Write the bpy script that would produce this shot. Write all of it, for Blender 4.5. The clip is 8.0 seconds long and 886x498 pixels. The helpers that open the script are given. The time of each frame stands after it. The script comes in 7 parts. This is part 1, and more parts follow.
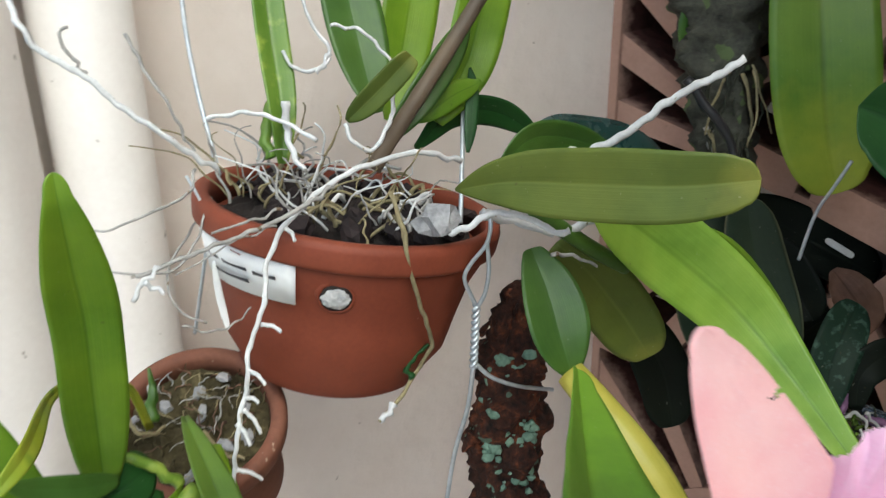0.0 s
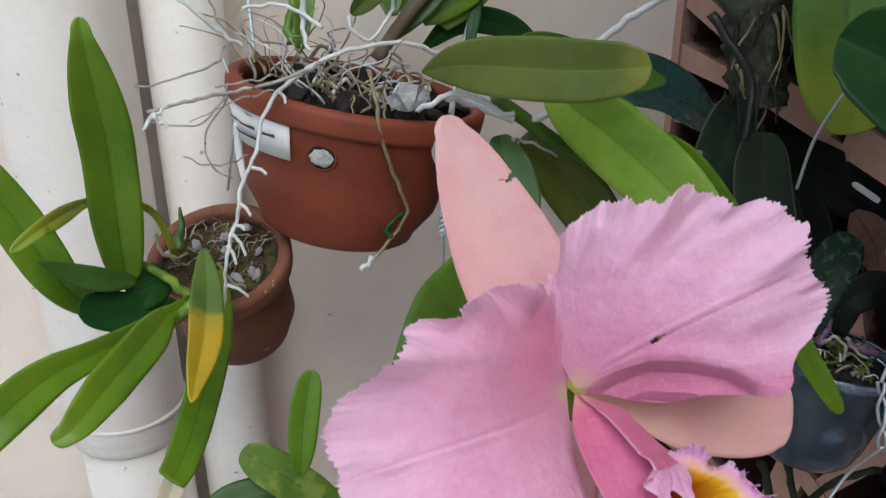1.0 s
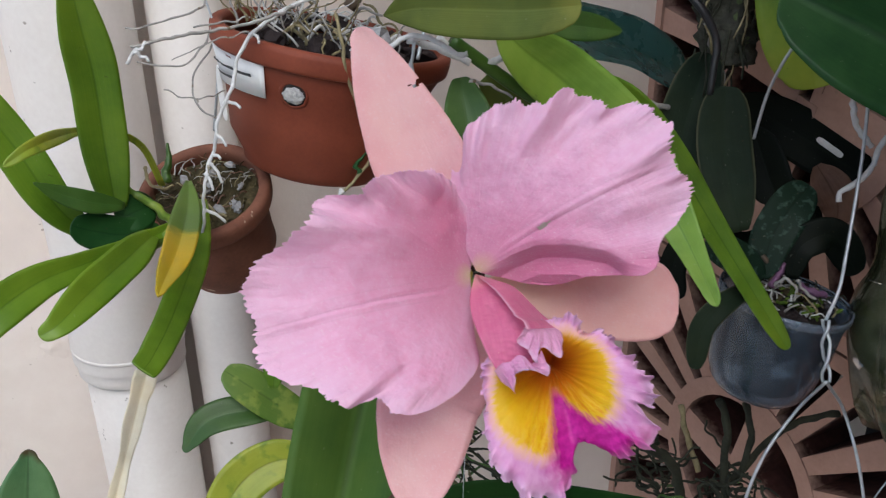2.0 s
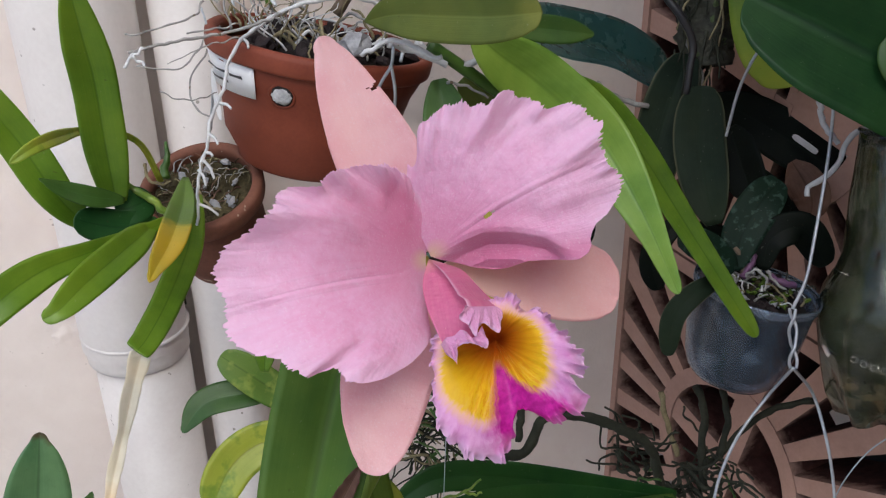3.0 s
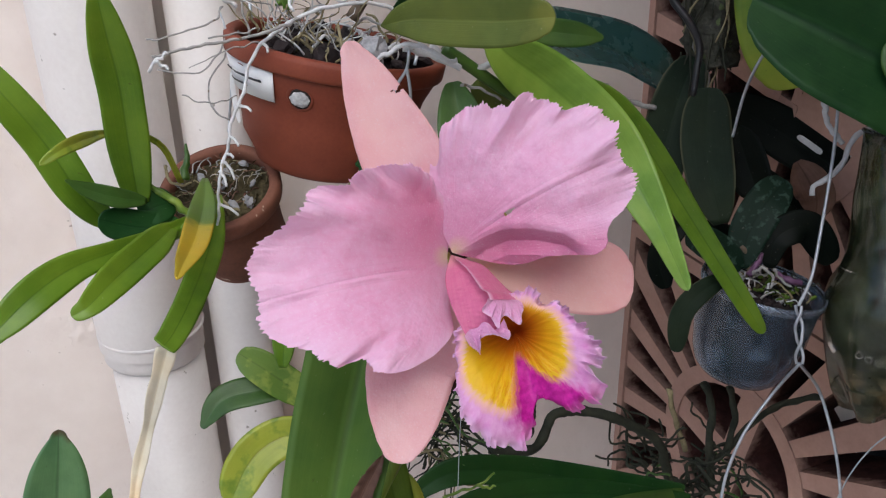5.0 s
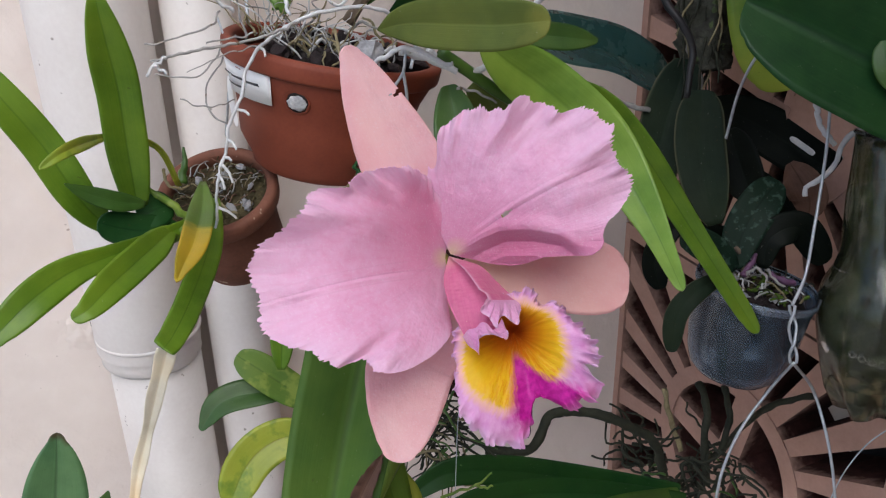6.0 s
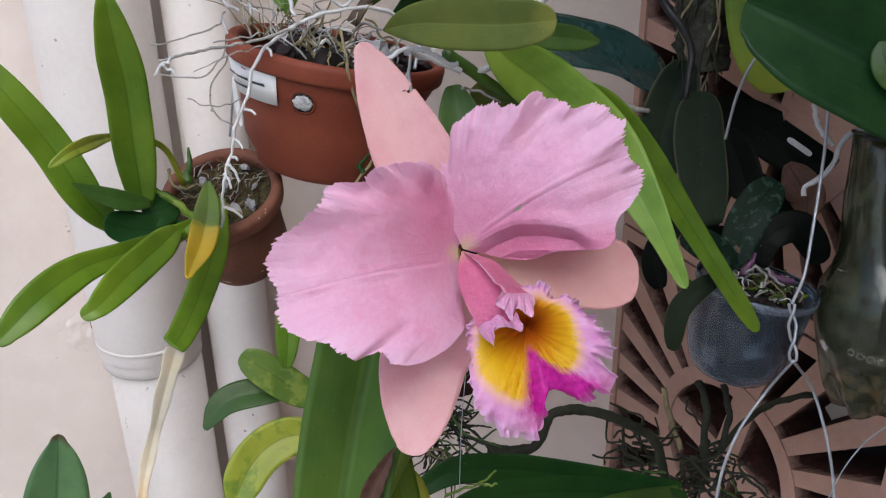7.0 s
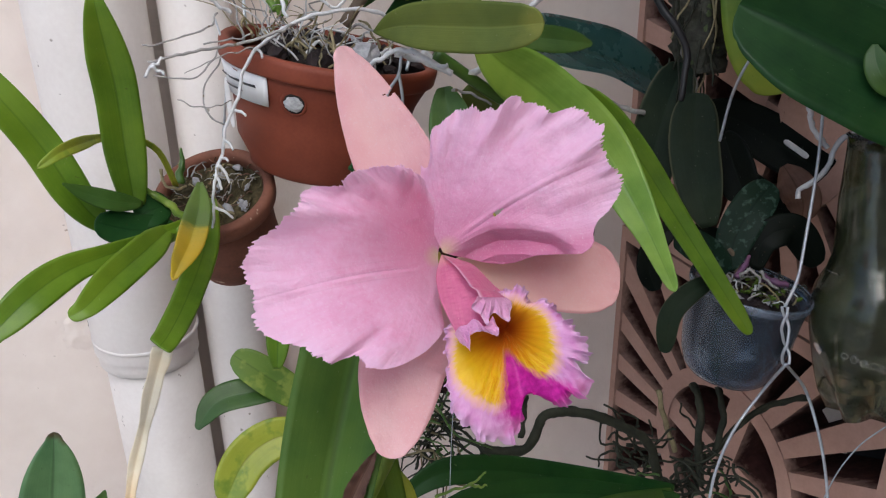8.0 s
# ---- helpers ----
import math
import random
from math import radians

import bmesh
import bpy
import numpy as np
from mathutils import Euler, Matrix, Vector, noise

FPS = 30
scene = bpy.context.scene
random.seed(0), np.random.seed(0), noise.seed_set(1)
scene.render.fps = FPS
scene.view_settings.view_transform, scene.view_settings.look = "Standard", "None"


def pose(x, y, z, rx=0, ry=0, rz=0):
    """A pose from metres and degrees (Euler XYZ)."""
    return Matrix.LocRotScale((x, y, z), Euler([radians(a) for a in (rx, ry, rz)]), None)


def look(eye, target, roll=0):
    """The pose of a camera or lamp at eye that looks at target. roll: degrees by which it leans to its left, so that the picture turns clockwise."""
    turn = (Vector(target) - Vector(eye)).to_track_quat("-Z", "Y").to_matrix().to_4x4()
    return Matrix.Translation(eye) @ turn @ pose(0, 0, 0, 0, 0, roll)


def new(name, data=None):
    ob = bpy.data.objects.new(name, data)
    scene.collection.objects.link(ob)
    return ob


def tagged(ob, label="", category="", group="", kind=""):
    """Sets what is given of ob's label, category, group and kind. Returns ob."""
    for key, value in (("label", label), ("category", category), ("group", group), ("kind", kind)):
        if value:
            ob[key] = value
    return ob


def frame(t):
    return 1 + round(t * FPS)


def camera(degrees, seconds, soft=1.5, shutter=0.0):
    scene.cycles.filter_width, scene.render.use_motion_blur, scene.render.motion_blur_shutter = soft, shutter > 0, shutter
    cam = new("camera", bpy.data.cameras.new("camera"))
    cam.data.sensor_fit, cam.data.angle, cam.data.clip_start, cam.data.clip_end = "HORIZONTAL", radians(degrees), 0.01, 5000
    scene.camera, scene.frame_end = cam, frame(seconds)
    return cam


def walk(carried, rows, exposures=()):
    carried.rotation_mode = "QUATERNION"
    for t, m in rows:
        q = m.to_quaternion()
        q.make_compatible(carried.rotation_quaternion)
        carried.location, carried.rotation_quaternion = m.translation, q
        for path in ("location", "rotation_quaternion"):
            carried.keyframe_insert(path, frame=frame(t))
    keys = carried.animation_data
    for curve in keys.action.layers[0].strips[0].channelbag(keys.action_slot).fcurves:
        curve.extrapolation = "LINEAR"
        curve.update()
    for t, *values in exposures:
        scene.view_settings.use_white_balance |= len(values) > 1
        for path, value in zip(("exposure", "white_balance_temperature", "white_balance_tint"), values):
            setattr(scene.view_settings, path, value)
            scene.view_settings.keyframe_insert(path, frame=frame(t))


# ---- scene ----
cam = camera(50.8, 8.0, soft=1.2, shutter=0.3)
EXPOSURES = [(0, 0.95, 5990, -3), (0.25, 0.66, 5990, -3), (0.5, 0.38, 5920, -3), (1, 0.44, 5790, -0.5), (1.5, 0.45, 5770, 2), (2, 0.48, 5800, 4), (3.5, 0.48, 5820, 7.5), (8, 0.48, 5820, 7.5)]
PATH = [
    (0, (0.025, -0.013, 1.479), (-0.121, 1.798, 0.643), -0.8),
    (0.2, (0.056, -0.035, 1.484), (-0.24, 1.76, 0.631), -1),
    (0.5, (0.091, -0.055, 1.477), (-0.324, 1.703, 0.618), -0.5),
    (0.7, (0.115, -0.07, 1.474), (-0.364, 1.679, 0.597), -0.9),
    (1, (0.13, -0.082, 1.466), (-0.353, 1.644, 0.577), -0.2),
    (1.3, (0.143, -0.091, 1.462), (-0.367, 1.619, 0.552), -0.1),
    (1.5, (0.149, -0.098, 1.458), (-0.366, 1.603, 0.541), 0),
    (1.7, (0.16, -0.109, 1.457), (-0.369, 1.592, 0.537), -0.2),
    (2, (0.179, -0.119, 1.458), (-0.358, 1.575, 0.541), -0.3),
    (3.5, (0.212, -0.148, 1.472), (-0.37, 1.53, 0.552), -1.1),
    (4, (0.207, -0.15, 1.47), (-0.368, 1.533, 0.555), -1.1),
    (4.5, (0.207, -0.153, 1.472), (-0.374, 1.527, 0.556), -1.1),
    (6, (0.207, -0.161, 1.475), (-0.36, 1.528, 0.565), -1.2),
    (6.5, (0.205, -0.163, 1.477), (-0.365, 1.522, 0.563), -1.1),
    (7, (0.2, -0.169, 1.473), (-0.348, 1.532, 0.574), -1),
    (7.5, (0.212, -0.164, 1.476), (-0.357, 1.526, 0.571), -1.1),
    (8, (0.211, -0.165, 1.475), (-0.355, 1.528, 0.573), -1),
]
walk(cam, [(t, look(eye, target, roll)) for t, eye, target, roll in PATH],
     exposures=EXPOSURES)

# ---------------------------------------------------------------- light
world = bpy.data.worlds.new("sky")
scene.world = world
world.use_nodes = True
sky = world.node_tree.nodes.new("ShaderNodeTexSky")
sky.sky_type = "NISHITA"
sky.sun_disc = False
sky.sun_elevation = radians(52)
sky.sun_rotation = radians(154)
sky.air_density, sky.dust_density, sky.ozone_density = 1.0, 4.0, 0.6
back = world.node_tree.nodes["Background"]
world.node_tree.links.new(sky.outputs[0], back.inputs[0])
back.inputs[1].default_value = 0.13
sun_data = bpy.data.lights.new("sun", "SUN")
sun_data.energy, sun_data.angle, sun_data.color = 1.15, radians(60), (1.0, 0.97, 0.95)
sun = new("sun", sun_data)
sun.matrix_world = look((0.27, -0.554, 0.788), (0, 0, 0))

# ---------------------------------------------------------------- tools
EYE_END = Vector((0.211, -0.165, 1.475))   # last camera position, which leaves and petals are turned to face
EYE_START = Vector((0.025, -0.013, 1.479))   # first camera position, which the lichen is turned to face
STATIONS = (0, 0.06, 0.15, 0.3, 0.5, 0.7, 0.85, 0.95, 1)
LEAF = (0.22, 0.42, 0.68, 0.92, 1, 0.92, 0.66, 0.32, 0.02)
BLUNT = (0.3, 0.5, 0.72, 0.92, 1, 0.98, 0.86, 0.58, 0.05)
POINTED = (0.3, 0.5, 0.72, 0.95, 1, 0.8, 0.5, 0.2, 0.02)


def thing(name, place, label, category, group=""):
    """An empty at the base of a thing, which parents its parts."""
    ob = new(name)
    ob.location = place
    ob.empty_display_size = 0.02
    return tagged(ob, label, category, group)


def origin_of(ob):
    p = Vector(ob.location)
    while ob.parent:
        ob = ob.parent
        p = p + Vector(ob.location)
    return p


def part(name, bm, material, parent=None, label="", smooth=True, kind=""):
    """Links a bmesh, given in world metres, as one mesh object under its parent."""
    me = bpy.data.meshes.new(name)
    bm.normal_update()
    shift = Vector((0, 0, 0))
    if parent:
        shift = origin_of(parent)
        for v in bm.verts:
            v.co -= shift
    bm.to_mesh(me)
    bm.free()
    for m in (material if isinstance(material, (list, tuple)) else [material]):
        me.materials.append(m)
    if smooth:
        me.polygons.foreach_set("use_smooth", [True] * len(me.polygons))
    ob = new(name, me)
    if parent:
        ob.parent = parent
    return tagged(ob, label, kind=kind)


def spline(points, n):
    """n + 1 points of a smooth curve through the given ones, evenly by length."""
    p = [Vector(q) for q in points]
    p = [2 * p[0] - p[1]] + p + [2 * p[-1] - p[-2]]
    fine = []
    for i in range(1, len(p) - 2):
        for k in range(24):
            t = k / 24
            a, b, c, d = p[i - 1], p[i], p[i + 1], p[i + 2]
            fine.append(0.5 * (2 * b + (c - a) * t + (2 * a - 5 * b + 4 * c - d) * t * t + (3 * b - a - 3 * c + d) * t ** 3))
    fine.append(p[-2])
    far = np.cumsum([0] + [(fine[i + 1] - fine[i]).length for i in range(len(fine) - 1)])
    want = np.linspace(0, far[-1], n + 1)
    xyz = np.array([tuple(q) for q in fine])
    return [Vector(q) for q in np.stack([np.interp(want, far, xyz[:, k]) for k in range(3)], 1)]


def profile(values, v):
    """A smooth width along the blade from its values at STATIONS."""
    i = min(max(k for k in range(len(STATIONS)) if STATIONS[k] <= v), len(STATIONS) - 2)
    t = (v - STATIONS[i]) / (STATIONS[i + 1] - STATIONS[i])
    if i == len(STATIONS) - 2:
        return values[i + 1] + (values[i] - values[i + 1]) * math.sqrt(max(0, 1 - t ** 1.7))

    def slope(k):
        if k == 0:
            return (values[1] - values[0]) / (STATIONS[1] - STATIONS[0])
        return (values[k + 1] - values[k - 1]) / (STATIONS[k + 1] - STATIONS[k - 1])
    h = STATIONS[i + 1] - STATIONS[i]
    m0, m1 = slope(i) * h, slope(i + 1) * h
    return (2 * t ** 3 - 3 * t * t + 1) * values[i] + (t ** 3 - 2 * t * t + t) * m0 + (3 * t * t - 2 * t ** 3) * values[i + 1] + (t ** 3 - t * t) * m1


def blade_mesh(spine, width, shape=LEAF, other=None, roll=0.0, roll_tip=None, fold=0.0, curl=0.0, ruffle=0.0, waves=5.0,
               jag=0.0, thick=0.0011, nu=10, nv=34, seed=0, gaps=(), facing=None, relief=0.0, crease=0.0):
    """A leaf or petal: a spine, half-widths on both sides, a fold along the middle, a curl across, waves and a frayed margin."""
    bm = bmesh.new()
    uv = bm.loops.layers.uv.new("UVMap")
    many = spline(spine, 6 * nv)
    steps = [1 - (1 - j / nv) ** 1.5 for j in range(nv + 1)]
    mid = []
    for v in steps:
        k = min(int(v * 6 * nv), 6 * nv - 1)
        mid.append(many[k].lerp(many[k + 1], v * 6 * nv - k))
    other = other or shape
    roll_tip = roll if roll_tip is None else roll_tip
    rows_top, rows_low = [], []
    for j in range(nv + 1):
        v = steps[j]
        tan = (mid[min(j + 1, nv)] - mid[max(j - 1, 0)]).normalized()
        f = Vector(facing) if facing else (EYE_END - mid[j])
        f = Matrix.Rotation(radians(roll + (roll_tip - roll) * v), 3, tan) @ f
        side = tan.cross(f).normalized()
        nor = side.cross(tan).normalized()
        top, low = [], []
        for i in range(nu + 1):
            u = 2 * i / nu - 1
            w = width * profile(shape if u > 0 else other, v)
            sgn = 1 if u > 0 else -1
            edge = abs(u)
            fray = 1 + jag * edge ** 3 * (0.8 * noise.noise((v * 12 + 7 * sgn, seed * 3.1, 0.3)) + 0.42 * noise.noise((v * 36, seed + sgn * 5, 2)) + 0.24 * noise.noise((v * 110, seed + sgn * 9, 4)))
            p = mid[j] + side * (u * w * fray)
            lift = fold * edge * w + curl * u * u * w
            wob = math.sin(waves * 2 * math.pi * v + seed + sgn * 1.3) + 0.8 * noise.noise((v * waves * 2.4, sgn * 3 + seed, 0.7))
            lift += ruffle * wob * edge ** 2.5 * min(1, 4 * v)
            lift += 0.25 * ruffle * noise.noise((u * 3, v * 6, seed))
            lift -= crease * math.exp(-(u / 0.03) ** 2)
            lift += relief * (noise.noise((u * 1.7 + seed, v * 3.1, 2.2)) + 0.35 * noise.noise((v * 15 - 5 * edge, sgn * 4, seed)) * edge)
            p = p + nor * lift
            top.append(bm.verts.new(p + nor * thick * 0.5 * (1 - 0.8 * edge ** 4)))
            low.append(bm.verts.new(p - nor * thick * 0.5 * (1 - 0.8 * edge ** 4)))
        rows_top.append(top)
        rows_low.append(low)

    def cut(i, j):
        u, v = 2 * (i + 0.5) / nu - 1, 0.5 * (steps[j] + steps[j + 1])
        return any(((u - gu) / ru) ** 2 + ((v - gv) / rv) ** 2 < 1 for gv, gu, rv, ru in gaps)

    def face(vs, uvs):
        try:
            fc = bm.faces.new(vs)
        except ValueError:
            return
        for loop, c in zip(fc.loops, uvs):
            loop[uv].uv = c

    for j in range(nv):
        for i in range(nu):
            if cut(i, j):
                continue
            c = [(i / nu, steps[j]), ((i + 1) / nu, steps[j]), ((i + 1) / nu, steps[j + 1]), (i / nu, steps[j + 1])]
            face((rows_top[j][i], rows_top[j][i + 1], rows_top[j + 1][i + 1], rows_top[j + 1][i]), c)
            face((rows_low[j][i], rows_low[j + 1][i], rows_low[j + 1][i + 1], rows_low[j][i + 1]), [c[0], c[3], c[2], c[1]])
    for j in range(nv):
        for i in (0, nu):
            if not cut(min(i, nu - 1), j):
                c = [(i / nu, steps[j]), (i / nu, steps[j + 1])]
                face((rows_top[j][i], rows_top[j + 1][i], rows_low[j + 1][i], rows_low[j][i]), [c[0], c[1], c[1], c[0]])
    for j in (0, nv):
        for i in range(nu):
            c = [(i / nu, steps[j]), ((i + 1) / nu, steps[j])]
            face((rows_top[j][i], rows_low[j][i], rows_low[j][i + 1], rows_top[j][i + 1]), [c[0], c[0], c[1], c[1]])
    loose = [v for v in bm.verts if not v.link_faces]
    bmesh.ops.delete(bm, geom=loose, context="VERTS")
    bmesh.ops.recalc_face_normals(bm, faces=bm.faces)
    return bm


def tube_mesh(points, radius, tip=None, n=None, sides=7, wobble=0.0, seed=0, bm=None, squash=1.0, knots=0.0):
    """A round rod along a smooth curve, from radius to tip."""
    bm = bm or bmesh.new()
    uv = bm.loops.layers.uv.verify()
    n = n or max(6, 5 * len(points))
    mid = spline(points, n)
    tip = radius if tip is None else tip
    ref = Vector((0.31, 0.22, 0.92))
    rings = []
    for j, c in enumerate(mid):
        tan = (mid[min(j + 1, n)] - mid[max(j - 1, 0)]).normalized()
        a = tan.cross(ref).normalized()
        b = tan.cross(a)
        r = radius + (tip - radius) * j / n
        r *= 1 + knots * noise.noise((j * 0.9, seed, 1.5))
        c = c + (a * noise.noise((j * 0.35, seed, 0)) + b * noise.noise((j * 0.35, seed, 9))) * wobble
        rings.append([bm.verts.new(c + (a * math.cos(k * 2 * math.pi / sides) + b * squash * math.sin(k * 2 * math.pi / sides)) * r) for k in range(sides)])
    for j in range(n):
        for k in range(sides):
            f = bm.faces.new((rings[j][k], rings[j][(k + 1) % sides], rings[j + 1][(k + 1) % sides], rings[j + 1][k]))
            for loop, c in zip(f.loops, [(k / sides, j / n), ((k + 1) / sides, j / n), ((k + 1) / sides, (j + 1) / n), (k / sides, (j + 1) / n)]):
                loop[uv].uv = c
    bm.faces.new(list(reversed(rings[0])))
    bm.faces.new(rings[-1])
    return bm


def lathe_mesh(prof, frame_m, sides=48, shape=None):
    """A turned body: (radius, height) pairs round the z axis of frame_m. shape(angle, i) scales the radius."""
    bm = bmesh.new()
    rings = []
    for i, (r, z) in enumerate(prof):
        ring = []
        for k in range(sides):
            a = 2 * math.pi * k / sides
            rr = r * (shape(a, i) if shape else 1)
            ring.append(bm.verts.new(frame_m @ Vector((rr * math.cos(a), rr * math.sin(a), z))))
        rings.append(ring)
    for i in range(len(prof) - 1):
        for k in range(sides):
            bm.faces.new((rings[i][k], rings[i][(k + 1) % sides], rings[i + 1][(k + 1) % sides], rings[i + 1][k]))
    return bm


def upright(place, up, toward=None):
    """The pose of a body whose z axis points along up; its -y axis faces toward the eye."""
    z = Vector(up).normalized()
    t = Vector(toward) if toward else EYE_END - Vector(place)
    y = -(t - z * t.dot(z)).normalized()
    x = y.cross(z)
    m = Matrix((x, y, z)).transposed().to_4x4()
    m.translation = place
    return m


def box_mesh(m, size, bevel=0.0, bm=None):
    bm = bm or bmesh.new()
    made = bmesh.ops.create_cube(bm, size=1.0, matrix=m @ Matrix.Diagonal((*size, 1)))
    if bevel:
        edges = list({e for v in made["verts"] for e in v.link_edges})
        bmesh.ops.bevel(bm, geom=edges, offset=bevel, segments=2, profile=0.5, affect="EDGES")
    return bm


# ---------------------------------------------------------------- materials
def shader(name, rough=0.5, metal=0.0, spec=0.5):
    m = bpy.data.materials.new(name)
    m.use_nodes = True
    nt = m.node_tree
    b = nt.nodes["Principled BSDF"]
    b.inputs["Roughness"].default_value = rough
    b.inputs["Metallic"].default_value = metal
    b.inputs["Specular IOR Level"].default_value = spec
    return m, nt, b


def coord(nt, kind, scale=(1, 1, 1)):
    c = nt.nodes.new("ShaderNodeTexCoord")
    mp = nt.nodes.new("ShaderNodeMapping")
    mp.inputs["Scale"].default_value = scale
    nt.links.new(c.outputs[kind], mp.inputs[0])
    return mp.outputs[0]


def noise_of(nt, vec, scale, detail=4.0, rough=0.55):
    n = nt.nodes.new("ShaderNodeTexNoise")
    n.inputs["Scale"].default_value = scale
    n.inputs["Detail"].default_value = detail
    n.inputs["Roughness"].default_value = rough
    nt.links.new(vec, n.inputs["Vector"])
    return n.outputs["Fac"]


def ramp(nt, fac, stops):
    r = nt.nodes.new("ShaderNodeValToRGB")
    e = r.color_ramp.elements
    while len(e) < len(stops):
        e.new(0.5)
    for el, (p, c) in zip(e, stops):
        el.position = p
        el.color = (*c, 1) if len(c) == 3 else c
    nt.links.new(fac, r.inputs[0])
    return r.outputs[0]


def mix(nt, fac, a, b, mode="MIX"):
    n = nt.nodes.new("ShaderNodeMix")
    n.data_type = "RGBA"
    n.blend_type = mode
    for sock, val in ((n.inputs[0], fac), (n.inputs[6], a), (n.inputs[7], b)):
        if hasattr(val, "links"):
            nt.links.new(val, sock)
        elif isinstance(val, (int, float)):
            sock.default_value = val
        else:
            sock.default_value = (*val, 1)
    return n.outputs[2]


def calc(nt, op, a, b=0.0, c=0.0):
    n = nt.nodes.new("ShaderNodeMath")
    n.operation = op
    for sock, val in zip(n.inputs, (a, b, c)):
        if hasattr(val, "links"):
            nt.links.new(val, sock)
        else:
            sock.default_value = val
    return n.outputs[0]


def bump(nt, b, height, strength, dist=0.001):
    n = nt.nodes.new("ShaderNodeBump")
    n.inputs["Strength"].default_value = strength
    n.inputs["Distance"].default_value = dist
    nt.links.new(height, n.inputs["Height"])
    nt.links.new(n.outputs[0], b.inputs["Normal"])


def thin(nt, b, color, amount):
    """Lets a share of the light through a leaf or petal."""
    out = [n for n in nt.nodes if n.type == "OUTPUT_MATERIAL"][0]
    tr = nt.nodes.new("ShaderNodeBsdfTranslucent")
    ms = nt.nodes.new("ShaderNodeMixShader")
    ms.inputs[0].default_value = amount
    nt.links.new(color, tr.inputs[0])
    nt.links.new(b.outputs[0], ms.inputs[1])
    nt.links.new(tr.outputs[0], ms.inputs[2])
    nt.links.new(ms.outputs[0], out.inputs[0])


def surface(name, stops, scale=40.0, rough=0.6, metal=0.0, spec=0.5, relief=0.3, fine=400.0, specks=None, dist=0.001):
    """A general material: colour by two scales of noise, fine relief, specks where given."""
    m, nt, b = shader(name, rough, metal, spec)
    v = coord(nt, "Object")
    big = noise_of(nt, v, scale)
    small = noise_of(nt, v, fine, 6)
    f = calc(nt, "MULTIPLY_ADD", small, 0.35, calc(nt, "MULTIPLY", big, 0.65))
    col = ramp(nt, f, stops)
    if specks:
        sp = ramp(nt, noise_of(nt, v, specks[1], 2), [(specks[2], (0, 0, 0)), (specks[2] + 0.03, (1, 1, 1))])
        col = mix(nt, sp, col, specks[0])
    nt.links.new(col, b.inputs["Base Color"])
    bump(nt, b, f, relief, dist)
    rr = calc(nt, "MULTIPLY_ADD", small, 0.25, rough - 0.12)
    nt.links.new(rr, b.inputs["Roughness"])
    return m


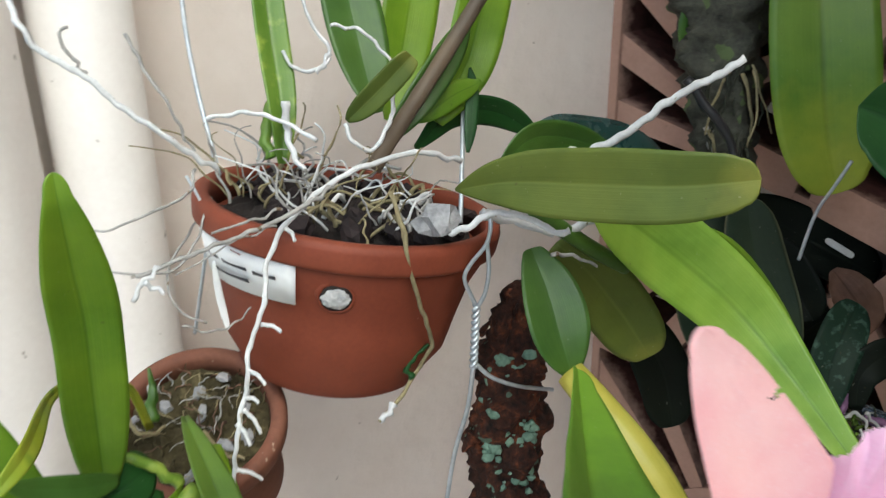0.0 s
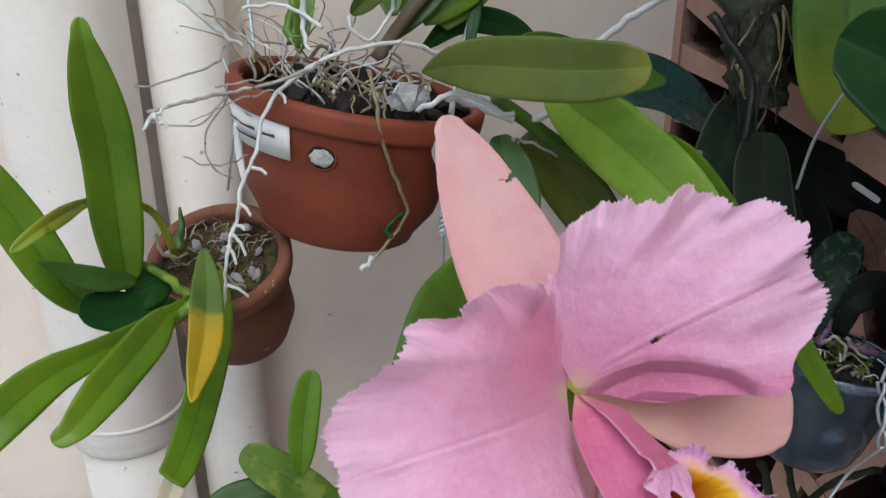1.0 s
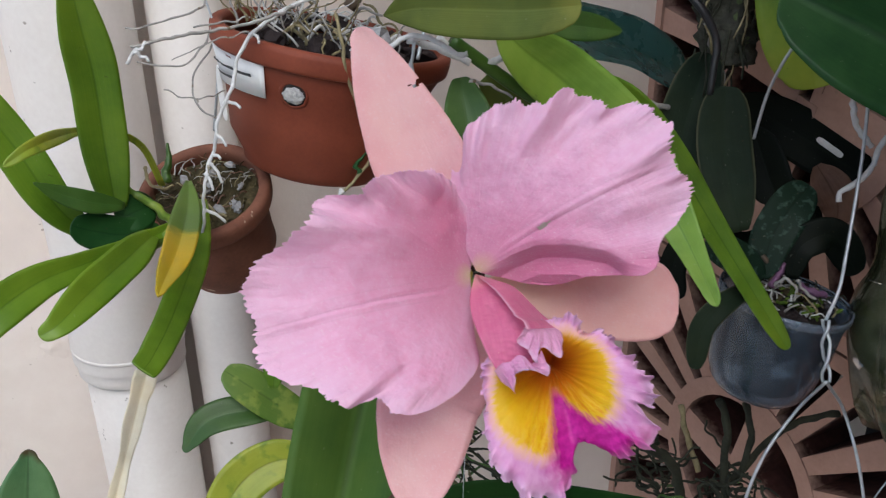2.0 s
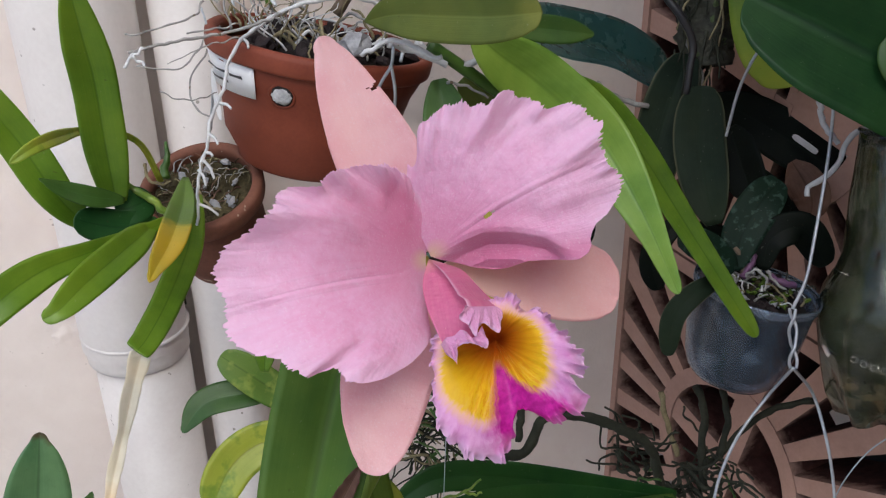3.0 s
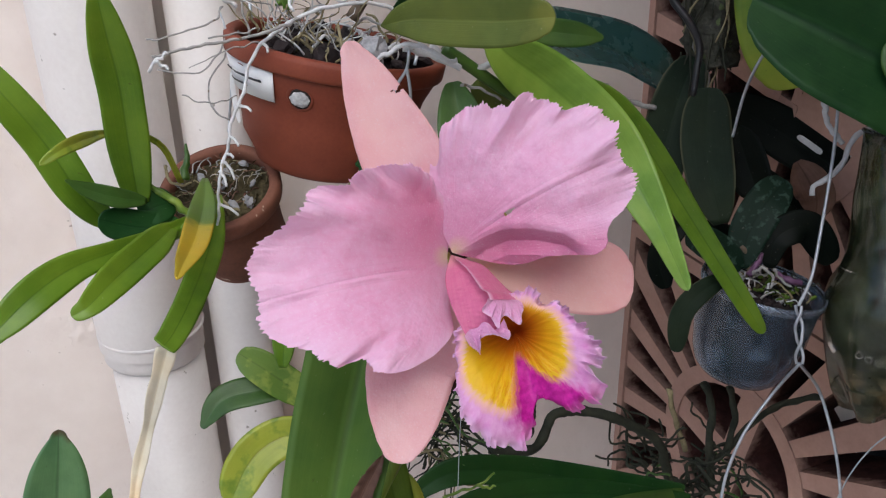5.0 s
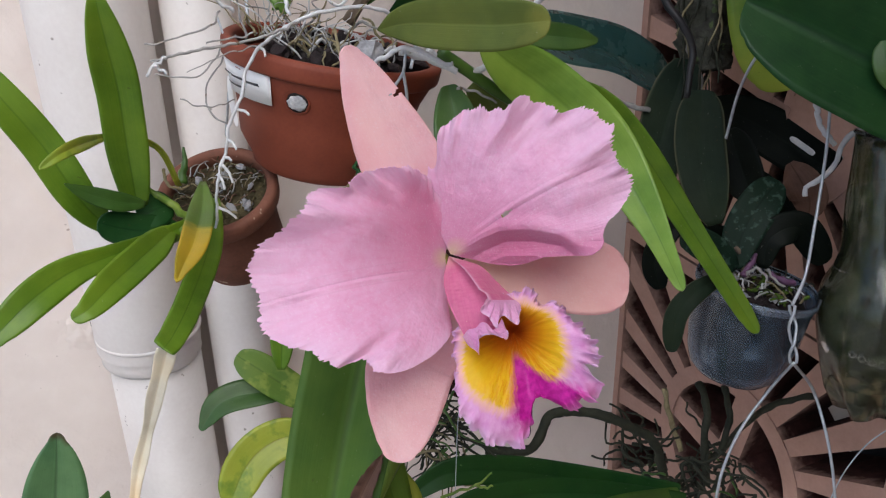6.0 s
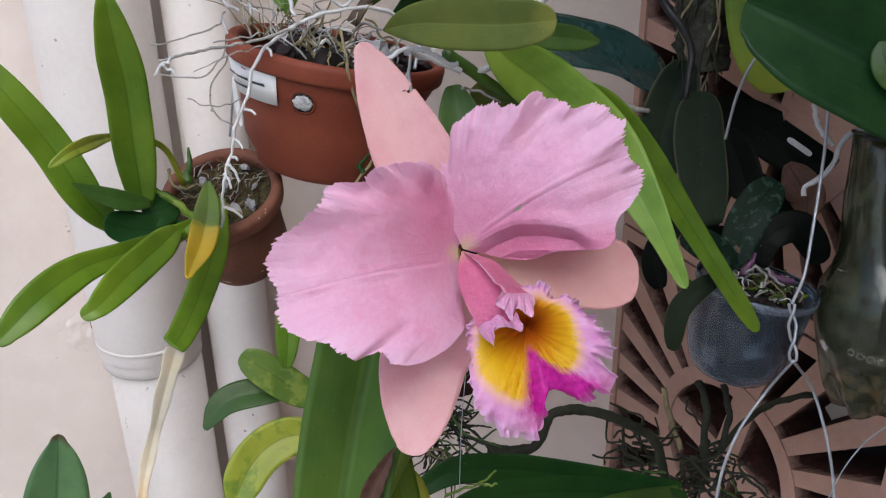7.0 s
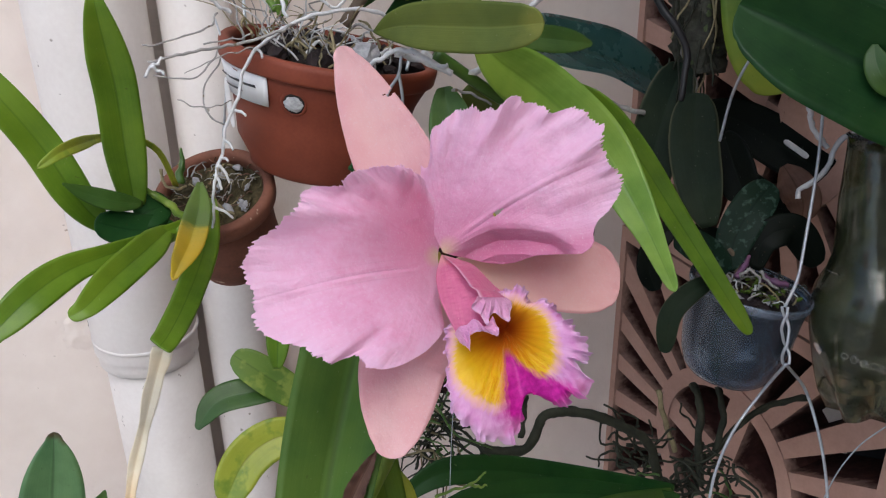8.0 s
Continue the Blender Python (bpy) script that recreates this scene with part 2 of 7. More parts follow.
def leaf_material(name, dark, light, rib=None, tip=None, tip_at=0.8, tip_end=0.97, rough=0.38, spec=0.5, through_it=0.18, blotch=None, base=None, rim=None):
    """A leaf: lengthwise veins, a line along the middle darkened for the shade in its fold, soft mottling, a tip or
    base of another colour where given.
    """
    m, nt, b = shader(name, rough, 0, spec)
    uvs = coord(nt, "UV")
    obj = coord(nt, "Object")
    sep = nt.nodes.new("ShaderNodeSeparateXYZ")
    nt.links.new(uvs, sep.inputs[0])
    u, v = sep.outputs[0], sep.outputs[1]
    veins = noise_of(nt, coord(nt, "UV", (46, 1.2, 1)), 1.0, 3)
    mott = noise_of(nt, obj, 45, 5)
    f = calc(nt, "MULTIPLY_ADD", veins, 0.26, calc(nt, "MULTIPLY", mott, 0.78))
    col = ramp(nt, f, [(0.3, dark), (0.72, light)])
    away = calc(nt, "ABSOLUTE", calc(nt, "SUBTRACT", u, 0.5))
    # shade of the middle fold, painted as a darker line
    ribf = ramp(nt, away, [(0.008, (1, 1, 1)), (0.035, (0, 0, 0))])
    col = mix(nt, calc(nt, "MULTIPLY", ribf, 0.6), col, rib or tuple(0.6 * c for c in dark))
    if tip:
        edge = calc(nt, "MULTIPLY_ADD", noise_of(nt, obj, 70, 3), 0.25, calc(nt, "SUBTRACT", v, 0.125))
        col = mix(nt, ramp(nt, edge, [(tip_at, (0, 0, 0)), (tip_end, (1, 1, 1))]), col, tip)
    if rim:
        col = mix(nt, ramp(nt, away, [(0.455, (0, 0, 0)), (0.485, (0.8, 0.8, 0.8))]), col, rim)
    if base:
        col = mix(nt, ramp(nt, v, [(0.02, (1, 1, 1)), (0.35, (0, 0, 0))]), col, base)
    if blotch:
        bl = ramp(nt, noise_of(nt, obj, blotch[1], 3), [(blotch[2], (0, 0, 0)), (blotch[2] + 0.12, (1, 1, 1))])
        col = mix(nt, bl, col, blotch[0])
    tone = ramp(nt, noise_of(nt, obj, 13, 3), [(0.42, (0, 0, 0)), (0.7, (0.5, 0.5, 0.5))])
    col = mix(nt, tone, col, (1.35 * light[0], 1.12 * light[1], 0.8 * light[2]))
    dust = ramp(nt, noise_of(nt, obj, 420, 2), [(0.72, (0, 0, 0)), (0.76, (0.16, 0.16, 0.16))])
    col = mix(nt, dust, col, (0.45, 0.45, 0.36))
    spots = ramp(nt, noise_of(nt, obj, 260, 2), [(0.73, (0, 0, 0)), (0.77, (1, 1, 1))])
    col = mix(nt, calc(nt, "MULTIPLY", spots, 0.35), col, (0.05, 0.035, 0.015))
    nt.links.new(col, b.inputs["Base Color"])
    nt.links.new(calc(nt, "MULTIPLY_ADD", mott, 0.3, rough - 0.14), b.inputs["Roughness"])
    cells = noise_of(nt, obj, 330, 4)
    bump(nt, b, calc(nt, "MULTIPLY_ADD", cells, 0.6, calc(nt, "MULTIPLY_ADD", mott, 1.5, calc(nt, "SUBTRACT", veins, calc(nt, "MULTIPLY", ribf, 1.5)))), 0.16, 0.0009)
    thin(nt, b, col, through_it)
    return m


def petal_material(name, pale, deep, base, margin, margin_at=0.4, vein=0.5, rib=0.95, fan_out=(-22, 30), ridge=1.0, depth=0.0011, base_to=0.22, sparkle=0.28, lets=0.25):
    """A petal: branching lengthwise veins, a deeper or paler base and margin, a fine grain with sparkle painted into
    the colour.
    """
    m, nt, b = shader(name, 0.5, 0, 0.35)
    uvs = coord(nt, "UV")
    obj = coord(nt, "Object")
    sep = nt.nodes.new("ShaderNodeSeparateXYZ")
    nt.links.new(uvs, sep.inputs[0])
    u, v = sep.outputs[0], sep.outputs[1]
    away = calc(nt, "ABSOLUTE", calc(nt, "SUBTRACT", u, 0.5))
    # veins fan out from the middle rib
    fan = calc(nt, "ADD", calc(nt, "MULTIPLY", away, fan_out[0]), calc(nt, "MULTIPLY", v, fan_out[1]))
    comb = nt.nodes.new("ShaderNodeCombineXYZ")
    nt.links.new(fan, comb.inputs[0])
    nt.links.new(calc(nt, "MULTIPLY", away, 5), comb.inputs[1])
    nt.links.new(calc(nt, "MULTIPLY", u, 2), comb.inputs[2])
    veins = noise_of(nt, comb.outputs[0], 1.3, 5)
    mott = noise_of(nt, obj, 60, 6)
    f = calc(nt, "MULTIPLY_ADD", veins, vein, calc(nt, "MULTIPLY", mott, 1.0 - vein))
    col = ramp(nt, f, [(0.33, deep), (0.62, pale)])
    warm = ramp(nt, noise_of(nt, obj, 26, 3), [(0.42, (0, 0, 0)), (0.66, (0.55, 0.55, 0.55))])
    col = mix(nt, warm, col, tuple(min(1, c * w) for c, w in zip(pale, (1.02, 1.05, 0.97))))
    col = mix(nt, ramp(nt, away, [(0.0, (rib, rib, rib)), (0.013, (0, 0, 0))]), col, tuple(0.94 * c for c in deep))
    col = mix(nt, ramp(nt, away, [(margin_at, (0, 0, 0)), (0.5, (1, 1, 1))]), col, margin)
    col = mix(nt, ramp(nt, v, [(0.0, (1, 1, 1)), (base_to, (0, 0, 0))]), col, base)
    # pale dots in the colour imitate the sparkle of the surface
    grain = ramp(nt, noise_of(nt, obj, 1300, 2), [(0.55, (0, 0, 0)), (0.75, (1, 1, 1))])
    col = mix(nt, calc(nt, "MULTIPLY", grain, sparkle), col, (0.95, 0.8, 0.85))
    nt.links.new(col, b.inputs["Base Color"])
    h = calc(nt, "MULTIPLY_ADD", noise_of(nt, obj, 420, 4), 0.6, calc(nt, "MULTIPLY", veins, ridge))
    bump(nt, b, h, 0.55, depth)
    b.inputs["Sheen Weight"].default_value = 0.15
    thin(nt, b, col, lets)
    return m


plaster = surface("painted_plaster", [(0.3, (0.70, 0.612, 0.552)), (0.7, (0.80, 0.722, 0.665))], 7, 0.75, 0, 0.3, 0.55, 45, ((0.44, 0.37, 0.32), 90, 0.745), 0.010)
pipe_paint = surface("pipe_paint", [(0.3, (0.62, 0.575, 0.545)), (0.7, (0.72, 0.685, 0.655))], 14, 0.5, 0, 0.4, 0.2, 240, ((0.30, 0.27, 0.24), 95, 0.715), 0.001)
terracotta = surface("terracotta", [(0.3, (0.146, 0.033, 0.017)), (0.7, (0.222, 0.055, 0.028))], 26, 0.58, 0, 0.26, 0.22, 500, ((0.3, 0.13, 0.08), 150, 0.78))
old_clay = surface("weathered_clay", [(0.3, (0.11, 0.042, 0.026)), (0.7, (0.21, 0.088, 0.055))], 40, 0.75, 0, 0.3, 0.3, 420, ((0.42, 0.3, 0.22), 120, 0.7))
block_paint = surface("block_paint", [(0.3, (0.36, 0.212, 0.165)), (0.7, (0.49, 0.310, 0.245))], 18, 0.8, 0, 0.3, 0.4, 260, ((0.34, 0.22, 0.17), 60, 0.72), 0.002)


def opening_clay(name):
    """Red clay in the openings of a block, darkened with depth to paint in the recess's shade, with a ragged edge of
    the face's paint near the front.
    """
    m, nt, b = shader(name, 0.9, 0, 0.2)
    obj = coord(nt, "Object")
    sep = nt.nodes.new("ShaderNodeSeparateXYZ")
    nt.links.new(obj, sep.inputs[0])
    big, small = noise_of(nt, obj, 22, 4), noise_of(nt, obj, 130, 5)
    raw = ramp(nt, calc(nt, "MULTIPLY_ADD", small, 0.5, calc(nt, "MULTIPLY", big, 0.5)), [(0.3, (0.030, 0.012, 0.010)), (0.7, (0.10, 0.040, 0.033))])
    # farther in, the very dark clay colour carries the shade of the opening
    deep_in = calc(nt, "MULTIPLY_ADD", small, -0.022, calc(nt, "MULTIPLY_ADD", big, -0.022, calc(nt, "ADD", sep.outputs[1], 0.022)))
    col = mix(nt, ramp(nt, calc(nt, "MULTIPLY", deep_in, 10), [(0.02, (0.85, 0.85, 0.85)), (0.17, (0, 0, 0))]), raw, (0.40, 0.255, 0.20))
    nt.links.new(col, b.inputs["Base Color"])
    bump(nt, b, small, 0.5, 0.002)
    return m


shaded_clay = opening_clay("shaded_clay")
# near-black colour that paints in the darkness behind the screen's openings
dark_backing = surface("dark_backing", [(0.3, (0.012, 0.010, 0.009)), (0.7, (0.025, 0.02, 0.018))], 5, 0.9, 0, 0.2, 0.2, 60)
concrete = surface("concrete", [(0.3, (0.28, 0.26, 0.24)), (0.7, (0.4, 0.38, 0.35))], 4, 0.85, 0, 0.3, 0.3, 120)
root_white = surface("silver_root", [(0.3, (0.44, 0.44, 0.44)), (0.7, (0.68, 0.69, 0.70))], 90, 0.8, 0, 0.2, 0.4, 700, ((0.3, 0.27, 0.2), 230, 0.68))
root_grey = surface("grey_root", [(0.3, (0.20, 0.19, 0.18)), (0.7, (0.42, 0.41, 0.39))], 110, 0.85, 0, 0.2, 0.4, 700, ((0.16, 0.12, 0.08), 200, 0.66))
root_tan = surface("tan_root", [(0.3, (0.13, 0.10, 0.05)), (0.7, (0.32, 0.28, 0.16))], 80, 0.8, 0, 0.3, 0.4, 600)
root_dark = surface("dark_root", [(0.3, (0.010, 0.012, 0.008)), (0.7, (0.042, 0.045, 0.028))], 90, 0.75, 0, 0.3, 0.4, 600)
wire_metal = surface("galvanised_wire", [(0.3, (0.38, 0.42, 0.46)), (0.7, (0.60, 0.64, 0.68))], 200, 0.45, 0.55, 0.5, 0.1, 900)
bark = surface("bark", [(0.36, (0.010, 0.006, 0.005)), (0.52, (0.045, 0.016, 0.010)), (0.68, (0.17, 0.050, 0.020))], 75, 0.9, 0, 0.25, 1.0, 300, ((0.10, 0.14, 0.10), 110, 0.66), 0.005)
lichen_mat = surface("lichen", [(0.3, (0.09, 0.15, 0.11)), (0.7, (0.22, 0.33, 0.26))], 160, 0.95, 0, 0.2, 0.8, 700, None, 0.002)
fern_wood = surface("fern_wood", [(0.3, (0.018, 0.018, 0.015)), (0.75, (0.10, 0.10, 0.075))], 60, 0.9, 0, 0.25, 0.9, 320, ((0.09, 0.12, 0.05), 50, 0.62), 0.004)
mix_dark = surface("potting_bark", [(0.3, (0.007, 0.006, 0.006)), (0.75, (0.04, 0.03, 0.027))], 90, 0.85, 0, 0.3, 0.8, 400, None, 0.003)
chip_mat = surface("bark_chip", [(0.3, (0.005, 0.004, 0.005)), (0.75, (0.034, 0.022, 0.022))], 70, 0.8, 0, 0.3, 0.6, 300, None, 0.002)
moss_mat = surface("dry_moss", [(0.3, (0.020, 0.016, 0.008)), (0.52, (0.062, 0.050, 0.024)), (0.75, (0.19, 0.16, 0.08))], 60, 0.95, 0, 0.2, 0.9, 350, None, 0.004)
wet_moss = surface("wet_moss", [(0.34, (0.006, 0.008, 0.003)), (0.52, (0.035, 0.036, 0.014)), (0.68, (0.15, 0.14, 0.075))], 70, 0.8, 0, 0.3, 0.8, 260, None, 0.004)
green_moss = surface("green_moss", [(0.3, (0.03, 0.06, 0.008)), (0.7, (0.13, 0.20, 0.03))], 120, 0.9, 0, 0.2, 0.9, 500, None, 0.003)
stone_mat = surface("grey_stone", [(0.3, (0.16, 0.16, 0.17)), (0.75, (0.42, 0.42, 0.43))], 120, 0.85, 0, 0.3, 0.7, 500, None, 0.002)
paper = surface("paper_tag", [(0.3, (0.72, 0.73, 0.74)), (0.7, (0.82, 0.83, 0.84))], 60, 0.55, 0, 0.4, 0.1, 300)
ink = surface("ink", [(0.3, (0.02, 0.02, 0.025)), (0.7, (0.05, 0.05, 0.06))], 60, 0.6)
foam = surface("white_foam", [(0.3, (0.26, 0.26, 0.27)), (0.7, (0.66, 0.66, 0.66))], 150, 0.8, 0, 0.3, 0.8, 500, None, 0.003)
dry_tan = leaf_material("dry_leaf", (0.62, 0.56, 0.40), (0.84, 0.82, 0.72), (0.62, 0.52, 0.34), (0.36, 0.2, 0.06), 0.75, 1.0, 0.7, 0.2, 0.15)
dry_brown = leaf_material("dry_sheath", (0.06, 0.032, 0.024), (0.22, 0.13, 0.095), (0.05, 0.025, 0.018), None, 0.8, 0.97, 0.8, 0.2, 0.1)

green = leaf_material("green_leaf", (0.070, 0.160, 0.008), (0.168, 0.298, 0.02), (0.050, 0.125, 0.006), None, 0.8, 0.97, 0.36, 0.5, 0.22)
fresh = leaf_material("fresh_leaf", (0.125, 0.255, 0.02), (0.25, 0.41, 0.06), (0.09, 0.20, 0.015), None, 0.8, 0.97, 0.4)
olive = leaf_material("olive_leaf", (0.045, 0.075, 0.013), (0.10, 0.138, 0.026), (0.13, 0.165, 0.04), (0.2, 0.21, 0.04), 0.86, 1.0, 0.46, 0.28, 0.10)
deep = leaf_material("deep_green_leaf", (0.007, 0.036, 0.010), (0.021, 0.076, 0.017), (0.006, 0.030, 0.009), None, 0.8, 0.97, 0.42, 0.24, 0.06)
plant_green = leaf_material("plant_leaf", (0.046, 0.115, 0.020), (0.095, 0.185, 0.032), (0.022, 0.06, 0.008), (0.17, 0.32, 0.03), 0.6, 0.9, 0.56, 0.25, 0.18)
cool_green = leaf_material("cool_green_leaf", (0.055, 0.145, 0.055), (0.125, 0.245, 0.105), (0.018, 0.06, 0.02), (0.07, 0.05, 0.02), 0.93, 1.0, 0.33, 0.55)
mid_green = leaf_material("mid_green_leaf", (0.03, 0.085, 0.012), (0.07, 0.15, 0.024), (0.06, 0.14, 0.03), None, 0.8, 0.97, 0.36)
# the sky's blue sheen is put into the colour of this leaf
bluish = leaf_material("sheen_blue_leaf", (0.016, 0.054, 0.046), (0.036, 0.098, 0.102), (0.012, 0.04, 0.022), None, 0.8, 0.97, 0.27, 0.9, 0.04)
# near-black: the shade of the corner is put into this leaf colour
shade_leaf = leaf_material("shade_black_leaf", (0.0025, 0.004, 0.003), (0.006, 0.009, 0.006), (0.008, 0.012, 0.008), None, 0.8, 0.97, 0.5, 0.1, 0.03)
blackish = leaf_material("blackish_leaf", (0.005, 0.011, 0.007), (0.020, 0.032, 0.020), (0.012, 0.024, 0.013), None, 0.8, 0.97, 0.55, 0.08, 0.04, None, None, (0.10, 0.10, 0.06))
sallow = leaf_material("sallow_leaf", (0.24, 0.31, 0.014), (0.40, 0.46, 0.05), None, (0.2, 0.3, 0.03), 0.8, 1.0, 0.42, 0.5, 0.18, ((0.13, 0.25, 0.02), 75, 0.5))
yellow_end = leaf_material("yellow_ended_leaf", (0.062, 0.135, 0.012), (0.115, 0.21, 0.022), None, (0.26, 0.31, 0.03), 0.62, 0.95, 0.42, 0.4, 0.16)
sallow_green = leaf_material("yellowing_leaf", (0.075, 0.17, 0.016), (0.16, 0.27, 0.04), None, None, 0.8, 0.97, 0.4, 0.5, 0.18, ((0.27, 0.36, 0.06), 95, 0.5))
mottled = leaf_material("mottled_leaf", (0.004, 0.013, 0.008), (0.011, 0.026, 0.016), None, None, 0.8, 0.97, 0.5, 0.12, 0.03, ((0.04, 0.075, 0.055), 190, 0.54))
dying = leaf_material("dying_leaf", (0.05, 0.12, 0.014), (0.11, 0.21, 0.03), None, (0.60, 0.42, 0.012), 0.44, 0.54, 0.45)
bulb_mat = leaf_material("yellow_bulb", (0.34, 0.34, 0.045), (0.52, 0.49, 0.10), (0.4, 0.4, 0.1), None, 0.8, 0.97, 0.4)
plum = surface("plum_stem", [(0.3, (0.06, 0.02, 0.05)), (0.7, (0.20, 0.10, 0.19))], 90, 0.5, 0, 0.4, 0.3, 500)
stalk_mat = leaf_material("brown_stalk", (0.07, 0.05, 0.035), (0.17, 0.13, 0.09), (0.13, 0.1, 0.07), None, 0.8, 0.97, 0.6)

def flat_place(nt, layer, unit):
    """Two lengths in metres from a mesh's flat layer."""
    m = nt.nodes.new("ShaderNodeUVMap")
    m.uv_map = layer
    sep = nt.nodes.new("ShaderNodeSeparateXYZ")
    nt.links.new(m.outputs[0], sep.inputs[0])
    return calc(nt, "MULTIPLY", sep.outputs[0], unit), calc(nt, "MULTIPLY", sep.outputs[1], unit)


def within(nt, h, k, at, radius, soft):
    """1 inside a round spot, fading outward."""
    x, y = calc(nt, "SUBTRACT", h, at[0]), calc(nt, "SUBTRACT", k, at[1])
    d = calc(nt, "SQRT", calc(nt, "ADD", calc(nt, "MULTIPLY", x, x), calc(nt, "MULTIPLY", y, y)))
    return ramp(nt, calc(nt, "DIVIDE", d, radius), [(max(0.0, 1 - soft), (1, 1, 1)), (1.0, (0, 0, 0))])


def fan_material(name, pale, deep, blush_shade, margin, rib, plain_from, blush_shade_at):
    """A broad petal: veins that run out from its base, a deeper pink near it that also paints in the fold's shade, a
    pale streaked margin, a grain of painted glints.
    """
    m, nt, b = shader(name, 0.46, 0, 0.4)
    obj = coord(nt, "Object")
    sep = nt.nodes.new("ShaderNodeSeparateXYZ")
    nt.links.new(coord(nt, "UV"), sep.inputs[0])
    u, v = sep.outputs[0], sep.outputs[1]
    h, k = flat_place(nt, "Flat", 0.1)
    warp = noise_of(nt, obj, 45, 2)

    def lines(count, sway, along):
        comb = nt.nodes.new("ShaderNodeCombineXYZ")
        nt.links.new(calc(nt, "MULTIPLY_ADD", warp, sway, calc(nt, "MULTIPLY", u, count)), comb.inputs[0])
        nt.links.new(calc(nt, "MULTIPLY", v, along), comb.inputs[1])
        return noise_of(nt, comb.outputs[0], 1.0, 3)

    veins, streak = lines(80, 5.0, 3), lines(210, 6.0, 4)
    mott, wide = noise_of(nt, obj, 42, 5), noise_of(nt, obj, 17, 2)
    cells = noise_of(nt, obj, 420, 4)
    f = calc(nt, "MULTIPLY_ADD", veins, 0.22, calc(nt, "MULTIPLY_ADD", mott, 0.42, calc(nt, "MULTIPLY_ADD", wide, 0.10, calc(nt, "MULTIPLY", cells, 0.32))))
    col = ramp(nt, f, [(0.36, deep), (0.62, pale)])
    col = mix(nt, calc(nt, "MULTIPLY", within(nt, h, k, blush_shade_at, 0.034, 0.85), 0.75), col, blush_shade)
    edge = ramp(nt, calc(nt, "MULTIPLY_ADD", streak, 0.22, calc(nt, "SUBTRACT", v, 0.11)), [(0.74, (0, 0, 0)), (1.0, (0.75, 0.75, 0.75))])
    # the rolled-under side takes the deeper pink too, which paints in its shade
    folded = ramp(nt, u, [(plain_from, (0, 0, 0)), (plain_from + 0.06, (1, 1, 1))])
    edge = calc(nt, "MULTIPLY", edge, calc(nt, "SUBTRACT", 1.0, folded))
    col = mix(nt, edge, col, margin)
    col = mix(nt, calc(nt, "MULTIPLY", folded, 0.7), col, blush_shade)
    # the middle rib: a fine dark groove with a pale flank, and a second short vein beside it
    x = calc(nt, "SUBTRACT", h, rib[2])
    off = calc(nt, "SUBTRACT", k, calc(nt, "MULTIPLY_ADD", calc(nt, "MULTIPLY", x, x), rib[1], rib[0]))
    off = calc(nt, "MULTIPLY_ADD", warp, 0.0006, calc(nt, "SUBTRACT", off, 0.0003))
    span = ramp(nt, calc(nt, "MULTIPLY", h, 10), [(0.14, (0, 0, 0)), (0.30, (1, 1, 1)), (0.72, (0.75, 0.75, 0.75)), (0.80, (0, 0, 0))])
    flank = calc(nt, "MULTIPLY", ramp(nt, calc(nt, "MULTIPLY_ADD", off, 100, 0.5), [(0.5, (0, 0, 0)), (0.56, (0.35, 0.35, 0.35)), (0.66, (0.3, 0.3, 0.3)), (1.0, (0, 0, 0))]), span)
    col = mix(nt, flank, col, tuple(min(1, 1.04 * c) for c in pale))
    for shift, strong, thin_by in ((0.0, 0.55, 0.00026), (0.0030, 0.22, 0.00022), (-0.0034, 0.16, 0.00022)):
        line = calc(nt, "ABSOLUTE", calc(nt, "SUBTRACT", off, shift))
        line = ramp(nt, calc(nt, "DIVIDE", line, thin_by * 2), [(0.0, (1, 1, 1)), (1.0, (0, 0, 0))])
        col = mix(nt, calc(nt, "MULTIPLY", calc(nt, "MULTIPLY", line, strong), span), col, tuple(0.72 * c for c in deep))
    col = mix(nt, ramp(nt, v, [(0.02, (1, 1, 1)), (0.13, (0, 0, 0))]), col, (0.86, 0.66, 0.48))
    # glints painted into the colour as near-white dots
    glint = ramp(nt, noise_of(nt, obj, 1300, 2), [(0.58, (0, 0, 0)), (0.72, (1, 1, 1))])
    col = mix(nt, calc(nt, "MULTIPLY", glint, 0.32), col, (0.97, 0.84, 0.90))
    nt.links.new(col, b.inputs["Base Color"])
    outer = ramp(nt, v, [(0.62, (0.06, 0.06, 0.06)), (0.95, (0.8, 0.8, 0.8))])
    hh = calc(nt, "MULTIPLY_ADD", cells, 0.55, calc(nt, "MULTIPLY_ADD", calc(nt, "MULTIPLY", streak, outer), 0.45, calc(nt, "MULTIPLY", veins, 0.35)))
    bump(nt, b, hh, 0.8, 0.0013)
    b.inputs["Sheen Weight"].default_value = 0.15
    thin(nt, b, col, 0.36)
    return m


petal_one = fan_material("pink_petal", (0.93, 0.59, 0.79), (0.84, 0.39, 0.61), (0.82, 0.31, 0.52), (0.95, 0.69, 0.87), (0.0033, 2.0, 0.030), 0.97, (0.008, -0.014))
petal_two = fan_material("pink_petal_pale", (0.92, 0.58, 0.78), (0.82, 0.38, 0.61), (0.76, 0.24, 0.44), (0.94, 0.66, 0.85), (0.0068, -2.2, 0.058), 0.79, (0.020, -0.012))
frill_mat = petal_material("mauve_frill", (0.86, 0.46, 0.72), (0.74, 0.28, 0.56), (0.80, 0.44, 0.60), (0.90, 0.60, 0.80), 0.40, 0.3, 0.0)
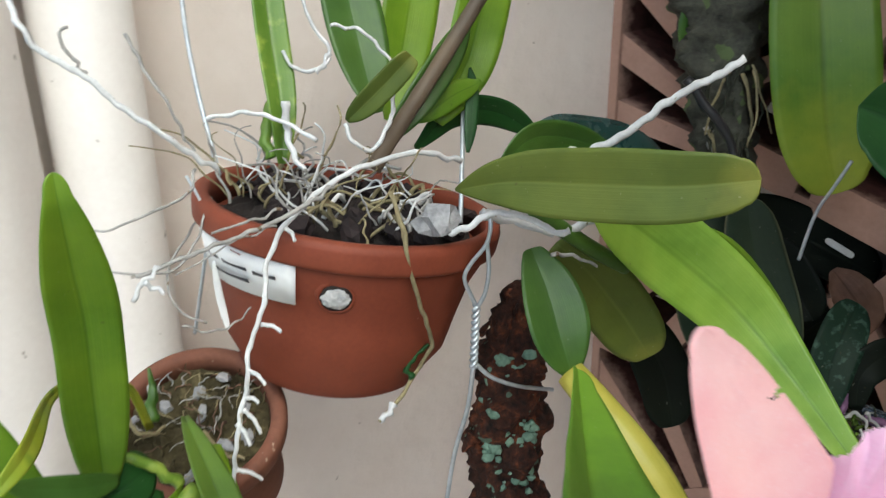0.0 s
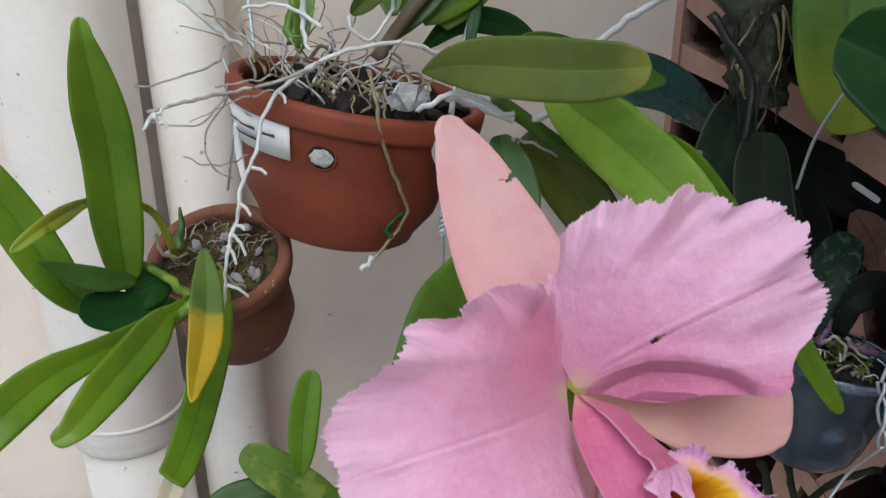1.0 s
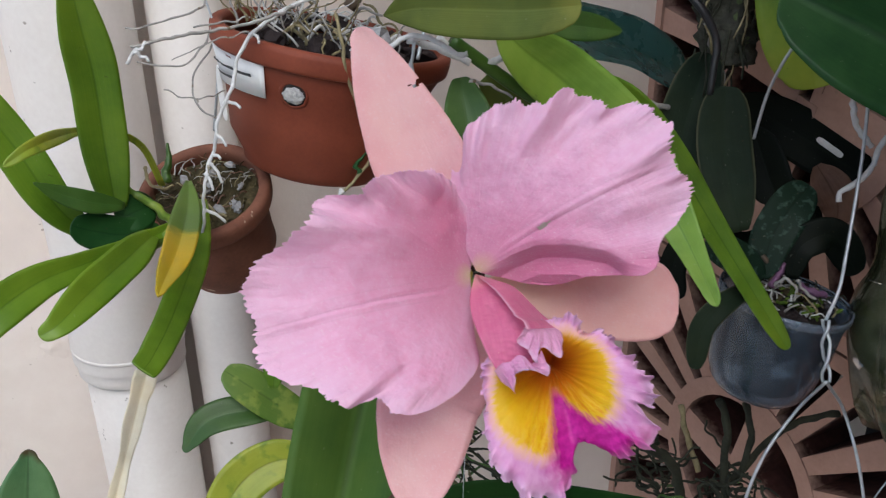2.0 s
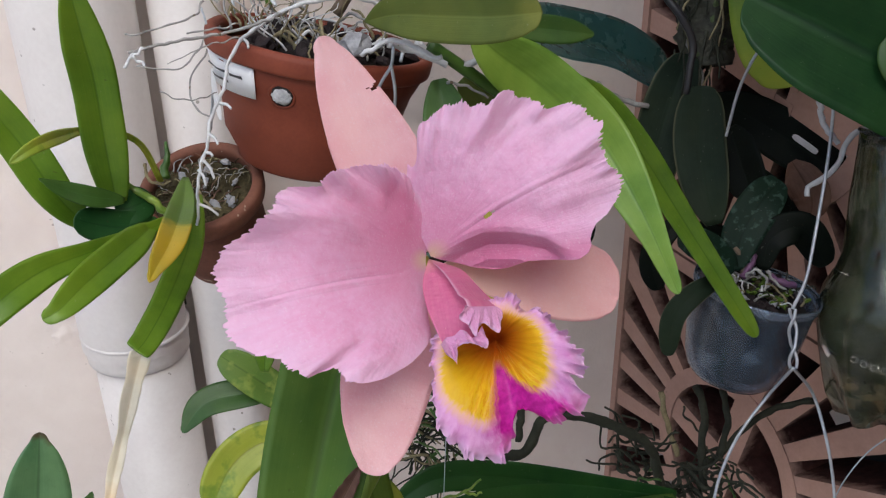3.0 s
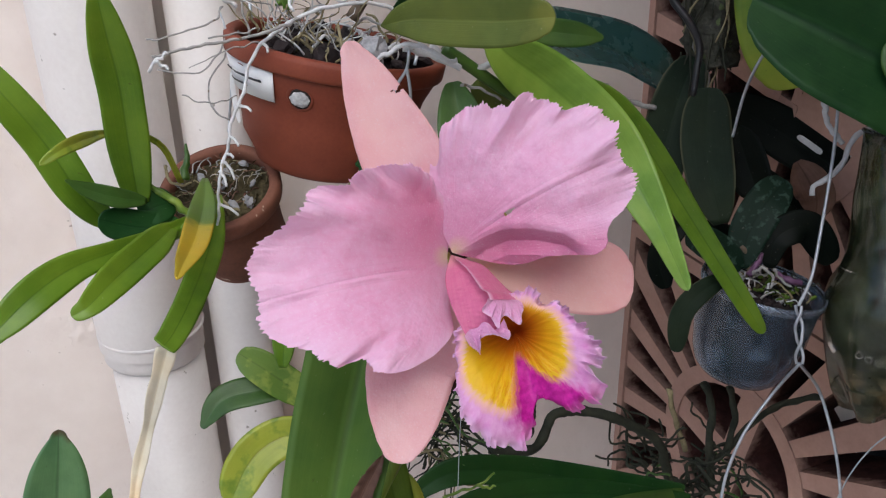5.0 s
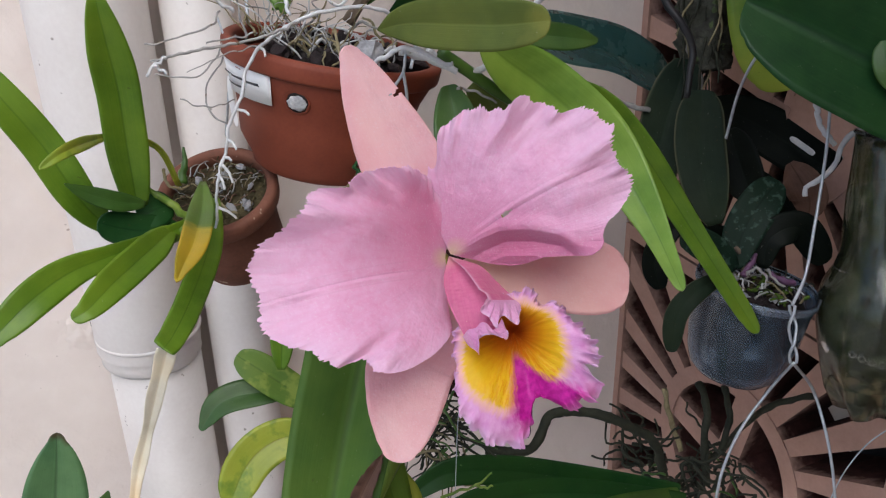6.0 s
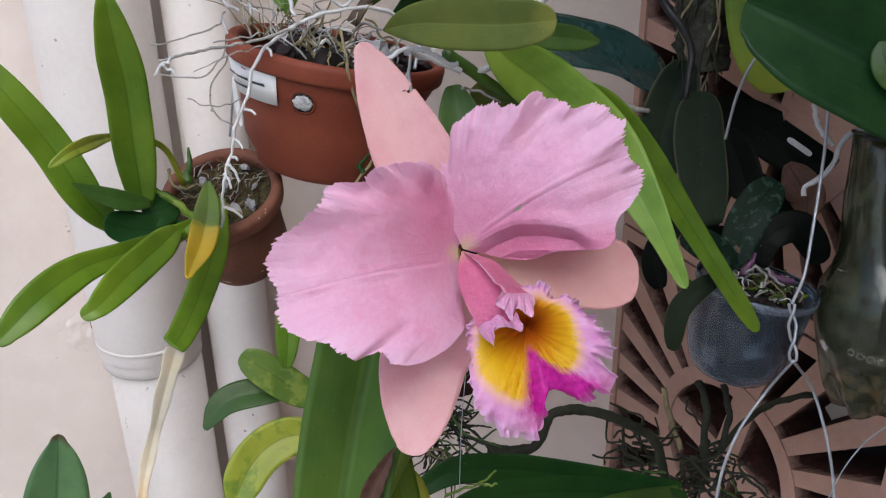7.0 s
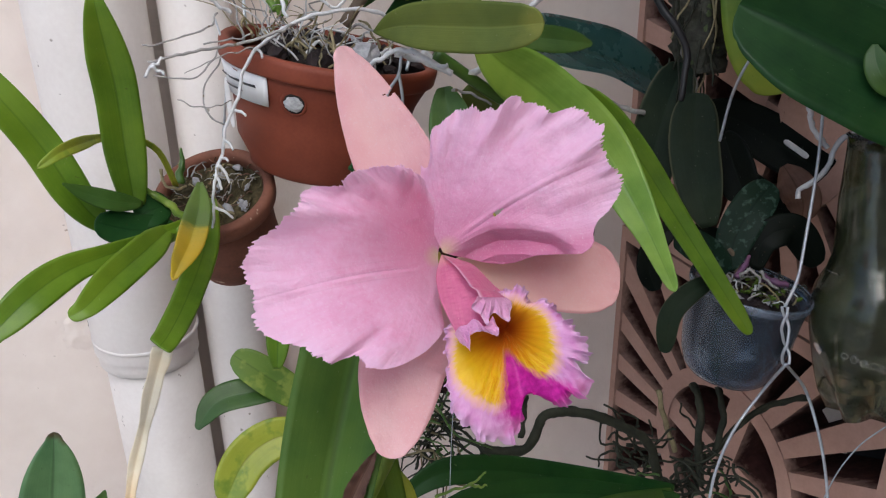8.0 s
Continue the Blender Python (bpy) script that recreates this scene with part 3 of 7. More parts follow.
sepal = petal_material("salmon_sepal", (0.91, 0.60, 0.62), (0.82, 0.42, 0.47), (0.84, 0.62, 0.50), (0.84, 0.49, 0.50), 0.44, 0.12, 0.0, (44, -3), 0.25, 0.0012, 0.22, 0.34, 0.3)
# cream base, its colour also lightened to offset the petal's shade on it
side_sepal_mat = petal_material("cream_based_sepal", (0.94, 0.63, 0.62), (0.87, 0.50, 0.51), (0.97, 0.76, 0.62), (0.90, 0.54, 0.56), 0.44, 0.10, 0.0, (44, -3), 0.2, 0.0011, 0.55, 0.28, 0.4)
lobe = petal_material("rose_lobe", (0.80, 0.24, 0.42), (0.60, 0.07, 0.26), (0.86, 0.48, 0.44), (0.90, 0.58, 0.74), 0.42, 0.28, 0.0, (30, -6), 0.6, 0.0011, 0.2, 0.06, 0.3)


def lip_material():
    """The lip: two yellow lobes with orange veins from a dark throat, a magenta wedge between them, a pale mauve frill."""
    m, nt, b = shader("lip", 0.48, 0, 0.4)
    sep = nt.nodes.new("ShaderNodeSeparateXYZ")
    nt.links.new(coord(nt, "UV"), sep.inputs[0])
    u, v = sep.outputs[0], sep.outputs[1]
    turn, far = flat_place(nt, "Flat", 1.0)          # share of the turn round the throat; distance from it over 5 cm
    obj = coord(nt, "Object")
    n1, n2 = noise_of(nt, obj, 130, 4), noise_of(nt, obj, 420, 4)

    def grey(stops):
        return [(p, (c, c, c)) for p, c in stops]

    comb = nt.nodes.new("ShaderNodeCombineXYZ")
    nt.links.new(calc(nt, "MULTIPLY_ADD", n1, 5.0, calc(nt, "MULTIPLY", u, 120)), comb.inputs[0])
    nt.links.new(calc(nt, "MULTIPLY", far, 9), comb.inputs[1])
    rays = noise_of(nt, comb.outputs[0], 1.0, 3)
    rough_far = calc(nt, "MULTIPLY_ADD", rays, 0.10, calc(nt, "MULTIPLY_ADD", n1, 0.06, calc(nt, "SUBTRACT", far, 0.08)))
    frill = ramp(nt, calc(nt, "MULTIPLY_ADD", rays, 0.35, calc(nt, "MULTIPLY", n1, 0.65)), [(0.34, (0.70, 0.26, 0.60)), (0.60, (0.87, 0.50, 0.78))])
    frill = mix(nt, ramp(nt, v, grey([(0.86, 0), (0.98, 0.9)])), frill, (0.90, 0.64, 0.86))
    limit = ramp(nt, turn, grey([(0.0, 0.235), (0.137, 0.25), (0.20, 0.30), (0.333, 0.365), (0.40, 0.44), (0.46, 0.47), (0.55, 0.50), (0.618, 0.565), (0.667, 0.55), (0.729, 0.52), (0.824, 0.40), (0.9, 0.36)]))
    yellow = ramp(nt, far, [(0.05, (0.40, 0.06, 0.0)), (0.14, (0.62, 0.21, 0.0)), (0.23, (0.80, 0.42, 0.0)), (0.34, (0.88, 0.58, 0.001))])
    fine = ramp(nt, rays, grey([(0.50, 0), (0.56, 1), (0.62, 1), (0.68, 0)]))
    near_wedge = ramp(nt, calc(nt, "ABSOLUTE", calc(nt, "SUBTRACT", turn, 0.535)), grey([(0.05, 1), (0.16, 0.15), (0.26, 0.0)]))
    inner = ramp(nt, far, grey([(0.10, 0.2), (0.16, 0.85), (0.32, 0.5), (0.42, 0)]))
    yellow = mix(nt, calc(nt, "MULTIPLY", fine, calc(nt, "MAXIMUM", calc(nt, "MULTIPLY", near_wedge, 0.6), calc(nt, "MULTIPLY", inner, 0.22))), yellow, (0.74, 0.17, 0.0))
    pale = ramp(nt, rays, grey([(0.36, 1), (0.44, 0)]))
    yellow = mix(nt, calc(nt, "MULTIPLY", pale, calc(nt, "MULTIPLY", near_wedge, 0.5)), yellow, (0.92, 0.50, 0.12))
    over = calc(nt, "SUBTRACT", rough_far, limit)
    cream = mix(nt, ramp(nt, calc(nt, "ADD", over, 0.5), grey([(0.46, 0), (0.50, 0.7)])), yellow, (0.94, 0.62, 0.42))
    col = mix(nt, ramp(nt, calc(nt, "ADD", over, 0.5), grey([(0.475, 0), (0.56, 1)])), cream, frill)
    # the magenta wedge opens outward from the throat
    low_turn = ramp(nt, far, grey([(0.17, 0.535), (0.34, 0.48), (0.50, 0.442), (0.70, 0.40)]))
    jitter = calc(nt, "MULTIPLY_ADD", rays, 0.05, calc(nt, "MULTIPLY_ADD", n1, 0.03, calc(nt, "SUBTRACT", turn, 0.04)))
    one = ramp(nt, calc(nt, "ADD", calc(nt, "SUBTRACT", jitter, low_turn), 0.5), grey([(0.492, 0), (0.522, 1)]))
    two = ramp(nt, jitter, grey([(0.582, 1), (0.612, 0)]))
    start = ramp(nt, far, grey([(0.13, 0), (0.21, 1), (0.62, 1), (0.84, 0.12)]))
    band = calc(nt, "MULTIPLY", calc(nt, "MULTIPLY", one, two), start)
    magenta = ramp(nt, n2, [(0.35, (0.50, 0.004, 0.28)), (0.65, (0.70, 0.02, 0.42))])
    col = mix(nt, band, col, magenta)
    nt.links.new(col, b.inputs["Base Color"])
    bump(nt, b, calc(nt, "MULTIPLY_ADD", n2, 0.8, calc(nt, "MULTIPLY", rays, 0.5)), 0.3, 0.0008)
    thin(nt, b, col, 0.32)
    return m


lip_mat = lip_material()


def clear_plastic(name, tint, rough, amount, grime, uneven=0.15):
    m, nt, b = shader(name, rough, 0, 0.5)
    obj = coord(nt, "Object")
    f = noise_of(nt, obj, 45, 6)
    g = ramp(nt, f, [(0.52, (0, 0, 0)), (0.8, (1, 1, 1))])
    nt.links.new(mix(nt, g, tint, grime), b.inputs["Base Color"])
    nt.links.new(calc(nt, "MULTIPLY_ADD", g, -0.5 * amount, amount), b.inputs["Transmission Weight"])
    nt.links.new(calc(nt, "MULTIPLY_ADD", f, 0.2, rough), b.inputs["Roughness"])
    bump(nt, b, noise_of(nt, coord(nt, "Object", (1, 1, 0.25)), 110, 4), uneven, 0.0015)
    return m


cup_plastic = clear_plastic("cup_plastic", (0.44, 0.58, 0.76), 0.0, 0.96, (0.09, 0.13, 0.18), 0.3)
bottle_plastic = clear_plastic("bottle_plastic", (0.34, 0.38, 0.22), 0.0, 0.96, (0.018, 0.022, 0.008), 0.4)
black_plastic = surface("black_plastic", [(0.3, (0.008, 0.008, 0.009)), (0.7, (0.02, 0.02, 0.022))], 60, 0.45)

# ---------------------------------------------------------------- setting
CORNER = Vector((0.105, 0.775, 0))
WALL = Vector((math.cos(radians(38)), math.sin(radians(38)), 0))        # along the plain wall, towards the corner
SCREEN = Vector((math.cos(radians(-46)), math.sin(radians(-46)), 0))    # along the pierced wall, away from the corner


def wall_pose(p, along, z):
    """x along the wall, y into it, z up."""
    m = Matrix((along, Vector((-along.y, along.x, 0)), Vector((0, 0, 1)))).transposed().to_4x4()
    m.translation = Vector((p.x, p.y, z))
    return m


bm = bmesh.new()
box_mesh(Matrix.Translation((0, 0, -0.05)), (400, 400, 0.1), bm=bm)
tagged(part("ground", bm, concrete, smooth=False), "grey concrete patio floor", "ground", kind="structure")

bm = bmesh.new()
box_mesh(wall_pose(CORNER - WALL * 1.1, WALL, 1.3) @ Matrix.Translation((0, 0.075, 0)), (3.0, 0.15, 2.6), bm=bm)
tagged(part("wall_plain", bm, plaster, smooth=False), "cream pink painted plaster wall with small blemishes", "wall", kind="structure")

# backdrop and ceiling added behind the screen to hold its openings in shade
back_at = CORNER + SCREEN * 1.2 + Vector((-SCREEN.y, SCREEN.x, 0)) * 0.6
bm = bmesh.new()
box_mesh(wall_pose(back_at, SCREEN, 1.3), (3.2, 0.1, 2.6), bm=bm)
tagged(part("backdrop_behind", bm, dark_backing, smooth=False), "added near-black backdrop that keeps the screen's openings dark", "wall", kind="structure")
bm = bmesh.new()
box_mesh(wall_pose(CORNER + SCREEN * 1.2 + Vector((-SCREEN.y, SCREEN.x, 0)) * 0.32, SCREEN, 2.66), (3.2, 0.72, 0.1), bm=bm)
tagged(part("ceiling", bm, dark_backing, smooth=False), "added unseen ceiling that keeps light out behind the screen", "ceiling", kind="structure")

outward = Vector((SCREEN.y, -SCREEN.x, 0))
# unseen eave, added only to shade the screen and the plants before it
bm = bmesh.new()
box_mesh(wall_pose(CORNER + SCREEN * 1.29 + outward * 0.17, SCREEN, 2.06), (2.46, 0.34, 0.09), bm=bm)
tagged(part("eave", bm, plaster, smooth=False), "added unseen eave that shades the pierced screen wall", "eave", kind="structure")
# unseen wall, added to block light from beyond the screen
bm = bmesh.new()
box_mesh(wall_pose(CORNER + SCREEN * 2.05 + outward * 0.75, outward, 1.3), (1.5, 0.15, 2.6), bm=bm)
tagged(part("light_block_wall", bm, plaster, smooth=False), "added unseen wall that keeps light off the screen side", "wall", kind="structure")

# pierced clay blocks with a sun pattern
BLOCK, RAYS = 0.39, 22
screen_at = CORNER - SCREEN * 0.008


def block_mesh():
    """One block: square frame, a ring with a cross in it, rays from the ring to the frame; painted front, clay sides
    darkened for shade.
    """
    bm = bmesh.new()
    half, inner, deep_y = BLOCK / 2 - 0.0015, BLOCK / 2 - 0.017, 0.07

    def prism(ring, front, back):
        a = [bm.verts.new((x, front, z)) for x, z in ring]
        c = [bm.verts.new((x, back, z)) for x, z in ring]
        f = bm.faces.new(a)
        bm.faces.new(list(reversed(c)))
        for i in range(len(ring)):
            j = (i + 1) % len(ring)
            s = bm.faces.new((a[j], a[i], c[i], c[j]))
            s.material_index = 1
        return f

    o, n = half, inner
    for ring in ([(-o, -o), (o, -o), (n, -n), (-n, -n)], [(o, -o), (o, o), (n, n), (n, -n)], [(o, o), (-o, o), (-n, n), (n, n)], [(-o, o), (-o, -o), (-n, -n), (-n, n)]):
        prism(ring, 0.0, deep_y)
    steps = 44
    for k in range(steps):
        a, b = 2 * math.pi * k / steps, 2 * math.pi * (k + 1) / steps
        ring = [(r * math.cos(t), r * math.sin(t)) for r, t in ((0.083, a), (0.101, a), (0.101, b), (0.083, b))]
        prism(ring, 0.0015, deep_y - 0.002)
    for k in range(RAYS):
        a = 2 * math.pi * (k + 0.62) / RAYS
        h1, h2 = radians(4.6), radians(3.4)

        def out(t):
            r = (inner + 0.006) / max(abs(math.cos(t)), abs(math.sin(t)))
            return (r * math.cos(t), r * math.sin(t))
        prism([(0.098 * math.cos(a - h1), 0.098 * math.sin(a - h1)), out(a - h2), out(a + h2), (0.098 * math.cos(a + h1), 0.098 * math.sin(a + h1))], 0.003, deep_y - 0.004)
    for k in range(4):
        a = radians(78) + k * math.pi / 2
        c, s = math.cos(a), math.sin(a)
        w = 0.015
        prism([(c * 0.006 - s * -w, s * 0.006 + c * -w), (c * 0.086 - s * -w, s * 0.086 + c * -w), (c * 0.086 - s * w, s * 0.086 + c * w), (c * 0.006 - s * w, s * 0.006 + c * w)], 0.0035 + 0.0004 * k, deep_y - 0.006)
    bmesh.ops.recalc_face_normals(bm, faces=bm.faces)
    me = bpy.data.meshes.new("block")
    bm.to_mesh(me)
    bm.free()
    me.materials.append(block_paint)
    me.materials.append(shaded_clay)
    return me


bm = bmesh.new()
box_mesh(wall_pose(screen_at + SCREEN * 0.975, SCREEN, 2.47) @ Matrix.Translation((0, 0.06, 0)), (2.4, 0.12, 0.26), bm=bm)
screen = tagged(part("wall_screen", bm, plaster, smooth=False), "pierced screen wall of clay blocks with a sun pattern", "wall", kind="structure")
block = block_mesh()
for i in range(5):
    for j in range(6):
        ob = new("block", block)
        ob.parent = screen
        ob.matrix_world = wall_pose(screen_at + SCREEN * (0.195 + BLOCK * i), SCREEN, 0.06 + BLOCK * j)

def chip_shape(size, seed):
    """One broken piece of bark or stone."""
    bm = bmesh.new()
    bmesh.ops.create_icosphere(bm, subdivisions=2, radius=1.0)
    for v in bm.verts:
        k = 1 + 0.55 * noise.noise(v.co * 1.3 + Vector((seed, 0, 0))) + 0.25 * noise.noise(v.co * 3.7 + Vector((0, seed, 0)))
        v.co = Vector((v.co.x * size[0], v.co.y * size[1], v.co.z * size[2])) * k
    return bm


# two painted downpipes on the plain wall
def smear_mesh(p, z, wide, high, seed, n=34):
    """A hand-smeared patch of plaster on the wall: lumpy in the middle, running out to nothing."""
    bm = bmesh.new()
    m = wall_pose(p, WALL, z)
    rows = []
    for j in range(n + 1):
        row = []
        for i in range(n + 1):
            x, y = 2 * i / n - 1, 2 * j / n - 1
            q = Vector((x * wide * 0.5, 0, y * high * 0.5))
            edge = max(0.0, 1 - math.hypot(x, y) * (1 + 0.5 * noise.noise((2 * x, 2 * y, seed)) + 0.35 * noise.noise((6 * x, 6 * y, seed))))
            lump = 0.85 + 0.5 * noise.noise((q.x * 60, q.z * 80, seed)) + 0.4 * noise.noise((q.x * 170, q.z * 210, seed + 3))
            q.y = 0.0016 - 0.0030 * min(1, 1.3 * edge) * max(0.1, lump)
            row.append(bm.verts.new(m @ q))
        rows.append(row)
    for j in range(n):
        for i in range(n):
            bm.faces.new((rows[j][i], rows[j][i + 1], rows[j + 1][i + 1], rows[j + 1][i]))
    return bm


def downpipe(x, y, r, label, collar=None, low_r=None):
    ob = thing("downpipe", (x, y, 0), label, "pipe", "downpipes")
    if not collar:
        part("pipe", lathe_mesh([(r, 0), (r, 2.6), (r - 0.003, 2.6), (r - 0.003, 0)], Matrix.Translation((x, y, 0)), 48), pipe_paint, ob)
        return ob
    m = Matrix.Translation((x, y, 0))
    part("pipe", lathe_mesh([(r, collar), (r, 2.6), (r - 0.003, 2.6), (r - 0.003, collar)], m, 64), pipe_paint, ob, "upper length of pipe")
    side = WALL * (r - low_r) * 0.55
    low_m = Matrix.Translation((x + side.x, y + side.y, 0))
    part("pipe", lathe_mesh([(low_r, 0), (low_r, collar + 0.006), (low_r - 0.003, collar + 0.006), (low_r - 0.003, 0)], low_m, 64), pipe_paint, ob, "narrower lower length of pipe")
    m = Matrix.Translation((x + 0.35 * side.x, y + 0.35 * side.y, collar))
    band = [(low_r - 0.002, -0.0135), (r - 0.0024, -0.0138), (r - 0.0016, -0.0126), (r - 0.0014, -0.008), (r - 0.0010, 0.0), (r - 0.0004, 0.0090), (r + 0.0010, 0.0104), (r + 0.0014, 0.0120), (r + 0.0008, 0.0134), (r - 0.002, 0.0140)]
    part("clamp", lathe_mesh(band, m, 96, lambda a, i: 1 + 0.012 * noise.noise((2.6 * math.cos(a), 2.6 * math.sin(a), 0.5 * i))), pipe_paint, ob, "painted pipe strap with a raised edge")
    inward = Vector((-WALL.y, WALL.x, 0))
    for s in (-1, 1):
        p = Vector((x, y, collar)) + WALL * s * (r + 0.004) + inward * (r - 0.002)
        part("plaster_patch", smear_mesh(p + WALL * s * 0.008 - inward * 0.0004, collar - 0.004, 0.062, 0.075, 7.0 + s), plaster, ob, "lumpy plaster smeared over the strap end")
        q = p - inward * 0.012 - WALL * s * 0.003 + Vector((0, 0, 0.0110))
        # a small dark block stands in for the shaded gap
        part("gap", box_mesh(wall_pose(q, WALL, q.z), (0.0030, 0.010, 0.007), 0.0012), root_dark, ob, "dark box painted in for the shade behind the strap")
    return ob


downpipe(-0.270, 0.428, 0.045, "wide white painted downpipe with a strap", 1.028, 0.0405)
downpipe(-0.2095, 0.481, 0.0275, "narrow white painted downpipe beside the wide one")


# ---------------------------------------------------------------- the flower

def ease(a, b, x):
    """0 below a, 1 above b, smooth between."""
    t = min(1.0, max(0.0, (x - a) / (b - a)))
    return t * t * (3 - 2 * t)


def fan_mesh(base, tip, a0, a1, radii, bow, seed, rib, smooth, form=None, gaps=(), thick=0.001, nr=56, na=640):
    """A broad petal: a fan of rays from its narrow base to a ruffled, fringed margin. rib: offset, bend and place of the bend of its middle rib."""
    b, t = Vector(base), Vector(tip)
    x = t - b
    long = x.length
    x.normalize()
    n = x.cross(EYE_END - b).normalized().cross(x).normalized()
    up = n.cross(x)
    bm = bmesh.new()
    uv = bm.loops.layers.uv.new("UVMap")
    flat = bm.loops.layers.uv.new("Flat")
    grid, back, place, vs = [], [], [], [1 - (1 - j / nr) ** 1.4 for j in range(nr + 1)]
    reach = np.interp(np.linspace(0, 1, na + 1), np.linspace(0, 1, len(radii)), radii) * 0.001
    wide = np.convolve(np.pad(reach, 50, mode="edge"), np.ones(101) / 101, mode="valid")
    for v in vs:
        row, low, spots = [], [], []
        for i in range(na + 1):
            s = i / na
            a = radians(a0 + (a1 - a0) * s)
            free = min(1.0, max(0.0, s - smooth[0]) / 0.06, max(0.0, smooth[1] - s) / 0.06)
            rad = wide[i] + (reach[i] - wide[i]) * v ** 6
            lively = 0.35 + 0.65 * ease(-0.25, 0.25, noise.noise((s * 5.5, seed, 21)))
            tooth = 0.034 * lively * noise.noise((s * 42, seed, 1)) + (0.02 + 0.03 * lively) * abs(noise.noise((s * 135, seed, 5))) + 0.02 * noise.noise((s * 330, seed, 8))
            r = rad * v * (1 + free * v ** 40 * 0.8 * (tooth - 0.008))
            a += free * ease(0.8, 1, v) * 0.016 * noise.noise((s * 46, seed, v * 2))
            h, k = r * math.cos(a), r * math.sin(a)
            q = min(max(h / long, 0), 1)
            lift = 4 * bow * q * (1 - q) + (form(h, k) if form else 0.0)
            fore = 16 * bow * q * q * (1 - q) ** 2 - 4 * bow * q * (1 - q)
            off = k - (rib[0] + rib[1] * (h - rib[2]) ** 2)
            keel = math.exp(-(off / 0.0007) ** 2) * ease(0.006, 0.02, h) * (1 - v ** 4)
            lift += 0.0004 * math.exp(-((off - 0.0013) / 0.0010) ** 2) * ease(0.006, 0.02, h) - 0.0003 * keel
            fore += (rib[3] if off < 0 else rib[4]) * (math.sqrt(off * off + 0.008 ** 2) - 0.008) * ease(0, 0.02, r)
            bend = s + 0.02 * noise.noise((s * 7, v * 3.5, seed + 14))
            lift += (0.25 + 0.75 * free) * ease(0.35, 1, v) * 0.0050 * noise.noise((bend * 7, v * 1.3, seed))
            lift += (0.2 + 0.8 * free) * ease(0.62, 1, v) * 0.0082 * lively * noise.noise((bend * 23, v * 1.8, seed + 3))
            lift += free * ease(0.86, 1, v) * (0.0026 * lively * noise.noise((bend * 46, v * 4.5, seed + 6)) + 0.0004 * noise.noise((s * 130, v * 4, seed + 9)))
            lift += (0.0013 * noise.noise((h * 60, k * 60, seed)) + 0.0006 * noise.noise((h * 170, k * 170, seed + 2))) * ease(0, 0.5, v)
            p = b + x * h + up * k
            # raised along the camera's line of sight, so the fitted outline stays put
            sight_line = EYE_END - p
            p = p + n * lift + sight_line * (fore / sight_line.dot(n))
            row.append(bm.verts.new(p))
            low.append(bm.verts.new(p - n * thick * (1 - 0.75 * v ** 6)))
            spots.append((h * 10, k * 10))
        grid.append(row)
        back.append(low)
        place.append(spots)
    for g, flip in ((grid, False), (back, True)):
        for j in range(nr):
            for i in range(na):
                if any(((i + 0.5) / na - gs) ** 2 / rs ** 2 + (0.5 * (vs[j] + vs[j + 1]) - gv) ** 2 / rv ** 2 < 1 for gs, gv, rs, rv in gaps):
                    continue
                ids = ((i, j), (i, j + 1), (i + 1, j + 1), (i + 1, j))
                ids = ids[::-1] if flip else ids
                f = bm.faces.new([g[w][u] for u, w in ids])
                for loop, (u, w) in zip(f.loops, ids):
                    loop[uv].uv = (u / na, vs[w])
                    loop[flat].uv = place[w][u]
    for i in range(na):
        f = bm.faces.new((grid[nr][i], back[nr][i], back[nr][i + 1], grid[nr][i + 1]))
        for loop, u in zip(f.loops, (i, i, i + 1, i + 1)):
            loop[uv].uv = (u / na, 1)
            loop[flat].uv = place[nr][u]
    return bm


def lower_swell(h, k):
    """The lower side of the petal swells forward near its base."""
    return 0.006 * min(1, max(0, k / 0.032)) ** 1.2 * min(1, max(0, 1.15 - h / 0.055))


def lower_valley(h, k):
    """The lower side of the petal rolls under a rounded shoulder and swells again at its lower margin; it flattens out towards the tip."""
    c, d = math.cos(radians(25)), math.sin(radians(25))
    across, high = h * c - k * d, h * d + k * c
    under = float(np.interp(across, (0.004, 0.013, 0.022, 0.033, 0.044, 0.053), (0.001, 0.0066, 0.0105, 0.011, 0.0095, 0.005))) - high
    deep_in = float(np.interp(under, (-0.006, -0.002, 0, 0.002, 0.0055, 0.0110, 0.016), (0, 0.0010, 0.0004, -0.0026, -0.0080, -0.0060, -0.0095)))
    return deep_in * min(1, max(0, across) / 0.02) * (1 - ease(0.044, 0.056, across))


flower = thing("orchid_flower", (0.1012, 0.1639, 1.2921), "large pink orchid flower with frilled yellow and magenta lip", "flower")
part("dorsal_sepal", blade_mesh([(0.1015, 0.1561, 1.3039), (0.0899, 0.1565, 1.3274), (0.0802, 0.1560, 1.3481), (0.0734, 0.1561, 1.3636), (0.0684, 0.1566, 1.3743), (0.0638, 0.1558, 1.3845)], 1.0,
     [0.0078, 0.0117, 0.0148, 0.0166, 0.0157, 0.0122, 0.0082, 0.0043, 0.0],
     [0.0067, 0.0103, 0.0134, 0.0157, 0.0155, 0.0124, 0.0087, 0.0047, 0.0], 0, None, 0.06, 0.10, 0.0008, 1.5, 0.02, 0.0013, 34, 150, 3,
     gaps=((0.737, 0.97, 0.010, 0.16), (0.728, 0.80, 0.007, 0.12), (0.736, 0.66, 0.005, 0.07))), sepal, flower, "salmon pink upper sepal with a torn notch")
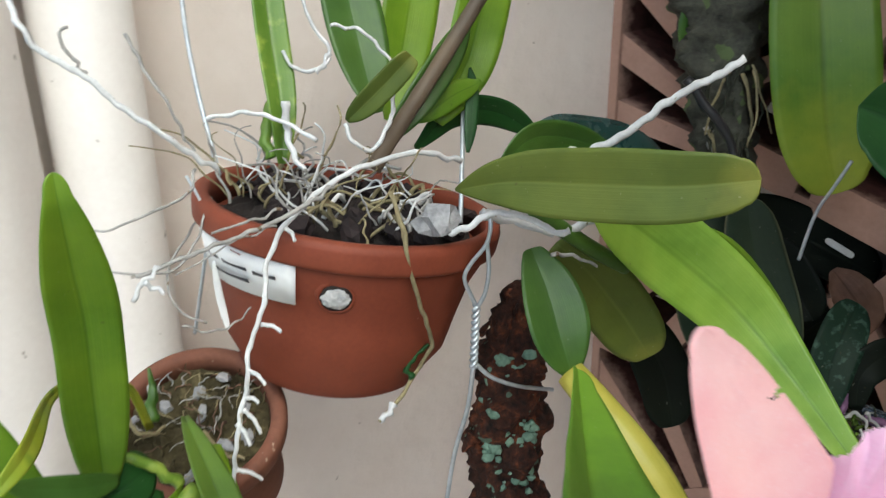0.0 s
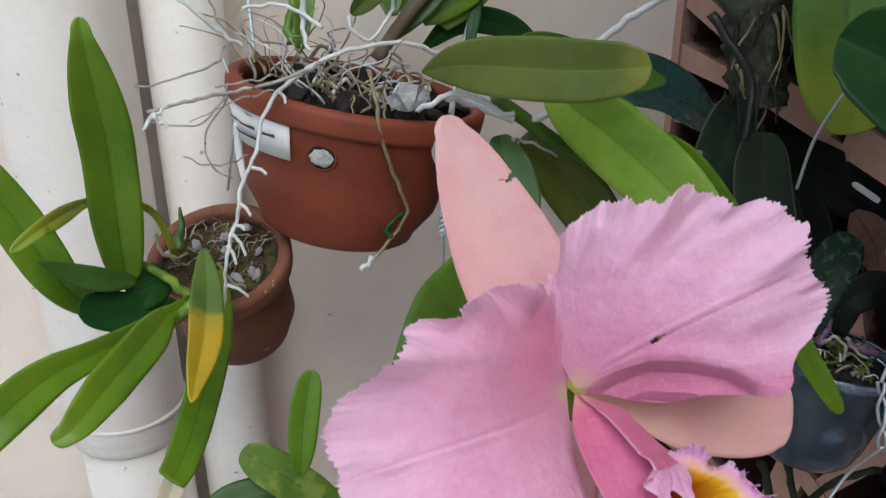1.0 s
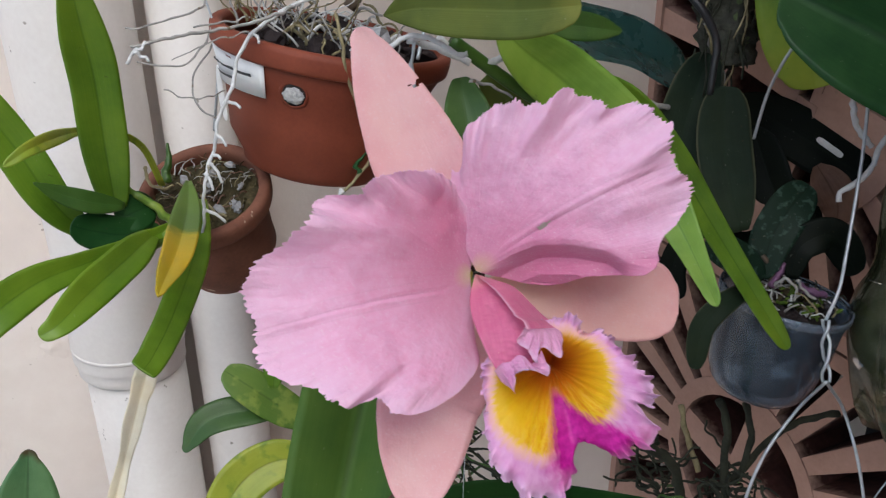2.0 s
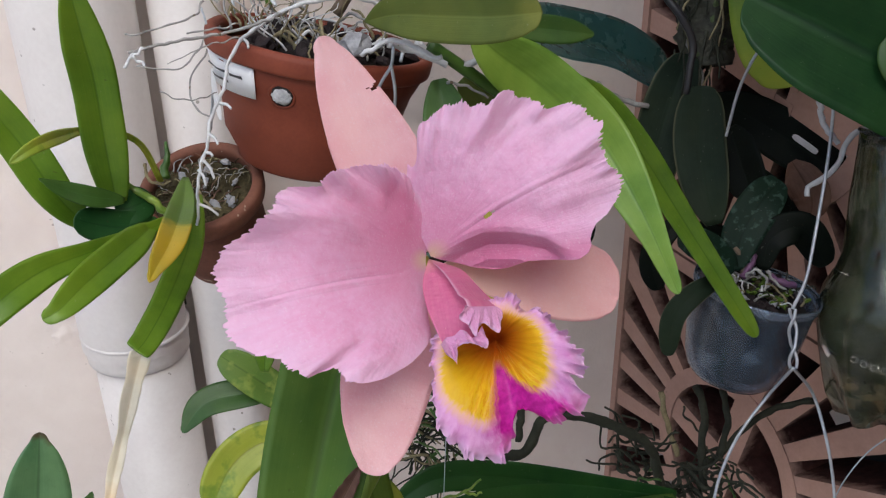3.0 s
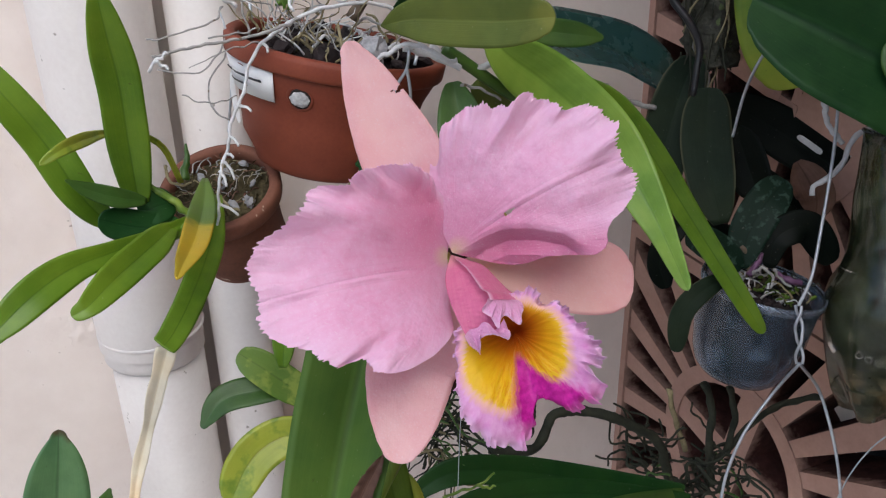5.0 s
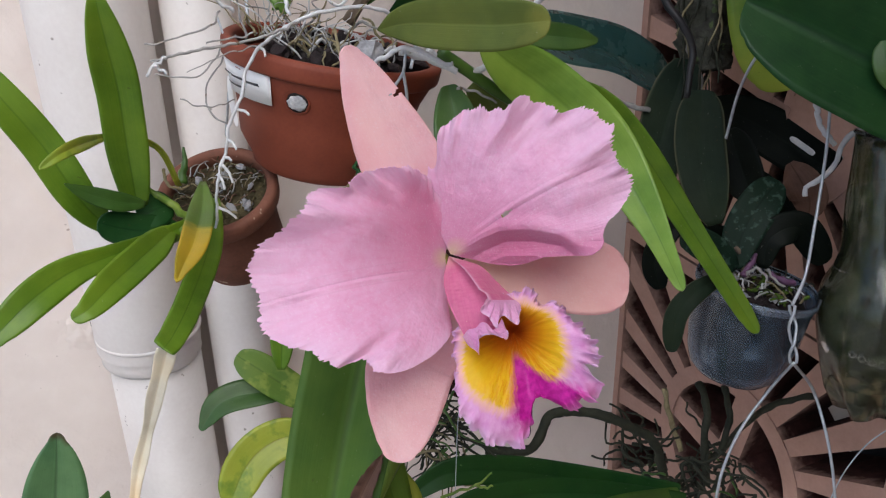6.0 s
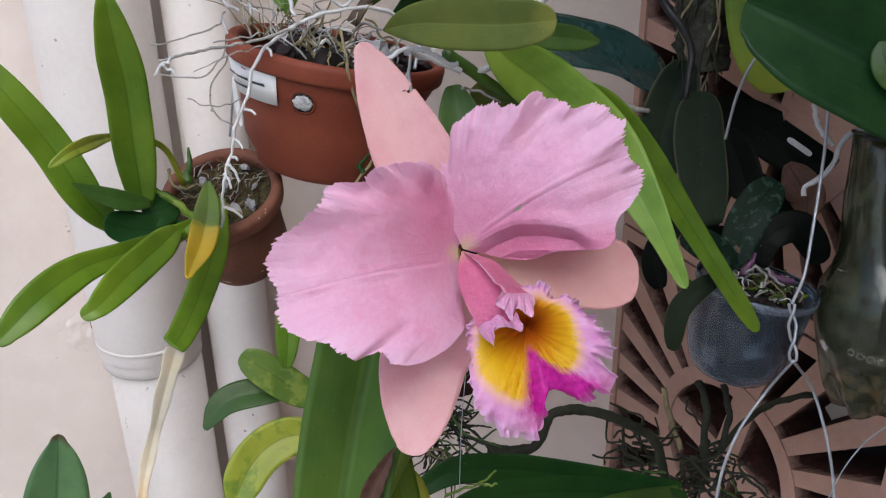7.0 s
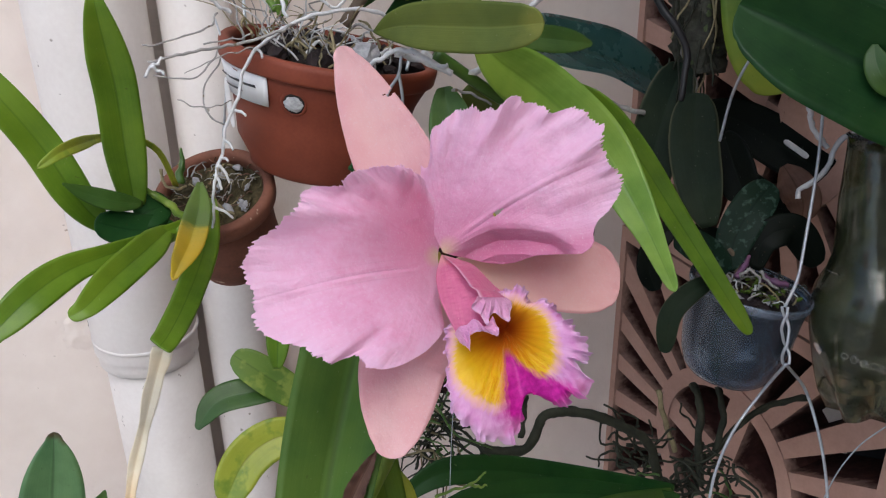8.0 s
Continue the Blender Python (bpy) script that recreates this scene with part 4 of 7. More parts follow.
part("lower_sepal", blade_mesh([(0.1048, 0.1562, 1.2886), (0.0990, 0.1398, 1.2726), (0.0951, 0.1296, 1.2647), (0.0959, 0.1199, 1.2548), (0.0970, 0.1113, 1.2446), (0.0977, 0.1035, 1.2362)], 1.0,
     [0.0046, 0.0097, 0.0138, 0.0170, 0.0178, 0.0153, 0.0114, 0.0066, 0.0], None, 0, None, 0.05, 0.08, 0.0007, 1.5, 0.02, 0.0013, 16, 48, 5), sepal, flower, "salmon pink side sepal")
part("side_sepal", blade_mesh([(0.1067, 0.1585, 1.2962), (0.1237, 0.1667, 1.2919), (0.1414, 0.1738, 1.2877), (0.1596, 0.1801, 1.2836), (0.1724, 0.1842, 1.2810)], 1.0,
     [0.0019, 0.0028, 0.0047, 0.0085, 0.0128, 0.0132, 0.0118, 0.0080, 0.0],
     [0.0019, 0.0047, 0.0085, 0.0130, 0.0170, 0.0189, 0.0170, 0.0113, 0.0], 0, None, 0.05, 0.10, 0.0008, 1.5, 0.02, 0.0013, 16, 48, 8), side_sepal_mat, flower, "salmon pink side sepal")
LEFT_REACH = [12.1, 16.2, 20.1, 21.7, 23.3, 24.8, 26.4, 28.0, 30.1, 32.2, 34.1, 35.6, 37.0, 38.5, 39.9, 41.8, 43.7, 45.6, 47.6, 49.8, 52.4, 54.0, 54.4, 53.8, 62.4, 65.6, 67.2, 67.7, 71.3, 73.9, 77.5, 80.4, 82.7, 82.2, 80.7, 80.7, 82.1, 82.9, 80.9, 77.5, 71.6, 70.9, 68.4, 65.8, 57.7, 57.1, 57.5, 56.1, 53.7, 51.0, 48.0, 44.9, 42.0, 39.3, 36.7, 34.0, 31.6, 29.2]
RIGHT_REACH = [18.0, 24.0, 29.0, 32.5, 35.5, 37.5, 39.4, 40.6, 41.6, 42.9, 45.7, 47.6, 49.4, 51.2, 53.0, 54.8, 56.4, 57.7, 58.1, 58.5, 59.0, 59.6, 60.4, 61.6, 67.3, 68.8, 69.1, 69.3, 70.0, 70.5, 70.5, 74.9, 77.5, 79.3, 78.9, 78.6, 81.3, 78.2, 76.0, 75.1, 75.4, 75.8, 75.9, 76.3, 74.1, 71.7, 68.8, 64.1, 62.3, 61.4, 61.6, 60.4, 57.0, 37.5, 34.2, 31.7, 29.4, 26.4, 22.9, 19.3]
part("petal", fan_mesh((0.1030, 0.1516, 1.3032), (0.0511, 0.0888, 1.3177), -105.6, 76.4, LEFT_REACH, 0.011, 1, (0.0033, 2.0, 0.030, 0.26, 0.38), (0.10, 0.84), lower_swell), petal_one, flower, "broad pink petal with a ruffled, frayed margin")
part("petal", fan_mesh((0.1053, 0.1510, 1.3051), (0.1725, 0.1632, 1.3435), 92.5, -38.8, RIGHT_REACH, 0.006, 2, (0.0068, -2.2, 0.058, 0.04, 0.08), (0.08, 0.80), lower_valley, gaps=((0.628, 0.38, 0.012, 0.03),)), petal_two, flower, "broad pink petal with a ruffled margin and a small hole")
part("column", tube_mesh([(0.1010, 0.1567, 1.3009), (0.1019, 0.1516, 1.2995), (0.1035, 0.1481, 1.2963)], 0.0016, 0.0013), bulb_mat, flower, "pale yellow green column")
part("stem", tube_mesh([(0.1012, 0.1639, 1.2921), (0.0974, 0.1779, 1.2585), (0.0808, 0.1828, 1.2117), (0.0655, 0.1803, 1.1723), (0.0522, 0.1705, 1.1401)], 0.0035, 0.0045), fresh, flower, "green flower stem")


def lip_mesh(center, toward, across, radii, depth, nr=46, na=760):
    """The spread front of the lip: a flaring fan round its throat, its margin gathered into small rounded ruffles."""
    c, n, r = Vector(center), Vector(toward).normalized(), Vector(across)
    r = (r - n * r.dot(n)).normalized()
    up = n.cross(r)
    bm = bmesh.new()
    uv = bm.loops.layers.uv.new("UVMap")
    flat = bm.loops.layers.uv.new("Flat")
    a0, a1 = radians(92), radians(-214)
    grid, back, place = [], [], []
    for j in range(nr + 1):
        v = 1 - (1 - j / nr) ** 1.5
        rim, outer = ease(0.80, 1, v), ease(0.90, 1, v)
        row, low, spots = [], [], []
        for i in range(na + 1):
            s = -0.05 + 1.18 * i / na
            rad = 0.001 * float(np.interp(s, np.linspace(0, 1, len(radii)), radii))
            soft = 0.001 * float(np.interp(s, np.linspace(0, 1, 9), radii[3::7]))
            rad = soft + (rad - soft) * v ** 4
            strong = 0.55 + 0.45 * noise.noise((s * 9, 31, 2))
            beat = 2 * math.pi * (s * 27 + 1.1 * noise.noise((s * 11, 5, 1)) + 0.22 * noise.noise((s * 5, v * 5, 3)))
            fast = 2 * math.pi * (s * 66 + 2.2 * noise.noise((s * 17, 8, 4)) + 0.3 * v)
            a = a0 + (a1 - a0) * (s + rim * 0.0085 * math.cos(beat) * strong + outer * (0.0032 * math.cos(fast + 0.8) + 0.004 * noise.noise((s * 60, 2, v * 3))))
            fr = 1 + outer * (0.05 * abs(math.sin(0.5 * fast)) ** 0.6 + 0.02 * math.sin(beat) - 0.03 - 0.25 * max(0.0, noise.noise((s * 24, 13, 5)) - 0.22) + 0.05 * noise.noise((s * 34, 3, 2)) + v ** 20 * (0.045 * abs(noise.noise((s * 150, 7, 2))) - 0.02) - 0.015)
            lift = depth * (1 - (1 - v) ** 2.2) - 0.5 * depth * max(0, v - 0.55) ** 1.2
            lift += rim * strong * 0.0042 * math.sin(beat) + outer * (0.0019 * math.sin(fast) + 0.0022 * noise.noise((s * 44, v * 3, 6)))
            lift += rim * 0.004 * noise.noise((s * 12, v * 2, 4))
            theta = 92 - 306 * s
            lift += 0.0045 * v * (math.exp(-((theta + 118) / 26) ** 2) + math.exp(-((theta + 12) / 30) ** 2)) - 0.0045 * ease(0.2, 0.6, v) * math.exp(-((theta + 74) / 15) ** 2)
            lift += 0.00010 * v * (1 - v) * 4 * math.sin(s * 170 + 3 * noise.noise((s * 20, v * 3, 1)))
            p = c + (r * math.cos(a) + up * math.sin(a)) * (rad * v * fr) + n * lift
            row.append(bm.verts.new(p))
            low.append(bm.verts.new(p - n * 0.0007 * (1 - 0.8 * v ** 6)))
            spots.append((s, rad * v * 20))
        grid.append(row)
        back.append(low)
        place.append(spots)
    for g, flip in ((grid, False), (back, True)):
        for j in range(nr):
            for i in range(na):
                ids = ((i, j), (i, j + 1), (i + 1, j + 1), (i + 1, j))
                ids = ids[::-1] if flip else ids
                f = bm.faces.new([g[y][x] for x, y in ids])
                for loop, (x, y) in zip(f.loops, ids):
                    loop[uv].uv = (place[y][x][0], 1 - (1 - y / nr) ** 1.5)
                    loop[flat].uv = place[y][x]
    for i in range(na):
        f = bm.faces.new((grid[nr][i], back[nr][i], back[nr][i + 1], grid[nr][i + 1]))
        for loop, x in zip(f.loops, (i, i, i + 1, i + 1)):
            loop[uv].uv = (place[nr][x][0], 1)
            loop[flat].uv = place[nr][x]
    return bm


lip_at = Vector((0.1353, 0.1351, 1.2832))
lip = part("lip", lip_mesh(lip_at, EYE_END - lip_at, Vector((0.1576, 0.1424, 1.2828)) - lip_at,
           [15.5, 15.8, 16.0, 17.5, 18.3, 18.4, 17.8, 16.5, 15.2, 15.1, 15.6, 20.5, 20.0, 20.5, 21.0, 21.9, 22.8, 24.3, 25.9, 27.6, 29.6, 31.5, 32.8, 32.0, 29.6, 37.6, 38.9, 39.2, 33.2, 35.5, 34.9, 33.2, 26.6, 24.4, 23.2, 31.7, 40.5, 43.0, 43.2, 42.0, 41.2, 40.7, 38.6, 36.8, 37.0, 34.2, 32.0, 30.4, 29.4, 27.4, 24.5, 24.1, 24.2, 23.8, 23.1, 23.5, 22.6, 22.0, 20.6, 18.0, 16.0, 13.0, 12.0, 12.0], 0.019),
           lip_mat, flower, "frilled lip with yellow throat and magenta stripe")
def fold_mesh(edge_a, edge_b, bulge, us, ripple, waves, seed, pucker=0.0, n=110, m=22, thick=0.0006):
    """One wall of the lip's tube or one frilled lappet of its mouth: stretched from a seam to a free edge that ripples."""
    a, b = spline(edge_a, n), spline(edge_b, n)
    bm = bmesh.new()
    uv = bm.loops.layers.uv.new("UVMap")
    rows, low = [], []
    for j in range(n + 1):
        v = j / n
        tan = (b[min(j + 1, n)] - b[max(j - 1, 0)] + a[min(j + 1, n)] - a[max(j - 1, 0)]).normalized()
        wide = (b[j] - a[j]).length
        to_eye = (EYE_END - (a[j] + b[j]) * 0.5).normalized()
        beat = 2 * math.pi * (v * waves + 0.6 * noise.noise((v * waves * 0.6, seed, 2)))
        row, lo = [], []
        for i in range(m + 1):
            t = i / m
            p = a[j].lerp(b[j], t) + to_eye * (bulge * wide * 4 * t * (1 - t))
            wave = math.sin(beat + 0.8 * t) + 0.45 * math.sin(2.3 * beat + seed) + 0.5 * noise.noise((v * waves * 3, t * 2, seed))
            p += to_eye * (ripple * t ** 1.5 * wave) + tan * (0.7 * ripple * t ** 2 * math.cos(beat))
            p += (b[j] - a[j]) * (t ** 4 * ripple * 45 * (0.6 * noise.noise((v * waves * 4, seed, 5)) + 0.4 * noise.noise((v * waves * 11, seed, 7))))
            p += to_eye * pucker * math.sin(math.pi * t) * (noise.noise((v * 26 - 5 * t, t * 5, seed)) + 0.6 * noise.noise((v * 60 - 9 * t, t * 9, seed + 2)))
            row.append(bm.verts.new(p))
            lo.append(bm.verts.new(p - to_eye * thick * (1 - 0.5 * t)))
        rows.append(row)
        low.append(lo)
    for g, flip in ((rows, False), (low, True)):
        for j in range(n):
            for i in range(m):
                ids = ((i, j), (i + 1, j), (i + 1, j + 1), (i, j + 1))
                f = bm.faces.new([g[y][x] for x, y in (ids[::-1] if flip else ids)])
                for loop, (x, y) in zip(f.loops, ids[::-1] if flip else ids):
                    loop[uv].uv = (us[0] + (us[1] - us[0]) * x / m, y / n)
    for j in range(n):
        for i in (0, m):
            f = bm.faces.new((rows[j][i], low[j][i], low[j + 1][i], rows[j + 1][i]))
            for loop, y in zip(f.loops, (j, j, j + 1, j + 1)):
                loop[uv].uv = (us[0] if i == 0 else us[1], y / n)
    return bm


part("side_lobe", fold_mesh([(0.1064, 0.1457, 1.3070), (0.1136, 0.1444, 1.3066), (0.1206, 0.1419, 1.3064), (0.1273, 0.1371, 1.3043), (0.1329, 0.1341, 1.3017), (0.1386, 0.1326, 1.2997)],
     [(0.1072, 0.1436, 1.3082), (0.1170, 0.1310, 1.3104), (0.1229, 0.1234, 1.3103), (0.1268, 0.1177, 1.3104), (0.1294, 0.1157, 1.3106), (0.1309, 0.1142, 1.3091)], 0.10, (0.45, 1.0), 0.0005, 5, 16, 0.0006), lobe, lip, "rose side lobe folded over the tube")
part("side_lobe", fold_mesh([(0.1063, 0.1455, 1.3067), (0.1072, 0.1363, 1.3024), (0.1113, 0.1275, 1.2991), (0.1173, 0.1193, 1.2954), (0.1228, 0.1140, 1.2911)],
     [(0.1071, 0.1450, 1.3075), (0.1172, 0.1368, 1.3078), (0.1234, 0.1302, 1.3072), (0.1279, 0.1254, 1.3064), (0.1315, 0.1201, 1.3031), (0.1337, 0.1142, 1.2964)], 0.17, (0.16, 0.62), 0.0002, 4, 6, 0.0007), lobe, lip, "rose side lobe rolled into a tube")
part("frill", fold_mesh([(0.1307, 0.1141, 1.3093), (0.1330, 0.1180, 1.3075), (0.1350, 0.1223, 1.3053), (0.1369, 0.1271, 1.3028), (0.1386, 0.1327, 1.2999)],
     [(0.1302, 0.1140, 1.3098), (0.1294, 0.1112, 1.3056), (0.1327, 0.1102, 1.3039), (0.1353, 0.1090, 1.3012), (0.1363, 0.1145, 1.3029), (0.1414, 0.1156, 1.2995), (0.1411, 0.1212, 1.3014), (0.1397, 0.1294, 1.2996)], 0.16, (0.55, 1.0), 0.0011, 6, 9, 0.0006), frill_mat, lip, "mauve frilled edge")
part("frill", fold_mesh([(0.1223, 0.1117, 1.2936), (0.1249, 0.1097, 1.2981), (0.1276, 0.1096, 1.2994), (0.1298, 0.1099, 1.3019), (0.1319, 0.1103, 1.3014), (0.1337, 0.1103, 1.2992), (0.1352, 0.1127, 1.3003), (0.1356, 0.1161, 1.3009)],
     [(0.1248, 0.1091, 1.2916), (0.1277, 0.1065, 1.2926), (0.1304, 0.1051, 1.2917), (0.1298, 0.1065, 1.2967), (0.1327, 0.1069, 1.2989), (0.1361, 0.1075, 1.2989), (0.1397, 0.1081, 1.2978), (0.1390, 0.1113, 1.2987), (0.1363, 0.1152, 1.2999)], 0.14, (0.55, 1.0), 0.0009, 6, 12, 0.0004), frill_mat, lip, "mauve frilled edge")

# the plant that carries the flower
plant = thing("orchid_plant", (0.1064, 0.2870, 1.2296), "orchid with a yellow pseudobulb and glossy green folded leaves", "plant")
part("pseudobulb", tube_mesh([(0.0521, 0.3418, 1.2561), (0.0650, 0.3296, 1.2456), (0.0789, 0.3163, 1.2326), (0.0906, 0.3062, 1.2151), (0.0995, 0.2988, 1.1921)], 0.0068, 0.0125, 24, 14), bulb_mat, plant, "swollen yellow green pseudobulb")
part("leaf", blade_mesh([(0.0525, 0.3449, 1.2543), (0.0476, 0.3500, 1.2686), (0.0418, 0.3598, 1.2860), (0.0339, 0.3722, 1.3023)], 0.0141, (0.3, 0.5, 0.72, 0.95, 1, 0.85, 0.62, 0.4, 0.1), None, 0, None, 0.25, 0.1, nu=12, seed=3), mid_green, plant)
part("leaf", blade_mesh([(0.0539, 0.1122, 1.1404), (0.0508, 0.1338, 1.1718), (0.0488, 0.1591, 1.1984), (0.0483, 0.1870, 1.2289), (0.0560, 0.1942, 1.2767), (0.0520, 0.2310, 1.2819), (0.0515, 0.303, 1.282)], 0.0240, (0.7, 0.8, 0.9, 1, 1, 0.74, 0.46, 0.22, 0.02), None, -5, None, 0.74, -0.05, nu=12, nv=48, seed=4), plant_green, plant, "long folded green leaf")
part("leaf", blade_mesh([(0.0725, 0.1789, 1.0987), (0.0600, 0.1892, 1.1259), (0.0498, 0.2003, 1.1530), (0.0402, 0.2173, 1.1799)], 0.0103, LEAF, None, 20, None, 0.2, seed=5), green, plant)
part("sheath", blade_mesh([(0.0629, 0.1266, 1.1729), (0.0676, 0.1350, 1.1879), (0.0716, 0.1414, 1.1974), (0.0739, 0.1459, 1.2022)], 0.0044, POINTED, None, 0, None, 0.7, 0.5, 0.0022, 6, 0.2), dry_brown, plant, "dry brown flower sheath")
part("leaf", blade_mesh([(0.0605, 0.1921, 1.0866), (0.0548, 0.2007, 1.1083), (0.0500, 0.2079, 1.1272), (0.0470, 0.2101, 1.1370)], 0.0164, LEAF, None, 0, None, 0.2), sallow, plant, "short yellow green leaf")


# ---------------------------------------------------------------- terracotta pot with the tag
def clay_pot(place, up_dir, r_top, r_low, high, band, label, group, material, sides=72):
    ob = thing("flower_pot", place, label, "flower pot", group)
    m = upright(place, up_dir)
    t = 0.006
    prof = [(0.004, -high + 0.0), (r_low - 0.004, -high), (r_low - 0.001, -high + 0.002), (r_low, -high + 0.006), (0.3 * r_top + 0.7 * r_low + 0.0015, -0.75 * high), (0.5 * (r_low + r_top) - 0.001, -0.5 * (high + band)), (0.75 * r_top + 0.25 * r_low - 0.003, -0.3 * high - 0.2 * band), (r_top - 0.0046, -band - 0.0030), (r_top - 0.0048, -band - 0.0012), (r_top - 0.0046, -band - 0.0003),
            (r_top - 0.0014, -band + 0.0002), (r_top - 0.0004, -band + 0.0010), (r_top, -band + 0.0025), (r_top + 0.0006, -0.0040), (r_top + 0.0002, -0.0016), (r_top - 0.0014, -0.0003), (r_top - 0.003, 0.0),
            (r_top - t, -0.0005), (r_top - t - 0.001, -0.003), (r_top - t - 0.003, -band), (r_low - 0.003, -high + 0.008), (0.004, -high + 0.007)]
    part("body", lathe_mesh(prof[:10] + prof[-3:], m, sides), material, ob)
    part("rim", lathe_mesh(prof[9:20] + [prof[9]], m, sides), material, ob)
    return ob, m


POT_UP = (0.1535, 0.144, 0.9776)
pot, pm = clay_pot((-0.0512, 0.3919, 1.3168), POT_UP, 0.0718, 0.045, 0.083, 0.0132, "round terracotta pot hanging from wires, with a white paper tag", "hanging clay pots", terracotta)


def pot_point(deg, z, out=0.0):
    """A place on the outer side of the tagged pot: degrees round from the front, height below the rim."""
    r = 0.0666 + (0.048 - 0.0666) * max(0, (-z - 0.0145) / 0.06) + out
    a = radians(deg - 90)
    return pm @ Vector((r * math.cos(a), r * math.sin(a), z))


def tag_mesh(d0, d1, z0, z1, slope, out, n=18):
    bm = bmesh.new()
    rows = []
    for k in range(n + 1):
        d = d0 + (d1 - d0) * k / n
        s = slope * (d - d0)
        bulge = 0.0012 * math.sin(k * 0.5) + 0.001
        rows.append([bm.verts.new(pot_point(d, z + s, o)) for z, o in ((z0, out + bulge), (z1, out + 0.0004), (z1, out), (z0, out + bulge - 0.0004))])
    for k in range(n):
        for i in range(4):
            j = (i + 1) % 4
            bm.faces.new((rows[k][i], rows[k][j], rows[k + 1][j], rows[k + 1][i]))
    bm.faces.new(rows[0])
    bm.faces.new(list(reversed(rows[-1])))
    bmesh.ops.recalc_face_normals(bm, faces=bm.faces)
    return bm


tag = part("tag", tag_mesh(-88, -31, -0.0134, -0.0352, 0.00005, 0.0017), paper, pot, "white paper tag with two lines of print")
for d0, d1, z in ((-73, -66.5, -0.0221), (-63.5, -50.5, -0.0219), (-47.5, -38, -0.0215), (-69, -50, -0.0277)):
    part("print", tag_mesh(d0, d1, z + 0.0010, z - 0.0010, 0.00006, 0.0031, 6), ink, tag, "bar of dark print")
part("tag_strip", blade_mesh([(-0.1038, 0.3442, 1.3063), (-0.1026, 0.3427, 1.2910), (-0.0998, 0.3407, 1.2741)], 0.0017, BLUNT, thick=0.0004), paper, pot, "loose white strip of the tag")
hole_at = pot_point(-16, -0.0262, 0.0)
out_dir = (pot_point(-14, -0.0262) - hole_at).cross(pot_point(-16, -0.0242) - hole_at).normalized()
part("drain_hole", lathe_mesh([(0.0064, -0.0030), (0.0068, 0.0004), (0.0074, 0.0006), (0.0084, 0.0003), (0.0088, -0.0010)], upright(hole_at, out_dir, (0, 0, -1)), 36, lambda a, i: 1 + 0.10 * noise.noise((2 * math.cos(a), 2 * math.sin(a), 0.4 * i))), terracotta, pot, "chipped rim of the drainage hole")
bm = bmesh.new()
bmesh.ops.create_icosphere(bm, subdivisions=4, radius=1.0)
# the pot wall is closed here; a dark disc paints the hole's shade
part("hole", lathe_mesh([(0.0, 0.0009), (0.0050, 0.0009), (0.0068, 0.0004), (0.0070, -0.002)], upright(hole_at, out_dir, (0, 0, -1)), 30), mix_dark, pot, "dark disc painted in for the shade of the drainage hole")
hm = upright(hole_at + out_dir * 0.0008, out_dir, (0, 0, -1)) @ Matrix.Diagonal((0.0060, 0.0050, 0.0014, 1))
for v in bm.verts:
    v.co = hm @ (v.co * (1 + 0.22 * noise.noise(v.co * 3.1)))
part("plug", bm, foam, pot, "crumpled white plug in the drainage hole")


def heap_mesh(m, radius, height, seed, n=26):
    """An uneven round bed of potting mix."""
    bm = bmesh.new()
    rings = [[bm.verts.new(m @ Vector((0, 0, height)))]]
    for i in range(1, n + 1):
        r = radius * i / n
        ring = []
        for k in range(64):
            a = 2 * math.pi * k / 64
            z = height * (1 - (i / n) ** 2) + 0.005 * noise.noise((r * 90 * math.cos(a), r * 90 * math.sin(a), seed)) + 0.003 * noise.noise((r * 260 * math.cos(a), r * 260 * math.sin(a), seed))
            ring.append(bm.verts.new(m @ Vector((r * math.cos(a), r * math.sin(a), z))))
        rings.append(ring)
    for k in range(64):
        bm.faces.new((rings[0][0], rings[1][k], rings[1][(k + 1) % 64]))
    for i in range(1, n):
        for k in range(64):
            bm.faces.new((rings[i][k], rings[i + 1][k], rings[i + 1][(k + 1) % 64], rings[i][(k + 1) % 64]))
    return bm


def scatter_chips(m, radius, count, size, seed, material, parent, name, label=""):
    rnd = random.Random(seed)
    for k in range(count):
        r, a = radius * math.sqrt(rnd.random()), rnd.uniform(0, 6.28)
        s = size * rnd.uniform(0.6, 1.3)
        b = chip_shape((s, s * rnd.uniform(0.5, 0.9), s * rnd.uniform(0.25, 0.6)), seed + k * 1.7)
        turn = m @ Matrix.Translation((r * math.cos(a), r * math.sin(a), rnd.uniform(0.0, 0.004))) @ Euler((rnd.uniform(-0.7, 0.7), rnd.uniform(-0.7, 0.7), rnd.uniform(0, 6.28))).to_matrix().to_4x4()
        b.transform(turn)
        part(name, b, material, parent, label, smooth=False)


bed = tagged(part("potting_mix", heap_mesh(pm @ Matrix.Translation((0, 0, -0.014)), 0.0615, 0.008, 1), mix_dark), "dark bark potting mix filling the tagged pot", "potting mix")
scatter_chips(pm @ Matrix.Translation((0, 0, -0.006)), 0.055, 46, 0.0085, 11, chip_mat, bed, "bark_chip")
stone = part("stone", chip_shape((0.0085, 0.007, 0.0065), 5), stone_mat, smooth=False)
stone.location = (-0.0061, 0.3404, 1.3289)
tagged(stone, "small grey stone lying on the potting mix", "stone")


# the orchid growing in it
orchid = thing("orchid_plant", pm.translation, "orchid with olive leaves and a mass of silvery aerial roots", "plant")


def leaf(parent, spine, width, material, shape=LEAF, label="", name="leaf", **more):
    return part(name, blade_mesh(spine, width, shape, **more), material, parent, label)


